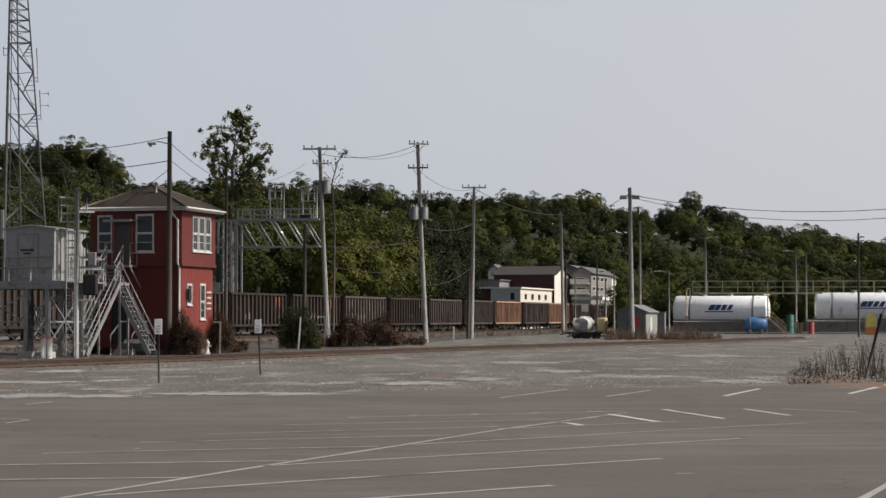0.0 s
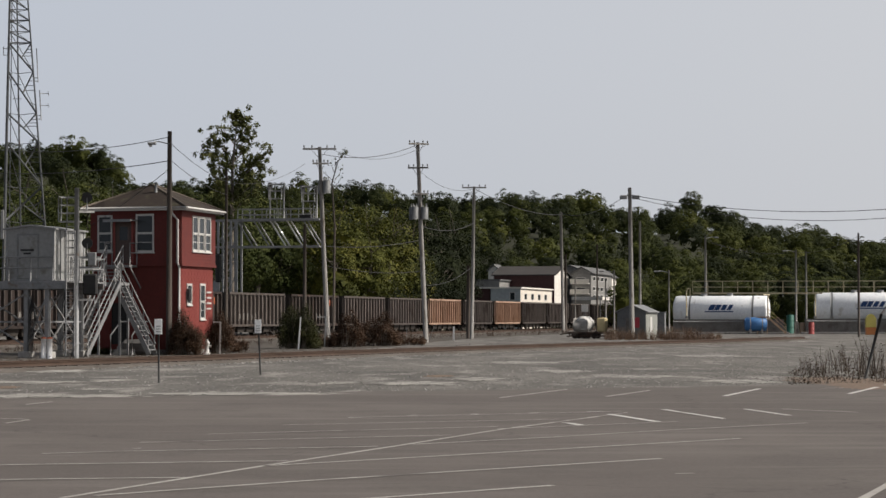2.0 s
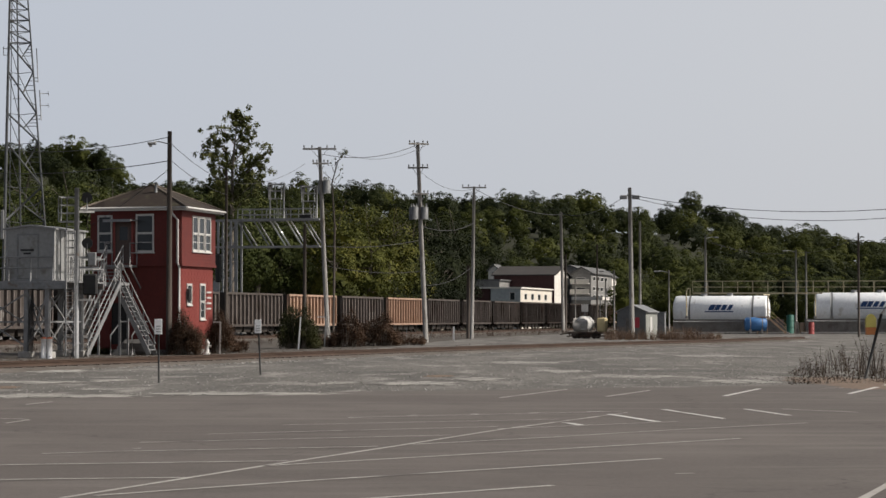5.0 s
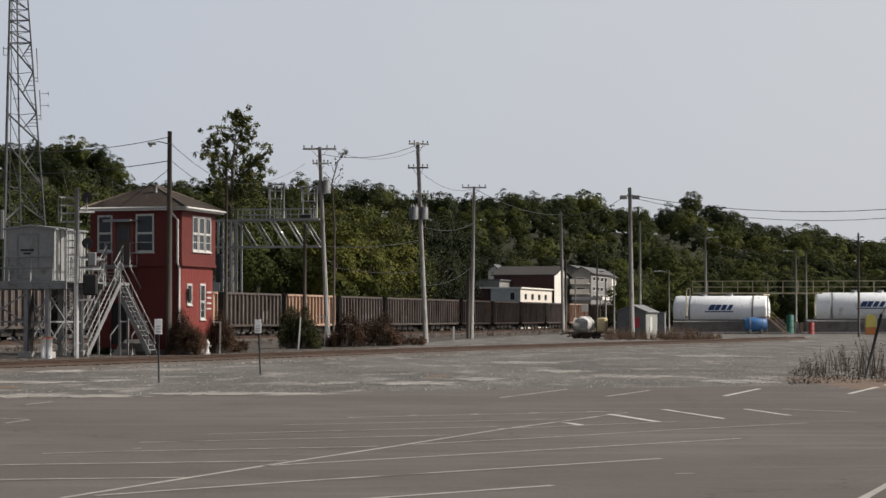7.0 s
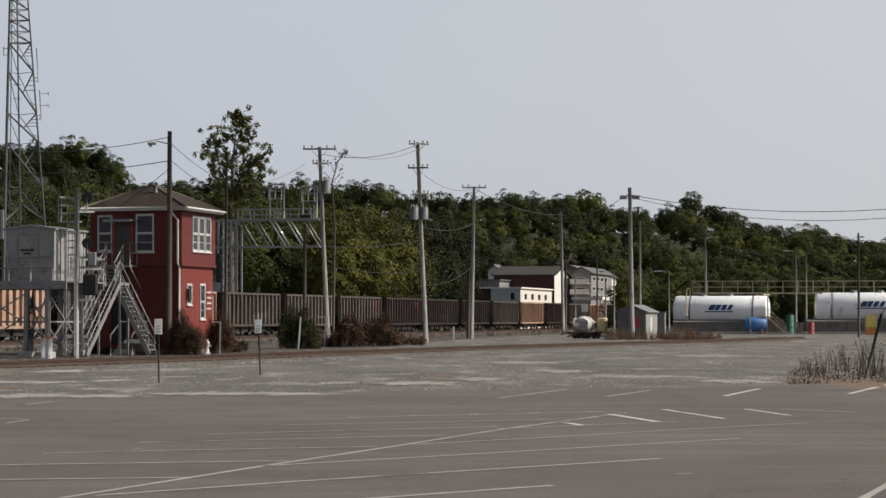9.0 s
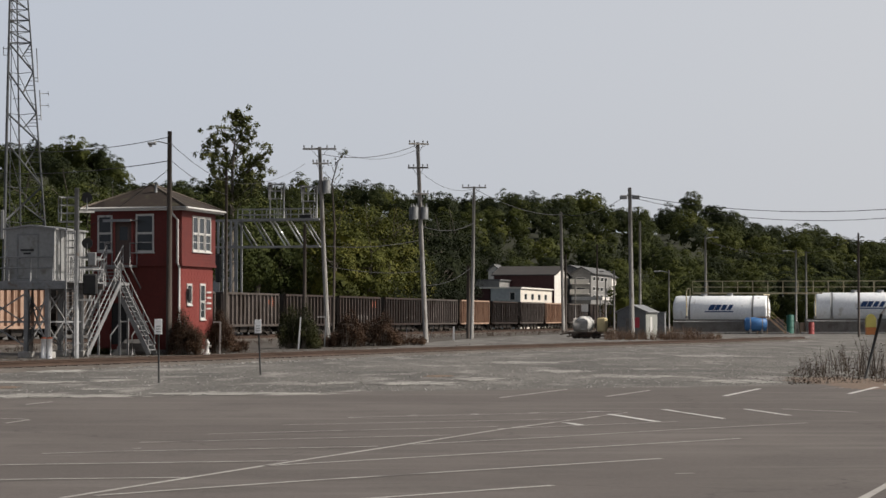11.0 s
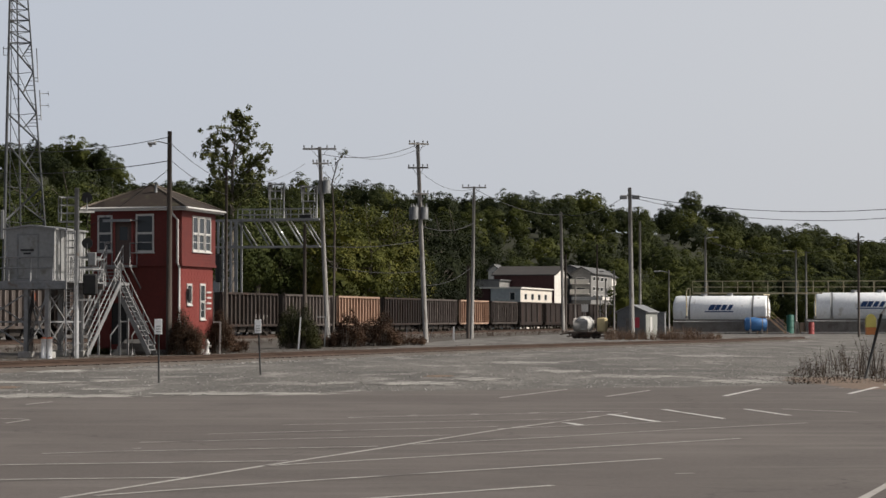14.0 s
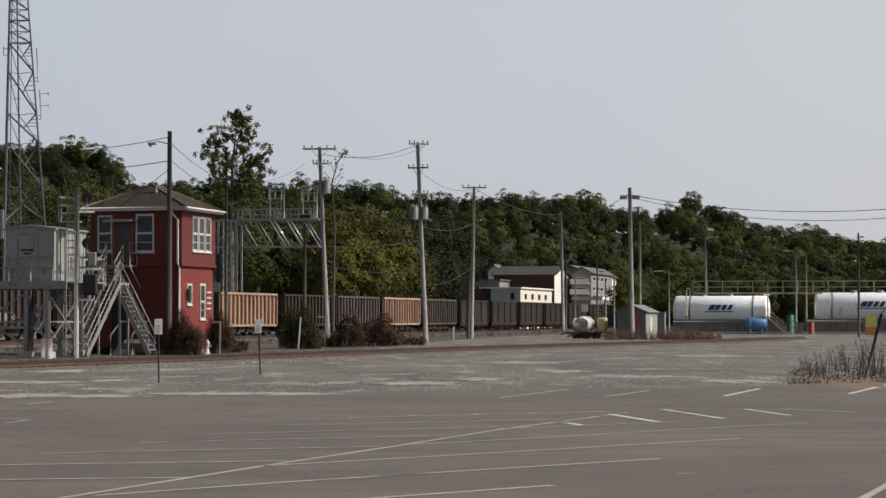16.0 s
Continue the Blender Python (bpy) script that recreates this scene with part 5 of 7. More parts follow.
# ---- equipment house on a raised steel deck ----
def equipment_platform():
    zd = 3.39
    place = Matrix.Translation((-0.66, 3.7, 0)) @ TOWER_M
    t = thing("steel_platform", place, "raised grey steel platform on braced legs beside the track", "platform")
    x0, x1, y0, y1 = -6.5, 0.45, -14.0, -9.9
    part("deck", boxes((x0, y0, zd - 0.06, x1, y1, zd)), M_GALV, t)
    for y in (y0 + 0.05, y1 - 0.05, (y0 + y1) / 2):
        part("girder", boxes((x0, y - 0.05, zd - 0.34, x1, y + 0.05, zd - 0.06)), M_STEEL, t)
    legs = [(-5.6, y0 + 0.3), (-1.55, y0 + 0.3), (-0.55, y0 + 0.3), (-5.6, y1 - 0.3), (-1.55, y1 - 0.3), (-0.55, y1 - 0.3)]
    for x, y in legs:
        part("leg", boxes((x - 0.10, y - 0.10, 0, x + 0.10, y - 0.07, zd - 0.34), (x - 0.10, y + 0.07, 0, x + 0.10, y + 0.10, zd - 0.34), (x - 0.02, y - 0.07, 0, x + 0.02, y + 0.07, zd - 0.34)), M_GALV, t)
        part("footing", boxes((x - 0.28, y - 0.28, 0, x + 0.28, y + 0.28, 0.3), bevel=0.03), M_CONC, t)
    pairs = ((0, 1), (1, 2), (3, 4), (4, 5), (1, 4), (2, 5))
    for i, j in pairs:
        a, b = legs[i], legs[j]
        part("brace", beams(((*a, 0.5), (*b, zd - 0.5)), w=0.06, h=0.06), M_GALV, t)
        part("brace", beams(((*a, zd - 0.5), (*b, 0.5)), w=0.06, h=0.06), M_GALV, t)
        part("tie_bar", beams(((*a, 1.6), (*b, 1.6)), w=0.07, h=0.07), M_GALV, t)
    guard(t, ((x0, y0 + 0.04, zd), (-0.2, y0 + 0.04, zd)), posts=1.1)
    guard(t, ((x1 - 0.04, y0 + 0.6, zd), (x1 - 0.04, y1, zd)), posts=1.1)
    # walkway to the stair landing
    part("walkway", boxes((-1.77, y1, zd - 0.02, -1.07, -6.6, zd + 0.06)), M_GALV, t)
    for x in (-1.75, -1.09):
        guard(t, ((x, y1, zd + 0.06), (x, -6.65, zd + 0.06)), posts=1.1)
    for y in (-8.6,):
        part("leg", beams(((-1.42, y, 0), (-1.42, y, zd - 0.02)), w=0.12, h=0.12), M_GALV, t)
    # caged ladder to the deck and up the house's side
    for x in (0.5, 0.9):
        part("ladder_rail", beams(((x, y0 - 0.12, 0.1), (x, y0 - 0.12, 5.6)), w=0.05, h=0.05), M_GALV, t)
    for z in np.arange(0.35, 5.6, 0.3):
        part("rung", tubes(((0.5, y0 - 0.12, z), (0.9, y0 - 0.12, z)), r=0.018), M_GALV, t)
    for z in np.arange(0.6, 3.0, 0.55):
        part("cable", tubes(((-1.5 + z * 0.1, y0 + 0.2, 0.2), (-1.45 + z * 0.12, y0 + 0.12, 1.8), (-1.2, y0 + 0.2, zd - 0.3)), r=0.022), M_BLACK, t)

    h = thing("equipment_house", place @ Matrix.Translation((0, 0, zd)), "grey metal signal equipment house on the steel platform", "equipment house")
    a0, a1, b0, b1, hh = -2.66, -0.34, -13.5, -10.2, 2.34
    part("wall", boxes((a0, b0, 0.06, a1, b0 + 0.05, hh)), M_HOUSE, h)
    part("wall", boxes((a1 - 0.05, b0 + 0.05, 0.06, a1, b1, hh)), M_HOUSE, h)
    part("wall", boxes((a0, b0 + 0.05, 0.06, a0 + 0.05, b1, hh), (a0 + 0.05, b1 - 0.05, 0.06, a1 - 0.05, b1, hh)), M_HOUSE, h)
    part("skid", boxes((a0 - 0.05, b0 - 0.04, 0, a1 + 0.05, b1 + 0.04, 0.06)), M_STEEL, h)
    for k in range(8):
        y = b0 + 0.2 + k * 0.41
        part("seam", boxes((a1, y, 0.08, a1 + 0.03, y + 0.05, hh)), M_HOUSE, h)
    for x in (a0 + 0.02, a1 - 0.06):
        part("corner_trim", boxes((x - 0.02, b0 - 0.025, 0.06, x + 0.06, b0, hh)), M_GALV, h)
    bm = bmesh.new()
    mid = (a0 + a1) / 2
    prof = ((a0 - 0.1, hh), (mid, hh + 0.17), (a1 + 0.1, hh), (a1 + 0.1, hh - 0.07), (mid, hh + 0.10), (a0 - 0.1, hh - 0.07))
    r = [[bm.verts.new((x, y, z)) for x, z in prof] for y in (b0 - 0.1, b1 + 0.1)]
    for j in range(6):
        bm.faces.new((r[0][j], r[0][(j + 1) % 6], r[1][(j + 1) % 6], r[1][j]))
    bm.faces.new(r[0][::-1])
    bm.faces.new(r[1])
    part("roof", bm, M_GALV, h)
    bm = bmesh.new()
    tri = [[bm.verts.new(c) for c in ((a0, y, hh - 0.02), (a1, y, hh - 0.02), (mid, y, hh + 0.12))] for y in (b0 + 0.01, b0 + 0.04)]
    bm.faces.new(tri[0])
    bm.faces.new(tri[1][::-1])
    part("gable", bm, M_HOUSE, h)
    d = part("door", boxes((-2.05, b0 - 0.03, 0.12, -1.15, b0, 2.02), bevel=0.01), M_HOUSE, h, "grey metal door with a small sign")
    part("frame", boxes((-2.13, b0 - 0.02, 0.08, -2.06, b0, 2.1), (-1.14, b0 - 0.02, 0.08, -1.07, b0, 2.1), (-2.06, b0 - 0.02, 2.03, -1.14, b0, 2.1)), M_STEEL, d)
    part("sign_bar", boxes((-1.95, b0 - 0.036, 1.33, -1.3, b0 - 0.031, 1.42)), M_BLACK, d)
    part("sign_bar", boxes((-1.8, b0 - 0.036, 1.19, -1.45, b0 - 0.031, 1.27)), M_BLACK, d)
    part("handle", boxes((-2.0, b0 - 0.08, 0.98, -1.93, b0 - 0.03, 1.1)), M_STEEL, d)


equipment_platform()


def signal_mast():
    p = at(135, 564, 96.0)
    t = thing("signal_mast", Matrix.Translation((p.x, p.y, -0.02)), "grey steel signal mast with black signal heads", "railway signal")
    h = up(332, 96.0)
    part("mast", tube(bmesh.new(), ((0, 0, 0), (0, 0, h)), [0.12, 0.105], 12), M_STEEL, t)

    def z(v):
        return up(v, 96.0)

    for v, x in ((374, 0.75), (455, 1.0), (473, 0.95), (530, 0.7)):
        part("bracket", beams(((0, -0.02, z(v)), (x, 0.2, z(v))), w=0.09, h=0.09), M_WHITE if v in (374, 530) else M_GALV, t)
    for v, x in ((349, 0.44), (430, 0.46)):
        bm = tube(bmesh.new(), ((x, 0.02, z(v)), (x, 0.07, z(v))), 0.24, 18)
        hd = part("signal_target", bm, M_BLACK, t, "round black signal target")
        part("hood", tube(bmesh.new(), ((x, 0.07, z(v)), (x, 0.35, z(v))), 0.12, 12), M_BLACK, hd)
        part("stem", tubes(((x, 0.05, z(v) - 0.55), (x, 0.05, z(v))), r=0.035), M_STEEL, hd)
    bm = boxes((0.28, -0.1, z(522), 0.92, 0.18, z(484)), bevel=0.07)
    hd = part("signal_head", bm, M_BLACK, t, "black signal housing")
    for k in (-0.14, 0.14):
        part("hood", tube(bmesh.new(), ((0.55, 0.18, z(503) + k), (0.55, 0.5, z(503) + k)), 0.1, 12), M_BLACK, hd)
    part("junction_box", boxes((0.5, -0.05, z(470), 0.85, 0.2, z(446)), bevel=0.03), M_GALV, t)
    # maintainer's basket behind the mast
    zb = z(390)
    part("basket_floor", boxes((-0.85, 0.1, zb - 0.05, 0.1, 0.8, zb)), M_GALV, t)
    for x, y in ((-0.83, 0.12), (-0.45, 0.12), (-0.1, 0.12), (-0.83, 0.78), (-0.1, 0.78)):
        part("basket_post", tubes(((x, y, zb), (x, y, zb + 1.05)), r=0.025), M_GALV, t)
    for k in (0.35, 0.7, 1.05):
        for y in (0.12, 0.78):
            part("basket_rail", tubes(((-0.83, y, zb + k), (-0.1, y, zb + k)), r=0.022), M_GALV, t)
    part("ladder", tubes(((-0.5, 0.3, 0.1), (-0.5, 0.3, zb)), ((-0.15, 0.3, 0.1), (-0.15, 0.3, zb)), *[((-0.5, 0.3, q), (-0.15, 0.3, q)) for q in np.arange(0.4, zb, 0.32)], r=0.02), M_GALV, t)


signal_mast()

for i, u in enumerate((77.5, 88)):
    q = at(u, 564, 95.0)
    b = thing("bollard", Matrix.Translation((q.x, q.y, 0)), "white cylindrical bollard with a red-orange top band", "bollard", "bollards at the platform")
    hb = up(597, 95.0)
    part("post", tube(bmesh.new(), ((0, 0, 0), (0, 0, hb - 0.07)), 0.115, 14), M_SIGN, b)
    part("cap", tube(bmesh.new(), ((0, 0, hb - 0.07), (0, 0, hb - 0.03), (0, 0, hb)), [0.118, 0.118, 0.08], 14), mat("faded_red_band", (0.40, 0.10, 0.05), (0.5, 0.16, 0.08), 0.7), b)


# ---- lattice radio mast ----
# darker than M_STEEL: the silhouette against the sky is put into the colour
M_MAST = mat("weathered_silhouette_mast_steel", (0.065, 0.07, 0.076), (0.12, 0.126, 0.132), 0.65, metal=0.3, big=1.0, fine=8, amount=0.6, stain=(0.10, 0.075, 0.06), stain_at=0.64, bump=0.05)


def radio_mast():
    d = 225.0
    c0 = at(43, 400, d)
    t = thing("radio_tower", Matrix.Translation((c0.x, d, 0)), "tall tapered steel lattice radio tower with whip antennas", "radio tower")
    top, low, high = up(-120, d), up(400, d), up(0, d)

    def leg(k, z):
        """Left, right and rear leg at the height z."""
        f = (z - low) / (high - low)
        mid, w = -0.73 * f, 2.05 - 1.14 * f
        return Vector((mid + (-w, w, -0.5 * w)[k], (0, 0.25 * w, 1.6 * w)[k], z))

    for k in range(3):
        part("leg", tube(bmesh.new(), [leg(k, top * i / 8) for i in range(9)], [0.2 - 0.012 * i for i in range(9)] if k == 0 else [0.11 - 0.005 * i for i in range(9)], 8), M_MAST, t)
    stages = [0.0, 4.4] + [up(v, d) for v in (392, 330, 252, 200, 127, 76, 56, 36, 17, -2, -21, -40, -60, -80, -100)] + [top]
    for i, (z, z2) in enumerate(zip(stages, stages[1:])):
        tall = z2 - z > 2
        falls = i % 2 if z < low + 2 else True        # the way the long brace leans
        a, b, c, e = leg(0, z), leg(1, z), leg(0, z2), leg(1, z2)
        part("diagonal", tubes((c, b) if falls else (a, e), r=0.105 if tall else 0.075, seg=6), M_MAST, t)
        if tall:
            m = (c.lerp(b, 0.52) if falls else a.lerp(e, 0.48))
            h = e if falls else b
            part("diagonal", tubes((h, m), r=0.075, seg=6), M_MAST, t)
            for q in (0.2, 0.42, 0.64, 0.86):
                part("lacing", tubes((e.lerp(b, q * 0.52), h.lerp(m, q)), r=0.035, seg=5), M_MAST, t)
            part("lacing", tubes((m.lerp(b, 0.45), e.lerp(b, 0.8)), r=0.035, seg=5), M_MAST, t)
        else:
            part("strut", tubes((a, b), r=0.045, seg=5), M_MAST, t)
        for k, j in ((1, 2), (2, 0)):
            part("diagonal", tubes((leg(k, z), leg(j, z2)), r=0.04, seg=5), M_MAST, t)
            part("strut", tubes((leg(k, z), leg(j, z)), r=0.035, seg=5), M_MAST, t)
    for v in (76, 36):
        part("strut", tubes((leg(0, up(v, d)), leg(1, up(v, d))), r=0.085, seg=6), M_MAST, t)
    part("ladder", tubes(*[(leg(0, top * j / 8) * 0.7 + leg(2, top * j / 8) * 0.3, leg(0, top * (j + 1) / 8) * 0.7 + leg(2, top * (j + 1) / 8) * 0.3) for j in range(8)], r=0.05, seg=5), M_MAST, t)
    for z in (up(175, d), up(150, d)):
        part("standoff", tubes((leg(0, z).lerp(leg(1, z), 0.2), leg(0, z).lerp(leg(1, z), 0.5)), r=0.035, seg=5), M_MAST, t)
    for u, v0, v1, ua in ((64.5, 86, 146, 58), (70, 160, 213, 62)):
        p, q = at(u, v0, d), at(u + 3, v1, d)
        o = Vector((c0.x, d, 0))
        ant = part("antenna", tubes((p - o, q - o), r=0.05), M_GALV, t)
        for v in (v1 - 2, v1 - 8):
            part("bracket", tubes((at(ua, v, d) - o, at(u + 3, v, d) - o), r=0.04), M_GALV, ant)
        if v0 > 100:
            for v in (166, 187):
                part("element", tubes((at(70, v, d) - o, at(87, v, d) - o), r=0.035), M_GALV, ant)
                part("element", tubes((at(85, v - 4, d) - o, at(86, v + 4, d) - o), r=0.025), M_GALV, ant)
    p = at(6, 98, d) - Vector((c0.x, d, 0))
    part("antenna", tubes((p, p + Vector((0, 0, 0.9))), (p, p + Vector((0.6, 0, 0))), (p + Vector((0, 0, 0.7)), p + Vector((0.6, 0, 0.7))), r=0.04), M_GALV, t)
    # microwave panel low on the leg
    p = at(5, 400, d) - Vector((c0.x, d, 0))
    part("panel_antenna", boxes((p.x - 0.15, -0.5, p.z - 1.4, p.x + 0.2, -0.3, p.z + 1.6), bevel=0.05), M_GALV, t)


radio_mast()


# ---- signal gantry over the tracks ----
# galvanised steel made near white and shiny to give two braces a sun glint
M_GLINT = mat("sun_glint_galvanised_steel", (0.62, 0.62, 0.62), (0.74, 0.74, 0.73), 0.3, metal=0.85, big=1.2, fine=8, amount=0.6, bump=0.0)


def gantry():
    d = 196.0
    c = at(402, 564, d)
    t = thing("signal_gantry", Matrix.Translation((c.x, c.y, 0)) @ Matrix.Rotation(radians(-14.77), 4, "Z"), "galvanised cantilever signal gantry over the tracks", "signal gantry")
    zt, zb = up(391, d), up(438, d)
    xr = 8.9
    for y in (-0.6, 0.6):
        for x in (-0.65, 0.55, 1.12):
            part("column", beams(((x, y, 0), (x, y, zt)), w=0.17, h=0.17), M_GALV, t)
        z = 0.6
        while z < zt - 1:
            part("brace", beams(((-0.65, y, z), (0.55, y, z + 1.6)), w=0.09, h=0.09), M_GALV, t)
            part("tie_bar", beams(((-0.65, y, z), (0.55, y, z)), w=0.08, h=0.08), M_GALV, t)
            z += 1.6
        for z, q in ((zt, 0.17), (zb, 0.17)):
            part("chord", beams(((-0.9, y, z), (xr, y, z)), w=q, h=q), M_GALV, t)
        n = 5
        for i in range(n):
            x = 1.12 + (xr - 1.12) * i / n
            x2 = 1.12 + (xr - 1.12) * (i + 1) / n
            # the third and fourth diagonals carry the glint in their material
            part("diagonal", tubes(((x, y, zt), (x2, y, zb)), r=0.065, seg=10), M_GLINT if i in (2, 3) else M_GALV, t, "galvanised brace with sun glint in its colour" if i in (2, 3) else "")
        for lift in (0.5, 1.0):
            part("handrail", beams(((1.2, y, zt + lift), (8.1, y, zt + lift)), w=0.06, h=0.06), M_GALV, t)
        for i in range(7):
            x = 1.2 + 6.9 * i / 6
            part("guard_post", beams(((x, y, zt), (x, y, zt + 1.0)), w=0.06, h=0.06), M_GALV, t)
    for i in range(8):
        x = -0.65 + 9.4 * i / 7
        part("cross_tie", beams(((x, -0.6, zt), (x, 0.6, zt)), w=0.08, h=0.08), M_GALV, t)
        part("cross_tie", beams(((x, -0.6, zb), (x, 0.6, zb)), w=0.08, h=0.08), M_GALV, t)
    part("catwalk", boxes((1.1, -0.55, zt + 0.1, 8.3, 0.55, zt + 0.14)), M_STEEL, t)
    for x, v0 in ((4.05, 326), (7.15, 331)):
        h = up(v0, d)
        part("signal_mast", tubes(((x, 0, zt), (x, 0, h - 0.3)), ((x + 1.2, 0.3, zt), (x + 1.2, 0.3, h)), r=0.08), M_GALV, t)
        for z in (h - 1.4, h - 0.7, h - 0.1):
            part("cage_rail", tubes(((x, -0.35, z), (x + 1.2, -0.35, z)), ((x, 0.35, z), (x + 1.2, 0.35, z)), r=0.045), M_GALV, t)
        for xx in (x, x + 0.6, x + 1.2):
            part("cage_post", tubes(((xx, -0.35, h - 1.5), (xx, -0.35, h - 0.1)), r=0.04), M_GALV, t)
        hd = part("signal_head", boxes((x - 0.3, 0.1, h - 0.8, x + 0.1, 0.4, h + 0.1), bevel=0.08), M_BLACK, t, "black signal head")
        for z in (-0.55, -0.1):
            part("hood", tube(bmesh.new(), ((x - 0.1, 0.4, h + z), (x - 0.1, 0.7, h + z)), 0.12, 10), M_BLACK, hd)
        part("ladder", tubes(((x + 0.5, 0.45, zt), (x + 0.5, 0.45, h - 1.5)), ((x + 0.85, 0.45, zt), (x + 0.85, 0.45, h - 1.5)), r=0.03), M_GALV, t)
    part("case", boxes((7.0, -0.3, zt + 0.12, 8.0, 0.3, zt + 0.45), bevel=0.03), M_BLACK, t)
    # lower signal on the column
    hd = part("signal_head", boxes((-0.75, -1.15, up(500, d), -0.25, -0.8, up(450, d)), bevel=0.1), M_BLACK, t)
    part("hood", tube(bmesh.new(), ((-0.5, -0.8, up(470, d)), (-0.5, -0.5, up(470, d))), 0.14, 10), M_BLACK, hd)
    part("case", boxes((-1.0, -1.0, up(522, d), -0.4, -0.65, up(497, d)), bevel=0.05), M_GALV, t)


gantry()


# ---- the fuel tanks and their containment ----
def fuel_tank(u, v_mid, d, length, r, turn, label):
    p = at(u, v_mid, d)
    t = thing("fuel_tank", Matrix.Translation((p.x, p.y, 0)) @ Matrix.Rotation(radians(turn), 4, "Z"), label, "fuel tank", "white fuel tanks")
    z = p.z
    prof = [(-length / 2 - 0.45, 0.02)] + [(-length / 2 - 0.45 * math.cos(a), r * math.sin(a)) for a in (0.3, 0.65, 1.0, 1.3)] + [(-length / 2, r), (length / 2, r)]
    prof += [(length / 2 + 0.45 * math.cos(a), r * math.sin(a)) for a in (1.3, 1.0, 0.65, 0.3)] + [(length / 2 + 0.45, 0.02)]
    bm = tube(bmesh.new(), [(x, 0, z) for x, _ in prof], [k for _, k in prof], 36)
    part("shell", bm, M_TANK, t)
    for x in (-length / 2 + 1.6, length / 2 - 1.4):
        part("strap", tube(bmesh.new(), ((x - 0.12, 0, z), (x + 0.12, 0, z)), r + 0.03, 36), M_STEEL if x < 0 else M_GALV, t)
        part("saddle", boxes((x - 0.2, -r * 0.8, 0.05, x + 0.2, r * 0.8, z - r * 0.55)), M_CONC, t)
    for x in (-2.0, 1.0):
        part("manway", tube(bmesh.new(), ((x, 0, z + r - 0.05), (x, 0, z + r + 0.3)), 0.35, 14), M_GALV, t)
    # company mark: slanted blue blocks over a bar
    y = -r - 0.012
    for i, (w, hh) in enumerate(((0.72, 0.62), (0.6, 0.62), (0.55, 0.62), (0.5, 0.62))):
        x0 = -1.35 + i * 0.72
        bm = bmesh.new()
        lean = 0.35
        vs = []
        for yy in (y - 0.02, y + 0.06):
            vs.append([bm.verts.new((x0 + a + k * lean, yy, z + 0.08 + k * hh)) for a, k in ((0, 0), (w * 0.9, 0), (w * 0.9, 1), (0, 1))])
        bm.faces.new(vs[0])
        for j in range(4):
            bm.faces.new((vs[0][j], vs[1][j], vs[1][(j + 1) % 4], vs[0][(j + 1) % 4]))
        part("mark", bm, M_BLUE, t, "plain blue company mark")
    part("mark", boxes((-1.7, y - 0.02, z - 0.16, 1.55, y + 0.06, z - 0.03)), M_BLUE, t, "blue bar under the mark")
    for i in range(3 if length > 11 else 0):
        w = 0.45 + 0.2 * i
        bm = tube(bmesh.new(), ((2.3, y - 0.01, z + 0.5 - 0.34 * i), (2.3 + w, y - 0.01, z + 0.36 - 0.34 * i), (2.3 + 2 * w, y - 0.01, z + 0.40 - 0.34 * i)), 0.05, 6)
        part("stripe", bm, mat("pale_blue_paint", (0.28, 0.42, 0.52), (0.36, 0.5, 0.6), 0.5), t, "pale blue wavy stripe")
    return t


fuel_tank(1277, 550.5, 250, 10.2, 1.72, -15, "long white horizontal fuel tank with a blue mark")
fuel_tank(1543, 544.5, 250, 12.2, 1.72, -12, "long white horizontal fuel tank behind a weedy fence")

YARD_TURN = Matrix.Rotation(radians(-14.77), 4, "Z")


def containment(u0, u1, d, v_top, label):
    a, b = at(u0, 564, d), at(u1, 564, d)
    t = thing("containment_wall", Matrix.Translation(((a.x + b.x) / 2, d, 0)) @ Matrix.Rotation(radians(-8), 4, "Z"), label, "retaining wall")
    w, h = (b.x - a.x) / 2, up(v_top, d)
    part("front_wall", boxes((-w, -0.15, 0, w, 0.15, h)), M_CONCDARK, t)
    part("side_wall", boxes((-w, 0.15, 0, -w + 0.3, 5.6, h)), M_CONCDARK, t)
    part("side_wall", boxes((w - 0.3, 0.15, 0, w, 5.6, h)), M_CONCDARK, t)
    part("rear_wall", boxes((-w, 5.6, 0, w, 5.9, h)), M_CONCDARK, t)
    part("kerb", boxes((-w - 0.6, -0.9, 0, w + 0.6, -0.152, 0.22), bevel=0.03), M_CONC, t)
    part("pipe", tubes(((-w, -0.3, h - 0.25), (w * 0.7, -0.3, h - 0.25)), r=0.05), M_STEEL, t)
    return t


def riser_frame(u, d, v_top, width, label):
    """A pale pipe goalpost at a tank's end."""
    p = at(u, 564, d)
    t = thing("riser_pipe", Matrix.Translation((p.x, p.y, 0)), label, "pipe", "riser pipes at the tanks")
    h = up(v_top, d)
    part("riser", tubes(((0, 0, 0), (0, 0, h - 0.25), (0.08, 0, h - 0.07), (0.25, 0, h), (width, 0, h)), r=0.075, seg=8), M_YELLOW, t)
    part("valve", tube(bmesh.new(), ((0, -0.12, 1.9), (0, 0.12, 1.9)), 0.16, 10), M_STEEL, t)


riser_frame(1215, 247, 511, 0.35, "pale yellow riser pipe at the tank's end")
riser_frame(1359, 247, 522, -0.5, "pale yellow riser pipe beside the access stair")
riser_frame(1443, 247, 519, 0.8, "pale yellow riser pipe at the weedy tank's end")
containment(1192, 1386, 246, 565.5, "dirty grey concrete containment wall round the tank")
containment(1428, 1660, 246, 564.5, "dirty grey concrete containment wall with debris")


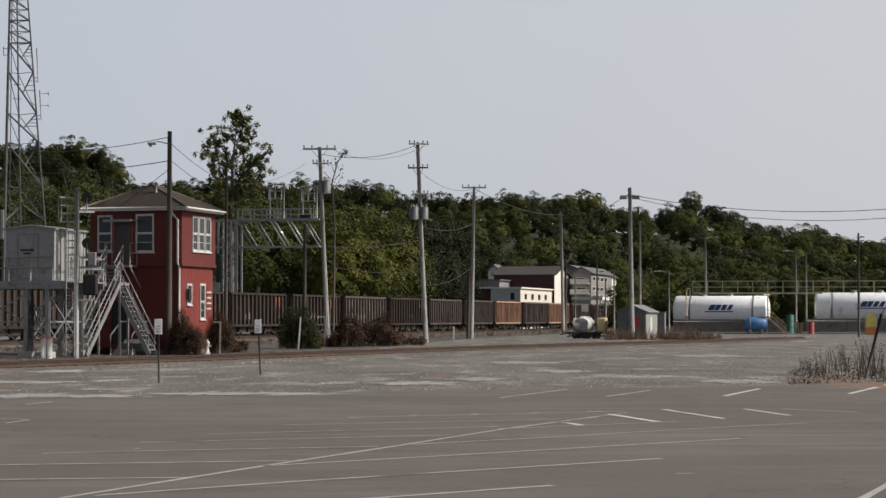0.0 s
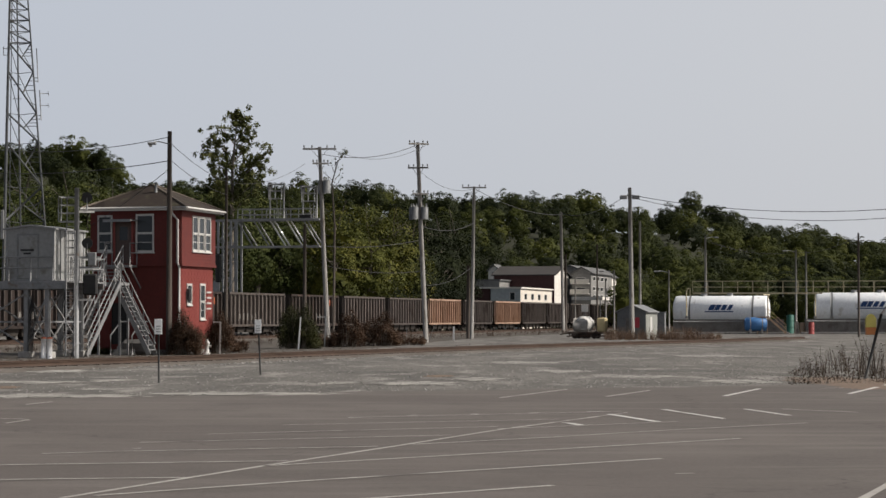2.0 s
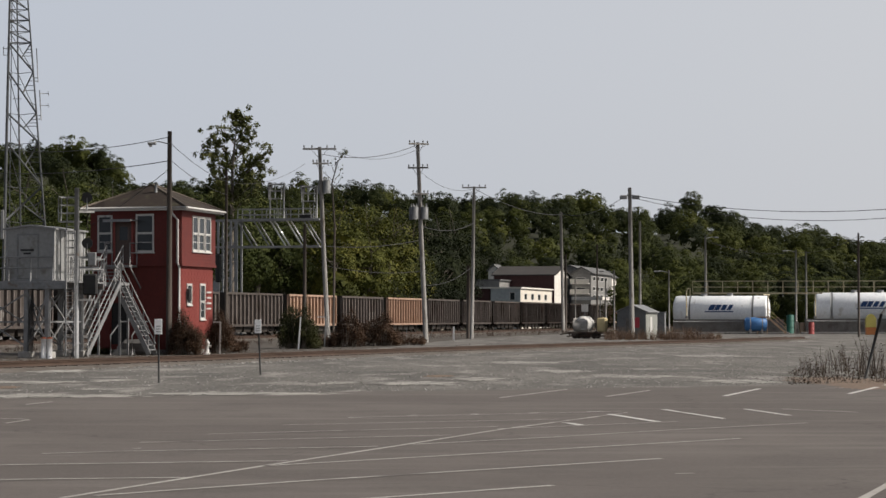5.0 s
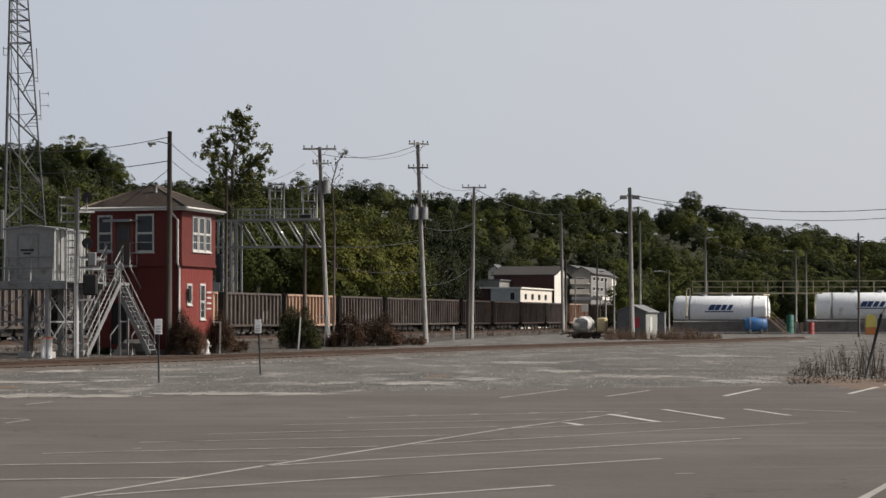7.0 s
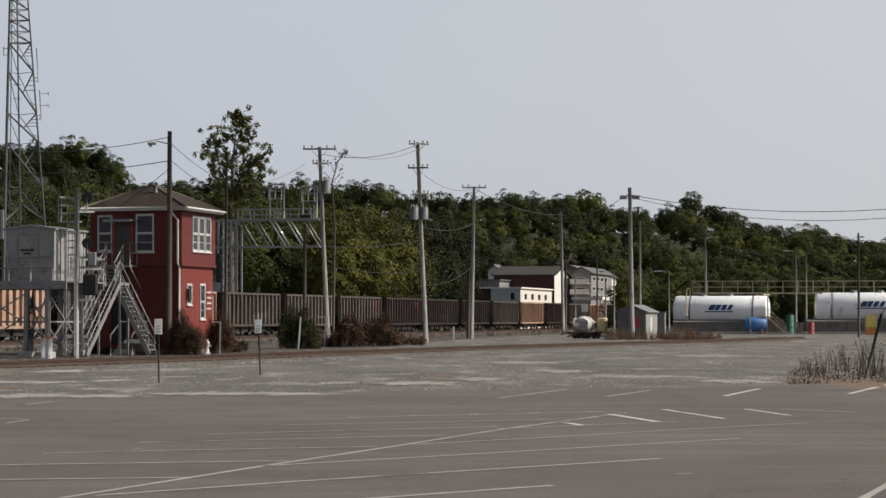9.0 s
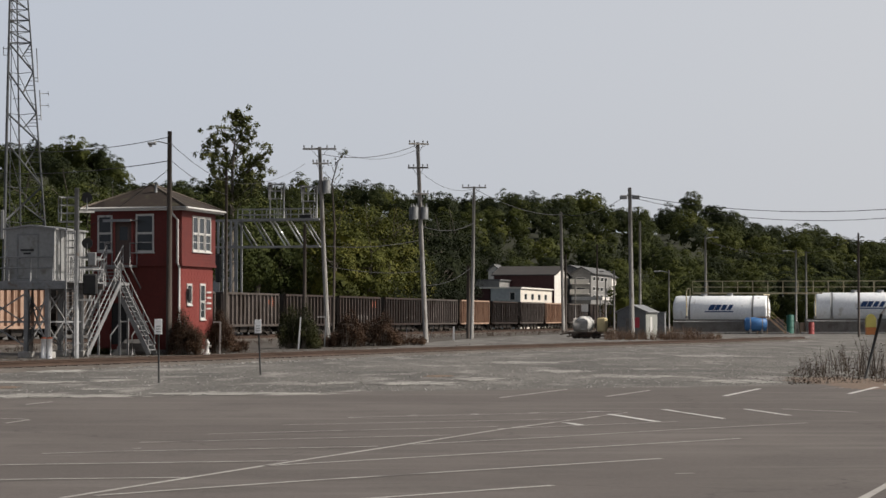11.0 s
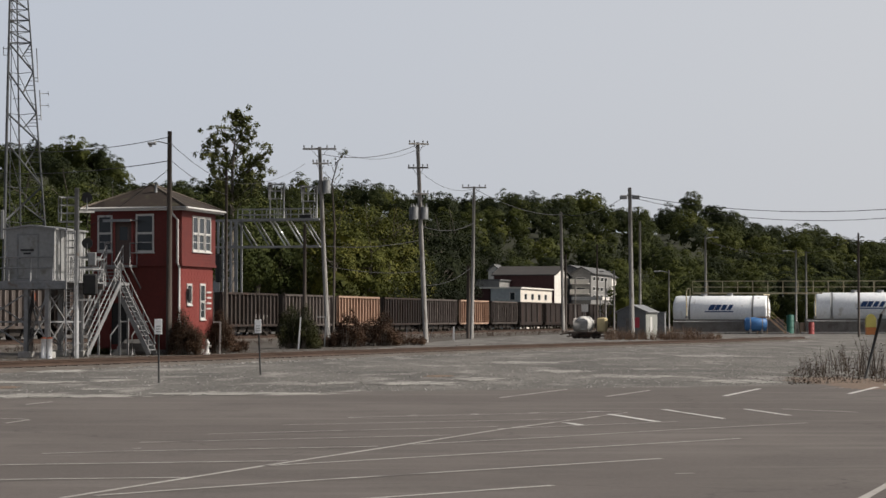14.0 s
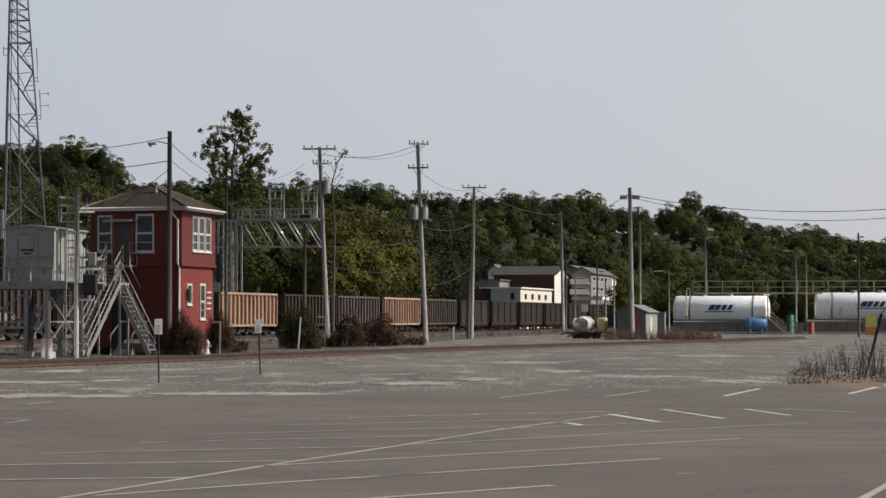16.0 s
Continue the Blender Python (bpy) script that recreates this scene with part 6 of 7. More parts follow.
M_TANSTAIR = mat("tan_stair_paint", (0.46, 0.31, 0.20), (0.58, 0.41, 0.28), 0.65, big=1, fine=6, stain=(0.32, 0.19, 0.10), stain_at=0.62, bump=0.05)


def catwalk():
    d = 258.0
    t = thing("catwalk", Matrix.Translation((east(1226, d), d, 0)) @ Matrix.Rotation(radians(-6), 4, "Z"), "long yellow steel catwalk over the fuel tanks", "catwalk")
    z, zr = up(519, d), up(498, d)
    length = 30.0
    part("deck", boxes((0, -0.5, z - 0.12, length, 0.5, z + 0.06)), M_YELLOW, t)
    for y in (-0.5, 0.5):
        for zz in (zr, (z + zr) / 2):
            part("rail", beams(((0, y, zz), (length, y, zz)), w=0.06, h=0.06), M_YELLOW, t)
        n = 17
        for i in range(n + 1):
            x = length * i / n
            part("post", beams(((x, y, z), (x, y, zr)), w=0.06, h=0.06), M_YELLOW, t)
    for x in (-0.3, 7.6, 8.0, 14.6, 22.0, 29.5):
        part("column", beams(((x, 0.0, 0), (x, 0.0, z + (0.6 if x < 0 else 0))), w=0.14, h=0.14), M_YELLOW, t)
    for x in (2.0, 10.5, 17.0):
        part("pipe", tubes(((x, 0, z), (x, -0.9, z), (x, -0.9, z - 0.4)), r=0.06), M_STEEL, t)
    s = thing("access_stair", Matrix.Translation((east(1359, 243.5), 243.5, 0)) @ Matrix.Rotation(radians(-8), 4, "Z"), "yellow steel access stair beside the tank", "stairs")
    for y in (-0.4, 0.4):
        part("stringer", beams(((0, y, 1.9), (2.0, y, 0.1)), w=0.06, h=0.2), M_TANSTAIR, s)
        for lift in (0.5, 0.95):
            part("handrail", beams(((0, y, 1.9 + lift), (2.0, y, 0.1 + lift)), w=0.05, h=0.05), M_TANSTAIR, s)
        for q in (0.0, 0.5, 1.0):
            part("baluster", beams(((2.0 * q, y, 1.9 - 1.8 * q), (2.0 * q, y, 2.85 - 1.8 * q)), w=0.05, h=0.05), M_TANSTAIR, s)
    for i in range(1, 9):
        part("tread", boxes((2.0 * i / 9 - 0.12, -0.37, 1.88 - 1.8 * i / 9, 2.0 * i / 9 + 0.12, 0.37, 1.92 - 1.8 * i / 9)), M_TANSTAIR, s)
    part("platform", boxes((-1.2, -0.4, 1.86, 0, 0.4, 1.95)), M_TANSTAIR, s)
    for x in (-1.15, -0.05):
        part("leg", beams(((x, -0.3, 0), (x, -0.3, 1.86)), w=0.08, h=0.08), M_TANSTAIR, s)


catwalk()


def drum(name, u0, u1, v0, v1, d, material, label, category, lying=False):
    a, b = at(u0, v1, d), at(u1, v0, d)
    r = (b.z - max(a.z, 0)) / 2 if lying else (b.x - a.x) / 2
    t = thing(name, Matrix.Translation(((a.x + b.x) / 2, d, 0)), label, category)
    if lying:
        z = (max(a.z, 0) + b.z) / 2
        w = (b.x - a.x) / 2
        part("shell", tube(bmesh.new(), ((-w - 0.12, 0, z), (-w, 0, z), (w, 0, z), (w + 0.12, 0, z)), [r * 0.75, r, r, r * 0.75], 24), material, t)
        for x in (-w * 0.6, w * 0.6):
            part("strap", tube(bmesh.new(), ((x - 0.04, 0, z), (x + 0.04, 0, z)), r + 0.02, 24), M_STEEL, t)
            part("cradle", boxes((x - 0.12, -r * 0.7, 0, x + 0.12, r * 0.7, max(0.1, z - r * 0.7))), M_CONC, t)
    else:
        part("shell", tube(bmesh.new(), ((0, 0, 0), (0, 0, b.z - 0.08), (0, 0, b.z)), [r, r, r * 0.7], 18), material, t)
        for q in (0.33, 0.66):
            part("hoop", tube(bmesh.new(), ((0, 0, b.z * q - 0.03), (0, 0, b.z * q + 0.03)), r + 0.02, 18), material, t)
    return t


drum("blue_tank", 1320, 1355, 562, 586, 243.5, M_BLUETANK, "small blue cylindrical tank on cradles before the wall", "tank", True)
drum("green_drum", 1392, 1405, 557, 586, 255, mat("green_drum_paint", (0.02, 0.09, 0.07), (0.03, 0.13, 0.10), 0.6), "dark green upright drum beside the tanks", "drum")
drum("beige_bin", 1406, 1414, 570, 586, 250, mat("beige_plastic", (0.30, 0.27, 0.23), (0.4, 0.37, 0.32), 0.7), "small beige bin beside the drum", "bin")
drum("tan_bin", 1415, 1426, 571, 587, 250, mat("tan_plastic", (0.34, 0.25, 0.18), (0.42, 0.32, 0.24), 0.7), "small tan bin beside the wall", "bin")
drum("red_drum", 1431, 1441, 570, 587, 244, mat("faded_red_drum", (0.22, 0.04, 0.04), (0.30, 0.06, 0.055), 0.6), "faded red drum in front of the wall", "drum")


def hose_reel():
    d = 236.0
    p = at(1541, 564, d)
    t = thing("hose_cabinet", Matrix.Translation((p.x, d, 0)), "rounded yellow cabinet with an orange base near the tank", "cabinet")
    h = up(556, d)
    bm = bmesh.new()
    prof = [(-0.55, 0.8), (-0.55, h - 0.5), (-0.3, h - 0.1), (0, h), (0.3, h - 0.1), (0.55, h - 0.5), (0.55, 0.8)]
    r = [[bm.verts.new((x, y, z)) for x, z in prof] for y in (-0.3, 0.3)]
    for j in range(len(prof)):
        k = (j + 1) % len(prof)
        bm.faces.new((r[0][j], r[0][k], r[1][k], r[1][j]))
    bm.faces.new(r[0][::-1])
    bm.faces.new(r[1])
    part("hood", bm, mat("pale_yellow_fibreglass", (0.50, 0.43, 0.10), (0.6, 0.52, 0.16), 0.6), t)
    part("base", boxes((-0.55, -0.3, 0, 0.55, 0.3, 0.797), bevel=0.03), mat("orange_base_paint", (0.45, 0.16, 0.05), (0.55, 0.22, 0.08), 0.6), t)
    part("edge", boxes((0.552, -0.32, 0, 0.62, 0.32, h - 0.5)), M_WHITE, t)


hose_reel()


def shed():
    d = 188.0
    c = at(1143, 564, d)
    t = thing("shed", Matrix.Translation((c.x, c.y, 0)) @ YARD_TURN, "small grey gabled metal shed with a red panel", "shed")
    w, ln, h, top = 2.5, 6.2, up(552, d), up(541, d)
    m_s = mat("grey_shed_siding", (0.105, 0.112, 0.118), (0.15, 0.157, 0.163), 0.7, big=0.8, stain=(0.11, 0.11, 0.11), stain_at=0.62)
    part("wall", boxes((-w, 0, 0, 0, 0.1, h)), m_s, t)
    part("wall", boxes((-0.1, 0.1, 0, 0, ln, h)), mat("pale_shed_siding", (0.20, 0.205, 0.19), (0.27, 0.275, 0.255), 0.7), t, "pale side wall")
    part("wall", boxes((-w, 0.1, 0, -w + 0.1, ln, h)), m_s, t)
    part("wall", boxes((-w + 0.1, ln - 0.1, 0, -0.1, ln, h)), m_s, t)
    for i in range(9):
        part("seam", boxes((-w + 0.14 + i * 0.27, -0.02, 0.02, -w + 0.17 + i * 0.27, 0, h)), m_s, t)
    bm = bmesh.new()
    tri = [[bm.verts.new(q) for q in ((-w, y, h), (0, y, h), (-w / 2, y, top))] for y in (0.01, 0.09)]
    bm.faces.new(tri[0])
    bm.faces.new(tri[1][::-1])
    part("gable", bm, m_s, t)
    bm = bmesh.new()
    prof = ((-w - 0.2, h - 0.06), (-w / 2, top + 0.03), (0.2, h - 0.06), (0.2, h), (-w / 2, top + 0.1), (-w - 0.2, h))
    r = [[bm.verts.new((x, y, z)) for x, z in prof] for y in (-0.2, ln + 0.2)]
    for j in range(6):
        bm.faces.new((r[0][j], r[0][(j + 1) % 6], r[1][(j + 1) % 6], r[1][j]))
    bm.faces.new(r[0][::-1])
    bm.faces.new(r[1])
    part("roof", bm, mat("grey_shed_roof", (0.15, 0.155, 0.16), (0.2, 0.205, 0.21), 0.7), t)
    part("panel", boxes((-0.95, -0.05, 0.95, -0.55, -0.022, 1.85)), mat("red_panel_paint", (0.30, 0.03, 0.05), (0.38, 0.05, 0.07), 0.6), t, "red panel on the wall")
    part("door", boxes((-1.75, -0.04, 0.02, -1.25, -0.022, 1.8)), M_CONCDARK, t)
    part("door", boxes((0, 2.2, 0.05, 0.03, 3.2, 1.9)), M_WHITE, t)
    b = thing("switch_cabinet", Matrix.Translation((east(1167, 196), 196, 0)) @ YARD_TURN, "grey metal cabinet beside the shed", "cabinet")
    part("body", boxes((-0.5, 0, 0, 0.5, 0.6, 2.3), bevel=0.04), M_STEEL, b)
    part("top", boxes((-0.55, -0.05, 2.3, 0.55, 0.65, 2.36)), M_STEEL, b)


shed()


def trailer():
    d = 190.0
    t = thing("work_trailer", Matrix.Translation((east(1045, d), d, 0)) @ YARD_TURN, "rusty flat work trailer carrying a tank and crate", "trailer")
    zf = up(588, d)
    part("frame", boxes((-1.9, -0.9, zf - 0.16, 1.9, 0.9, zf)), M_RAIL, t)
    part("deck_rail", beams(((-1.9, -0.9, zf - 0.35), (1.9, -0.9, zf - 0.35)), w=0.08, h=0.08), M_RAIL, t)
    for x in (-1.2, -0.4, 0.5):
        for y in (-0.85, 0.85):
            part("wheel", tube(bmesh.new(), ((x, y - 0.09, 0.28), (x, y + 0.09, 0.28)), 0.28, 16), M_UNDER, t)
        part("axle", tubes(((x, -0.85, 0.28), (x, 0.85, 0.28)), r=0.05), M_UNDER, t)
    for x in (-1.7, 0, 1.7):
        part("strut", beams(((x, -0.9, 0.12), (x, -0.9, zf - 0.1)), w=0.08, h=0.08), M_RAIL, t)
    for i, (x, z, w) in enumerate(((-1.5, 0.25, 0.8), (-0.2, 0.3, 1.1), (1.1, 0.22, 0.9), (0.4, 0.5, 0.7), (-1.0, 0.48, 0.9))):
        part("scrap_bar", beams(((x - w / 2, -1.0 - 0.05 * i, z - 0.08), (x + w / 2, -1.02 - 0.05 * i, z + 0.1)), w=0.07, h=0.1), M_RAIL if i % 2 else M_TIE, t)
    part("drawbar", beams(((-1.9, 0, 0.5), (-2.7, 0, 0.35)), w=0.1, h=0.1), M_RAIL, t)
    k = thing("water_tank", Matrix.Translation((east(1037, d), d, zf)) @ YARD_TURN, "white ribbed horizontal tank on the trailer", "tank")
    bm = tube(bmesh.new(), ((-0.1, -0.9, 0.7), (-0.1, -0.8, 0.7), (-0.1, 0.8, 0.7), (-0.1, 0.9, 0.7)), [0.5, 0.7, 0.7, 0.5], 22)
    part("shell", bm, M_WHITE, k)
    part("shell_end", tube(bmesh.new(), ((-0.95, -0.4, 0.62), (0.3, -0.4, 0.62)), 0.6, 22), M_CONC, k)
    for y in (-0.45, 0.0, 0.45):
        part("strap", tube(bmesh.new(), ((-0.1, y - 0.04, 0.7), (-0.1, y + 0.04, 0.7)), 0.715, 22), M_GALV, k)
    q = thing("cream_tote", Matrix.Translation((east(1066, d), d, zf)) @ YARD_TURN, "cream plastic tote on the trailer", "tote")
    part("body", boxes((-0.4, -0.5, 0, 0.4, 0.5, 1.25), bevel=0.12), mat("cream_plastic", (0.46, 0.38, 0.20), (0.55, 0.46, 0.27), 0.6), q)
    part("lid", tube(bmesh.new(), ((0, 0, 1.25), (0, 0, 1.32)), 0.15, 12), M_YELLOW, q)
    g = thing("yard_sign", Matrix.Translation((east(1035, 215), 215, 0)), "white square sign board on a thin post", "sign")
    part("post", tubes(((0, 0, 0), (0, 0, up(541, 215))), r=0.04), M_STEEL, g)
    part("board", boxes((-0.33, -0.06, up(552, 215), 0.33, -0.042, up(539, 215))), M_WHITE, g)


trailer()


# ---- buildings beyond the line ----
def building(name, u, d, width, length, z0, z1, wall_f, wall_s, label, front=(), side=(), roof=None, flat=True, rise=0.0, trim=None):
    """A block whose near corner stands at bearing u; front windows from the corner leftward, side windows along it; each (from, to, z0, z1)."""
    c = at(u, 564, d)
    t = thing(name, Matrix.Translation((c.x, c.y, 0)) @ YARD_TURN, label, "building", "buildings beyond the line")
    base = min(ground_z(c.x, c.y), ground_z(c.x - width, c.y)) - 0.5
    bm = bmesh.new()
    holed_wall(bm, -width, 0, base, z1, front, lambda a, o, z: (a, -o, z))
    part("wall", bm, wall_f, t)
    bm = bmesh.new()
    holed_wall(bm, 0.2, length, base, z1, side, lambda a, o, z: (o, a, z))
    part("wall", bm, wall_s, t)
    part("wall", boxes((-width, 0.2, base, -width + 0.2, length, z1)), wall_f, t)
    part("wall", boxes((-width + 0.2, length - 0.2, base, -0.2, length, z1)), wall_f, t)
    for a, b, p, q in front:
        w = part("window", boxes((a, 0.06, p, b, 0.1, q)), M_GLASS, t)
        part("frame", boxes((a, -0.03, p, a + 0.12, 0.05, q), (b - 0.12, -0.03, p, b, 0.05, q), (a + 0.12, -0.03, q - 0.12, b - 0.12, 0.05, q), (a + 0.12, -0.03, p, b - 0.12, 0.05, p + 0.12)), trim or M_WHITE, w)
    for a, b, p, q in side:
        w = part("window", boxes((-0.1, a, p, -0.06, b, q)), M_GLASS, t)
        part("frame", boxes((-0.05, a, p, 0.03, a + 0.12, q), (-0.05, b - 0.12, p, 0.03, b, q), (-0.05, a + 0.12, q - 0.12, 0.03, b - 0.12, q), (-0.05, a + 0.12, p, 0.03, b - 0.12, p + 0.12)), trim or M_WHITE, w)
    roof = roof or M_STEEL
    if flat:
        part("roof", boxes((-width - 0.3, -0.3, z1, 0.3, length + 0.3, z1 + 0.25)), roof, t)
    else:
        bm = bmesh.new()
        e = 0.4
        if rise > 0:            # gable to the front
            prof, ys = ((-width - e, z1 - 0.1), (-width / 2, z1 + rise), (e, z1 - 0.1), (e, z1 + 0.1), (-width / 2, z1 + rise + 0.2), (-width - e, z1 + 0.1)), (-e, length + e)
            r = [[bm.verts.new((x, y, z)) for x, z in prof] for y in ys]
        else:                   # ridge across the view
            prof, xs = ((-e, z1 - 0.1), (length / 2, z1 - rise), (length + e, z1 - 0.1), (length + e, z1 + 0.1), (length / 2, z1 - rise + 0.2), (-e, z1 + 0.1)), (e, -width - e)
            r = [[bm.verts.new((x, y, z)) for y, z in prof] for x in xs]
        for j in range(6):
            bm.faces.new((r[0][j], r[0][(j + 1) % 6], r[1][(j + 1) % 6], r[1][j]))
        bm.faces.new(r[0][::-1])
        bm.faces.new(r[1])
        part("roof", bm, roof, t)
        bm = bmesh.new()
        k = abs(rise) - 0.05
        if rise > 0:
            fs = [[(-width, y, z1), (0, y, z1), (-width / 2, y, z1 + k)] for y in (0.02, length - 0.02)]
        else:
            fs = [[(x, 0, z1), (x, length, z1), (x, length / 2, z1 + k)] for x in (-0.02, -width + 0.02)]
        for f in fs:
            bm.faces.new([bm.verts.new(q) for q in f])
        part("gable", bm, wall_f if rise > 0 else wall_s, t)
    return t


M_MAROON = mat("dark_maroon_brick", (0.055, 0.028, 0.028), (0.085, 0.042, 0.04), 0.9, big=0.3, fine=3)
M_STUCCO = mat("white_stucco", (0.60, 0.57, 0.52), (0.72, 0.69, 0.64), 0.9, big=0.4, fine=3)
# cream of a sunward wall, the sunlight put into the colour
M_CREAM = mat("lit_cream_stucco", (0.58, 0.53, 0.46), (0.68, 0.63, 0.56), 0.9, big=0.4, fine=3)
# the long low building's front, its shade put into the blue-grey
M_BLUEGREY = mat("shaded_blue_grey_siding", (0.33, 0.36, 0.37), (0.43, 0.46, 0.47), 0.8, big=0.4, fine=3)
M_GREYWALL = mat("grey_block_wall", (0.17, 0.165, 0.16), (0.25, 0.245, 0.235), 0.9, big=0.4, fine=3)
M_HALLROOF = mat("dark_tar_roof", (0.035, 0.032, 0.031), (0.062, 0.057, 0.054), 0.9, big=0.4, fine=3)
M_SLATE = mat("grey_slate_roof", (0.085, 0.085, 0.085), (0.14, 0.14, 0.14), 0.85, big=0.5, fine=3)


def z_at(v, d):
    return up(v, d)


D = 372
building("long_low_building", 921, D, 5.2, 26.0, 0, z_at(511, D), M_BLUEGREY, M_CREAM, "long low building with cream lit side and pale roof edge",
         front=[(-1.9, -0.9, z_at(532, D), z_at(517, D))], side=[(3 + i * 5.5, 5.2 + i * 5.5, z_at(531, D), z_at(519, D)) for i in range(4)], roof=M_STUCCO)
building("dark_annex", 867, 374, 4.0, 12, 0, z_at(511, 374), M_MAROON, M_MAROON, "dark maroon brick annex", roof=M_STUCCO)
D = 402
building("brick_hall", 981, D, 11.5, 13.5, 0, z_at(487, D), M_MAROON, M_STUCCO, "large dark brick hall with white side wall",
         side=[(8.5, 10.0, z_at(530, D), z_at(516, D))], roof=M_HALLROOF, flat=False, rise=-1.6)
building("grey_annex", 884, 396, 6.2, 9, 0, z_at(497, 396), M_GREYWALL, M_GREYWALL, "low grey flat-roofed annex", roof=M_SLATE)
D = 440
building("white_house", 884, D, 2.3, 5, 0, z_at(480, D), M_STUCCO, M_STUCCO, "small white gabled house on the hillside",
         front=[(-1.6, -0.7, z_at(486, D), z_at(481, D))], roof=M_SLATE, flat=False, rise=1.2)
D = 410
building("grey_apartments", 1046, D, 3.6, 22, 0, z_at(484, D), M_GREYWALL, M_GREYWALL, "grey three-storey apartment block with pale balconies",
         front=[(-2.9, -1.0, z_at(497, D), z_at(491, D)), (-2.9, -1.0, z_at(515, D), z_at(508, D))], side=[(2 + 4 * i, 4.5 + 4 * i, z_at(v, D), z_at(v - 8, D)) for i in range(4) for v in (497, 515, 529)], roof=M_SLATE, flat=False, rise=1.1)
building("grey_house", 1025, 418, 3.6, 12, 0, z_at(478, 418), M_GREYWALL, M_CREAM, "grey gabled house behind the hall", front=[(-2.5, -1.0, z_at(496, 418), z_at(488, 418))], roof=M_SLATE, flat=False, rise=0.8)
building("pale_house", 1075, 430, 3.2, 10, 0, z_at(490, 430), M_STUCCO, M_STUCCO, "pale house partly hidden by trees", front=[(-2.4, -1.0, z_at(503, 430), z_at(496, 430))], roof=M_SLATE, flat=False, rise=1.0)
for k, (u, v) in enumerate(((1044, 503), (1044, 521))):
    c = at(u, v, 409.2)
    b = thing("balcony", Matrix.Translation(c) @ YARD_TURN, "pale balcony on the apartment block", "balcony", "apartment balconies")
    part("floor", boxes((-3.6, -1.0, 0, 0, 0.25, 0.15)), M_STUCCO, b)
    part("rail", boxes((-3.6, -1.0, 0.15, 0, -0.94, 0.95)), M_STUCCO, b)
D = 345
cp = at(1064, 531, D)
can = thing("white_canopy", Matrix.Translation((cp.x, D, 0)) @ YARD_TURN, "low white canopy roof on posts beyond the train", "canopy")
part("roof", boxes((-4.8, 0, cp.z, 0.2, 6, cp.z + 0.5)), M_STUCCO, can)
for x in (-4.5, -0.2):
    part("post", beams(((x, 0.3, 0), (x, 0.3, cp.z)), w=0.15, h=0.15), M_STEEL, can)


# ---- small things before the tracks ----
def sign_post(u, v_foot, v_top, v_low, lean, label):
    p = foot(u, v_foot)
    d = p.y
    t = thing("sign_post", Matrix.Translation((p.x, d, 0)), label, "sign", "small signs at the lot's edge")
    h = up(v_top, d)
    part("post", tube(bmesh.new(), ((0, 0, 0), (lean, 0, h - 0.05)), 0.028, 8), M_BLACK, t)
    b = part("board", boxes((lean - 0.105, -0.045, up(v_low, d), lean + 0.105, -0.03, h), bevel=0.006), M_SIGN, t, "faded white sign board")
    for i, z in enumerate((0.3, 0.42, 0.54)):
        part("text_bar", boxes((lean - 0.06, -0.05, h - z * 0.62 - 0.02, lean + 0.06, -0.0455, h - z * 0.62)), M_GALV, b)


sign_post(281, 678, 565, 592, -0.015, "small white sign on a thin black post")
sign_post(461, 664, 566, 590, -0.08, "small white sign on a leaning black post")


def brush(name, u0, u1, v_top, d, depth, material, label, seed, n, leaf, category="bush"):
    """An uneven low shrub of many small leaves with stems."""
    rng = np.random.default_rng(seed)
    a, b = at(u0, 564, d), at(u1, 564, d)
    w, h = (b.x - a.x) / 2, up(v_top, d) * 1.18
    t = thing(name, Matrix.Translation(((a.x + b.x) / 2, d, 0)), label, category, "shrubs along the siding")
    out = []
    bm = bmesh.new()
    for i in range(n):
        x = rng.uniform(-1, 1)
        top = h * (1 - 0.6 * abs(x) ** 2.6) * (0.82 + 0.55 * noise.noise((x * w * 1.1, seed, 0.5))) * rng.uniform(0.6, 1.12)
        y = rng.uniform(-depth, depth)
        z = top * rng.uniform(0.12, 1.0) ** 0.7
        c = np.array([x * w * (0.95 if z > h * 0.3 else 0.85), y, z])
        q = rng.normal(0, 1, (64, 3))
        q /= np.linalg.norm(q, axis=1)[:, None]
        out.append(leaves(rng, c + q * rng.uniform(0.05, 0.34, (64, 1)) * max(0.7, h / 2.2), q + np.array([0, -0.2, 0.4]), leaf * 0.5, 0.3))
        if i % 3 == 0:
            tube(bm, ((x * w * 0.7, y * 0.6, 0), (x * w * 0.9, y * 0.9, z * 0.6), tuple(c + np.array([0, 0, 0.1]))), [0.02, 0.014, 0.006], 4)
    part("stem", bm, M_BARK, t)
    quad_object("foliage", np.concatenate(out), material, t)


brush("russet_bush", 298, 360, 548, 104.2, 0.6, M_BRUSH, "russet-brown scrub against the tower wall", 11, 260, 0.13)
brush("russet_bush", 360, 416, 560, 109.0, 0.7, M_BRUSH, "russet-brown scrub beside the tower corner", 12, 170, 0.13)
brush("green_bush", 494, 566, 549, 126, 1.1, M_BUSH, "dense dark green rounded bush by the siding", 13, 300, 0.16)
brush("russet_bush", 578, 645, 566, 133, 1.0, M_BRUSH, "russet-brown scrub along the siding", 14, 170, 0.15)
brush("russet_bush", 630, 712, 561, 138, 1.1, M_BRUSH, "wide russet-brown scrub along the siding", 15, 230, 0.15)
brush("russet_bush", 545, 640, 585, 136, 1.2, M_BRUSH, "low russet scrub trailing along the siding", 18, 150, 0.14)
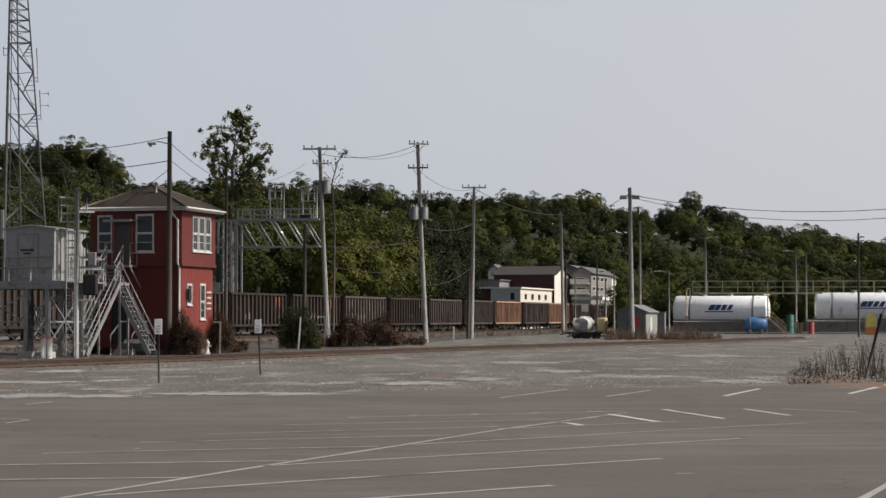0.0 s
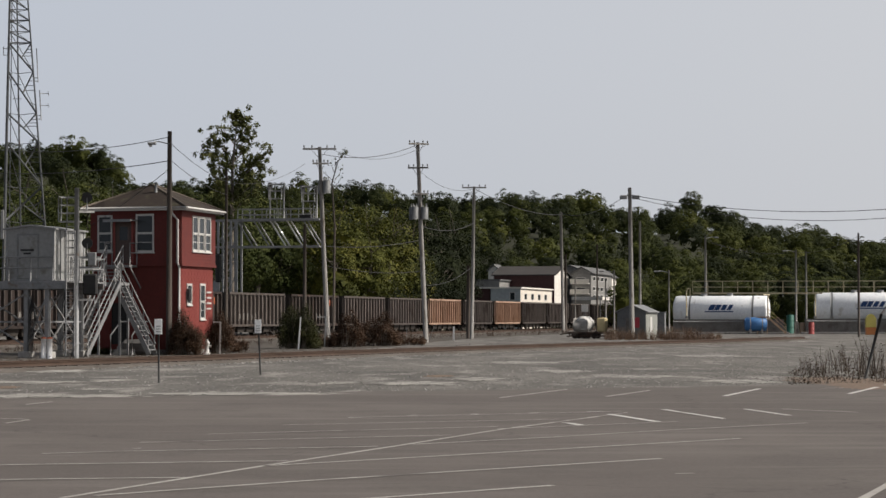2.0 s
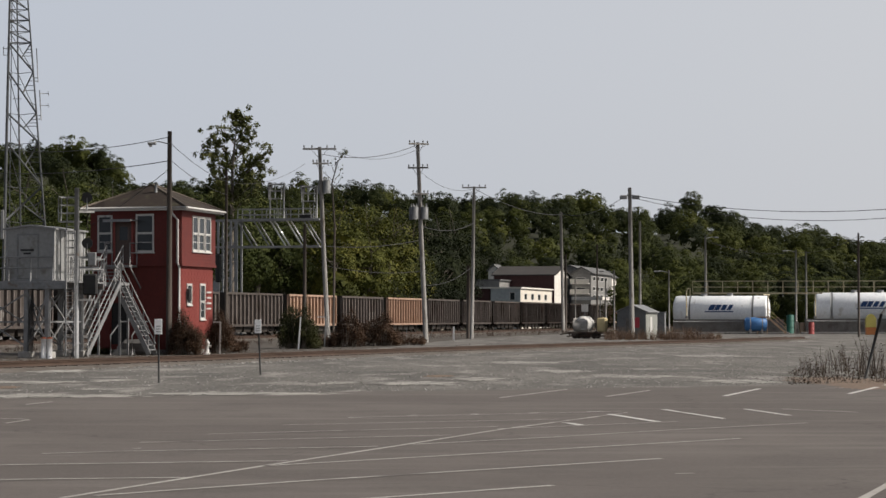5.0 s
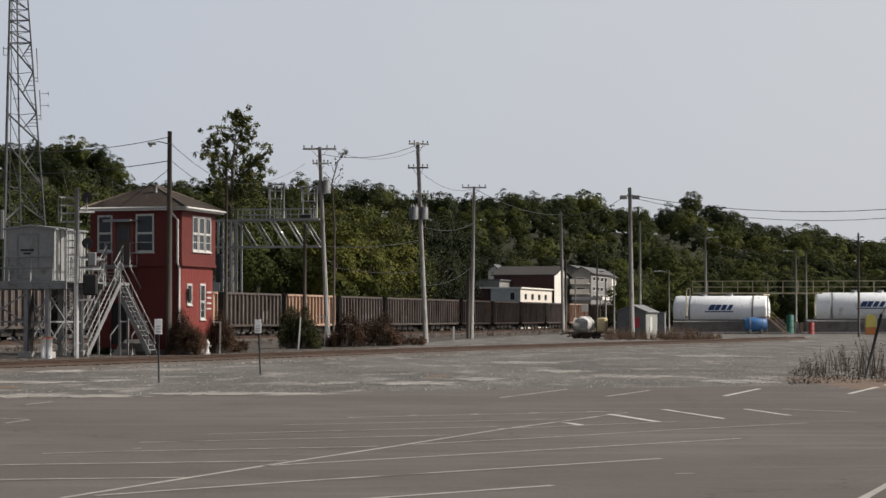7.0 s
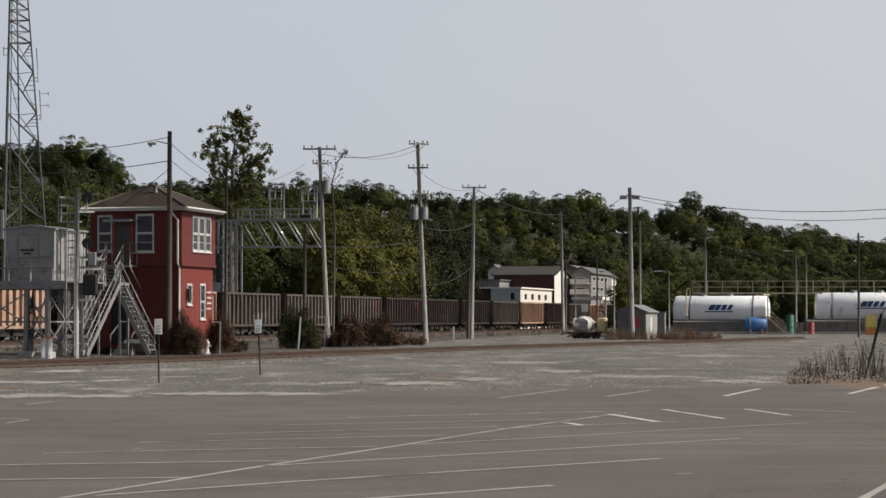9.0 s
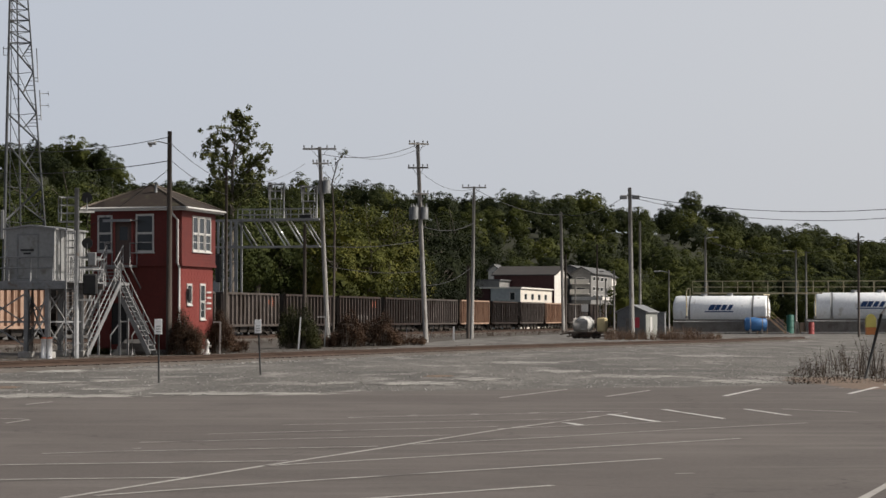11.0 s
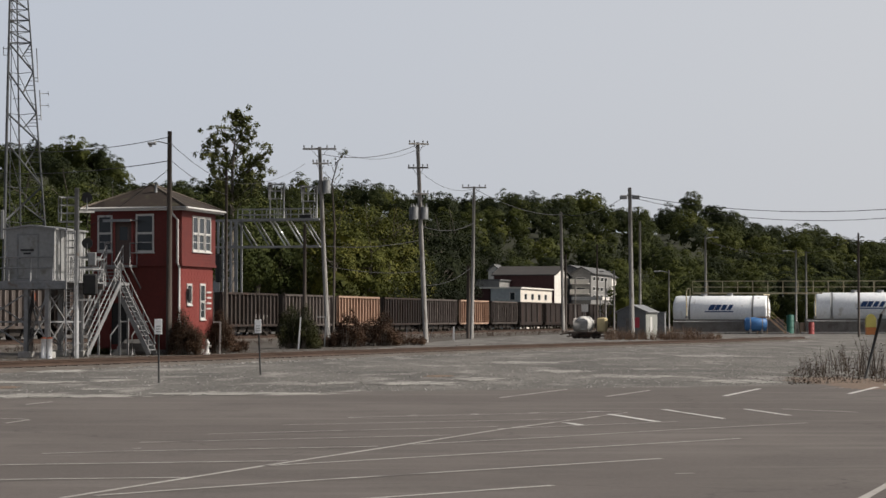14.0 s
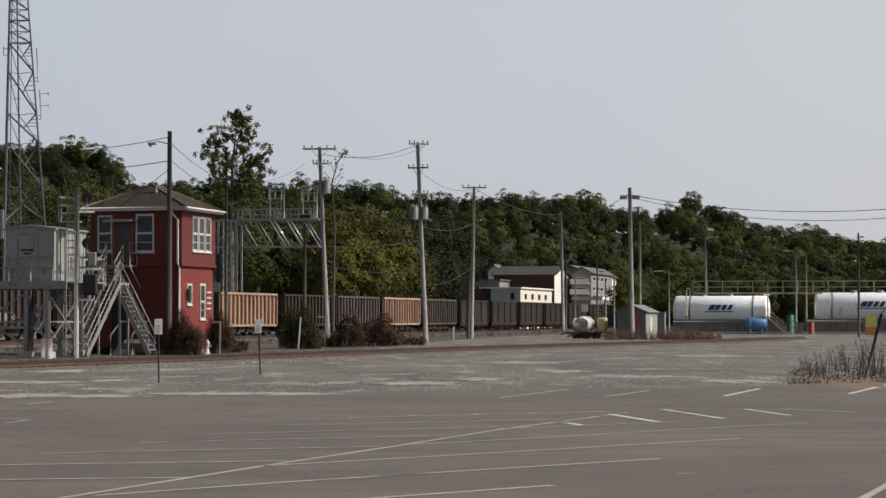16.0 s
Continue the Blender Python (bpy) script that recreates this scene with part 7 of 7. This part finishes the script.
brush("russet_bush", 660, 760, 588, 142, 1.0, M_BRUSH, "low thin russet scrub beside a pole", 19, 110, 0.14)
brush("russet_bush", 395, 440, 596, 112, 0.7, M_BRUSH, "low russet weeds beside the siding", 16, 60, 0.12)
brush("green_bush", 150, 200, 612, 106, 0.5, M_BUSH, "low dark weeds under the stairs", 17, 50, 0.12)


def stake(u0, v0, u1, v1, r, material, label, arm=0.0):
    p = foot(u0, v0)
    q = at(u1, v1, p.y)
    t = thing("stake", Matrix.Translation((p.x, p.y, 0)), label, "post", "posts by the siding")
    part("post", beams(((0, 0, 0), (q.x - p.x, 0, q.z)), w=r, h=r), material, t)
    if arm:
        part("crossbar", beams(((q.x - p.x, 0, q.z - 0.04), (q.x - p.x + arm, 0, q.z - 0.04)), w=r, h=r), material, t)
    return t


stake(389, 626.4, 390, 569, 0.07, M_WHITE, "weathered grey wooden stake with a crossbar", -0.35)
stake(528, 619, 532, 562, 0.08, M_SIGN, "leaning pale wooden stake by the bush")
stake(574, 614.5, 577, 560, 0.08, M_WHITE, "pale wooden post with a crossbar", -0.55)
stake(588, 614.5, 577, 564, 0.06, M_WHITE, "pale slanting brace of a post")
stake(803, 602, 803, 578, 0.14, M_SIGN, "short white marker post by the track")
stake(719, 601, 720, 580, 0.05, M_STEEL, "thin grey stake in the ballast")
stake(760, 603, 768, 577, 0.05, M_STEEL, "thin leaning grey stake in the ballast")

hp = foot(366, 627.3)
hy = thing("hydrant", Matrix.Translation((hp.x, hp.y, 0)), "weathered white fire hydrant in the weeds", "fire hydrant")
part("barrel", tube(bmesh.new(), ((0, 0, 0), (0, 0, 0.08), (0, 0, 0.1), (0, 0, 0.48), (0, 0, 0.52), (0, 0, 0.6), (0, 0, 0.7)), [0.17, 0.17, 0.11, 0.11, 0.15, 0.14, 0.05], 14), M_WHITE, hy)
for s in (-1, 1):
    part("outlet", tube(bmesh.new(), ((s * 0.1, 0, 0.4), (s * 0.2, 0, 0.4)), 0.06, 10), M_WHITE, hy)
part("bonnet_nut", tube(bmesh.new(), ((0, 0, 0.7), (0, 0, 0.76)), 0.03, 6), M_WHITE, hy)


# ---- leaning steel post and dry weeds at the lot's edge ----
fp, fq = foot(1531, 672), at(1561, 556, foot(1531, 672).y)
lp = thing("leaning_post", Matrix.Translation((fp.x, fp.y, 0)), "leaning black steel fence post at the lot's edge", "fence post")
part("post", tube(bmesh.new(), ((0, 0, -0.02), (fq.x - fp.x, 0.1, fq.z)), 0.042, 10), M_BLACK, lp)
part("guy", tubes(((fq.x - fp.x, 0.1, fq.z), (fq.x - fp.x + 0.9, 0.4, fq.z + 1.1)), r=0.03), M_BLACK, lp)


def weeds():
    rng = np.random.default_rng(21)
    quads = []

    def blade(x, y, h, w, lean):
        a = rng.uniform(0, 6.28)
        s = np.array([math.cos(a), math.sin(a), 0]) * w
        t = np.array([lean[0], lean[1], h])
        b = np.array([x, y, 0.0])
        m = b + t * 0.55 + np.array([lean[0] * -0.15, 0, 0])
        quads.append([b - s, b + s, m + s * 0.7, m - s * 0.7])
        quads.append([m - s * 0.7, m + s * 0.7, b + t + s * 0.2, b + t - s * 0.2])
        return b + t

    def clump(x, y, h, n, leafy, thick=0.006):
        for _ in range(n):
            lean = rng.normal(0, 0.16 * h, 2)
            tip = blade(x + rng.normal(0, 0.10), y + rng.normal(0, 0.10), h * rng.uniform(0.5, 1.0), thick, lean)
            for _ in range(leafy):
                c = np.array([x, y, 0]) + (tip - np.array([x, y, 0])) * rng.uniform(0.35, 1.0) + rng.normal(0, 0.05, 3)
                quads.append(leaves(rng, c[None, :], np.array([[0, 0, 1.0]]), 0.06)[0])

    for _ in range(48):                       # the bank at the lot's edge
        u = 1388 + 230 * rng.random() ** 0.6
        p = foot(u, rng.uniform(650, 676))
        k = (u - 1388) / 180
        clump(p.x, p.y, rng.uniform(0.3, 0.7) + 0.75 * min(k, 1.2), 4, 6, 0.010)
    for _ in range(330):                       # low growth
        p = foot(rng.uniform(1400, 1640), rng.uniform(655, 681))
        clump(p.x, p.y, rng.uniform(0.03, 0.11), 6, 1)
    tagged(quad_object("dry_weeds", np.array(quads), M_DRYGRASS), "dry brown weeds along the lot's edge", "weeds", kind="stuff")

    quads.clear()
    for _ in range(900):                       # between the tracks and under the tower
        u, v = rng.uniform(-60, 1250), 0
        n = rng.uniform(-9, 8)
        side = rng.choice([2.6, 7.5, 9.5, 12.0, 15.0])
        p = on_line(n, side + rng.normal(0, 1.2))
        clump(p.x, p.y, rng.uniform(0.12, 0.5), 7, 3)
    for i in range(520):                       # along the siding
        k = rng.random()
        p = Vector((np.interp(k, [0, .2, .4, .6, .8, 1], [-14, -10, -5.6, 1, 15.5, 28]), np.interp(k, [0, .2, .4, .6, .8, 1], [76, 85, 96.4, 113, 145, 176]), 0))
        clump(p.x + rng.normal(-1.6, 0.7), p.y + rng.normal(0.6, 0.5), rng.uniform(0.08, 0.4), 6, 4)
    tagged(quad_object("track_weeds", np.array(quads), M_BRUSH), "russet weeds growing between the tracks", "weeds", kind="stuff")

    quads.clear()
    for i in range(230):                       # rusty growth before the shed and the tank
        u = rng.uniform(1070, 1275)
        p = at(u, 564, rng.uniform(176, 186))
        clump(p.x, p.y, rng.uniform(0.35, 1.35) * (1.0 if u < 1240 else 0.6), 9, 5, 0.012)
    tagged(quad_object("tan_weeds", np.array(quads), M_TANWEED), "tall dry reddish tan weeds before the shed", "weeds", kind="stuff")


weeds()


def stones():
    """Loose stone over the gravel, and along the lot's broken edge."""
    rng = np.random.default_rng(33)
    n = 20000
    y = 47 + 75 * rng.random(n) ** 1.2
    x = (0.235 - 0.47 * rng.random(n) ** 1.7) * y
    s = rng.uniform(0.016, 0.040, n) * (1 + 0.6 * (rng.random(n) > 0.96))
    edge = np.array([foot(u, v).xy[:] for u, v in LOT_EDGE])
    keep = y > np.interp(x, edge[:, 0], edge[:, 1]) - 0.3
    x, y, s = x[keep], y[keep], s[keep]
    q = rng.random(5000)                        # coarser stone along the siding
    stops = [0, .2, .4, .6, .8, 1]
    x = np.concatenate([x, np.interp(q, stops, [-14, -10, -5.6, 1, 15.5, 28]) + rng.normal(0.9, 0.9, 5000)])
    y = np.concatenate([y, np.interp(q, stops, [76, 85, 96.4, 113, 145, 176]) - rng.normal(0.6, 0.8, 5000)])
    s = np.concatenate([s, rng.uniform(0.03, 0.08, 5000)])
    k = len(x)
    base = np.array([[1, 0, 0], [0, 1, 0], [-1, 0, 0], [0, -1, 0], [0, 0, 0.62]])
    turn = rng.uniform(0, 6.28, k)
    v = base[None] * (s[:, None] * rng.uniform(0.6, 1.3, (k, 5)))[:, :, None]
    c, sn = np.cos(turn)[:, None], np.sin(turn)[:, None]
    v = np.stack([v[:, :, 0] * c - v[:, :, 1] * sn + x[:, None], v[:, :, 0] * sn + v[:, :, 1] * c + y[:, None], v[:, :, 2] + 0.012], axis=2)
    f = np.array([[0, 1, 4], [1, 2, 4], [2, 3, 4], [3, 0, 4]])
    me = bpy.data.meshes.new("loose_stone")
    me.from_pydata(v.reshape(-1, 3).tolist(), [], (f[None] + 5 * np.arange(k)[:, None, None]).reshape(-1, 3).tolist())
    me.materials.append(M_STONE)
    tagged(new("loose_stone", me), "loose grey crushed stone on the yard", "gravel", kind="stuff")


M_STONE = mat("crushed_stone", (0.075, 0.072, 0.068), (0.17, 0.166, 0.156), 0.9, big=5.0, fine=20, amount=0.3, stain=(0.34, 0.33, 0.31), stain_at=0.54)
stones()


# ---- cables ----
def cable(name, p, q, sag, label, r=0.02):
    t = [Vector(p).lerp(Vector(q), i / 16) - Vector((0, 0, sag * 4 * (i / 16) * (1 - i / 16))) for i in range(17)]
    ob = part(name, tube(bmesh.new(), t, r, 5), M_WIRE)
    tagged(ob, label, "cable", "overhead cables")


HIGH_CABLES = [
    ((298, 243, 104.3), (-120, 246, 130), 0.75, 0.018), ((298, 285, 104.3), (-120, 296, 130), 0.5, 0.022), ((298, 250, 104.3), (402, 322, 140), 0.25, 0.014), ((298, 280, 104.3), (402, 345, 140), 0.25, 0.014),
    ((565, 272, 150), (735, 258, 158), 0.55, 0.022), ((590, 266, 150), (752, 258, 158), 0.8, 0.014), ((739, 300, 158), (839, 334, 186), 0.7, 0.014), ((1115, 345, 187), (1900, 325, 150), 1.7, 0.026),
    ((1115, 349, 187), (1900, 330, 150), 2.2, 0.022), ((839, 334, 186), (993, 380, 280), 0.7, 0.03), ((993, 378, 280), (1115, 342, 187), 0.9, 0.024),
]
LOW_CABLES = [
    ((745, 425, 158), (575, 436, 150), 0.25, 0.025), ((745, 400, 158), (838, 395, 186), 0.5, 0.025), ((748, 480, 158), (575, 470, 150), 0.3, 0.02), ((748, 505, 158), (838, 470, 186), 0.5, 0.02),
    ((402, 322, 140), (540, 290, 150), 0.6, 0.012), ((1249, 425, 300), (1409, 446, 300), 0.9, 0.03), ((1409, 446, 300), (1520, 418, 205), 0.6, 0.02), ((298, 300, 104.3), (160, 400, 106), 0.1, 0.014),
]
for (u0, v0, d0), (u1, v1, d1), sag, r in HIGH_CABLES + LOW_CABLES:
    cable("overhead_cable", at(u0, v0, d0), at(u1, v1, d1), sag, "thin black overhead cable between poles", r)

motions()
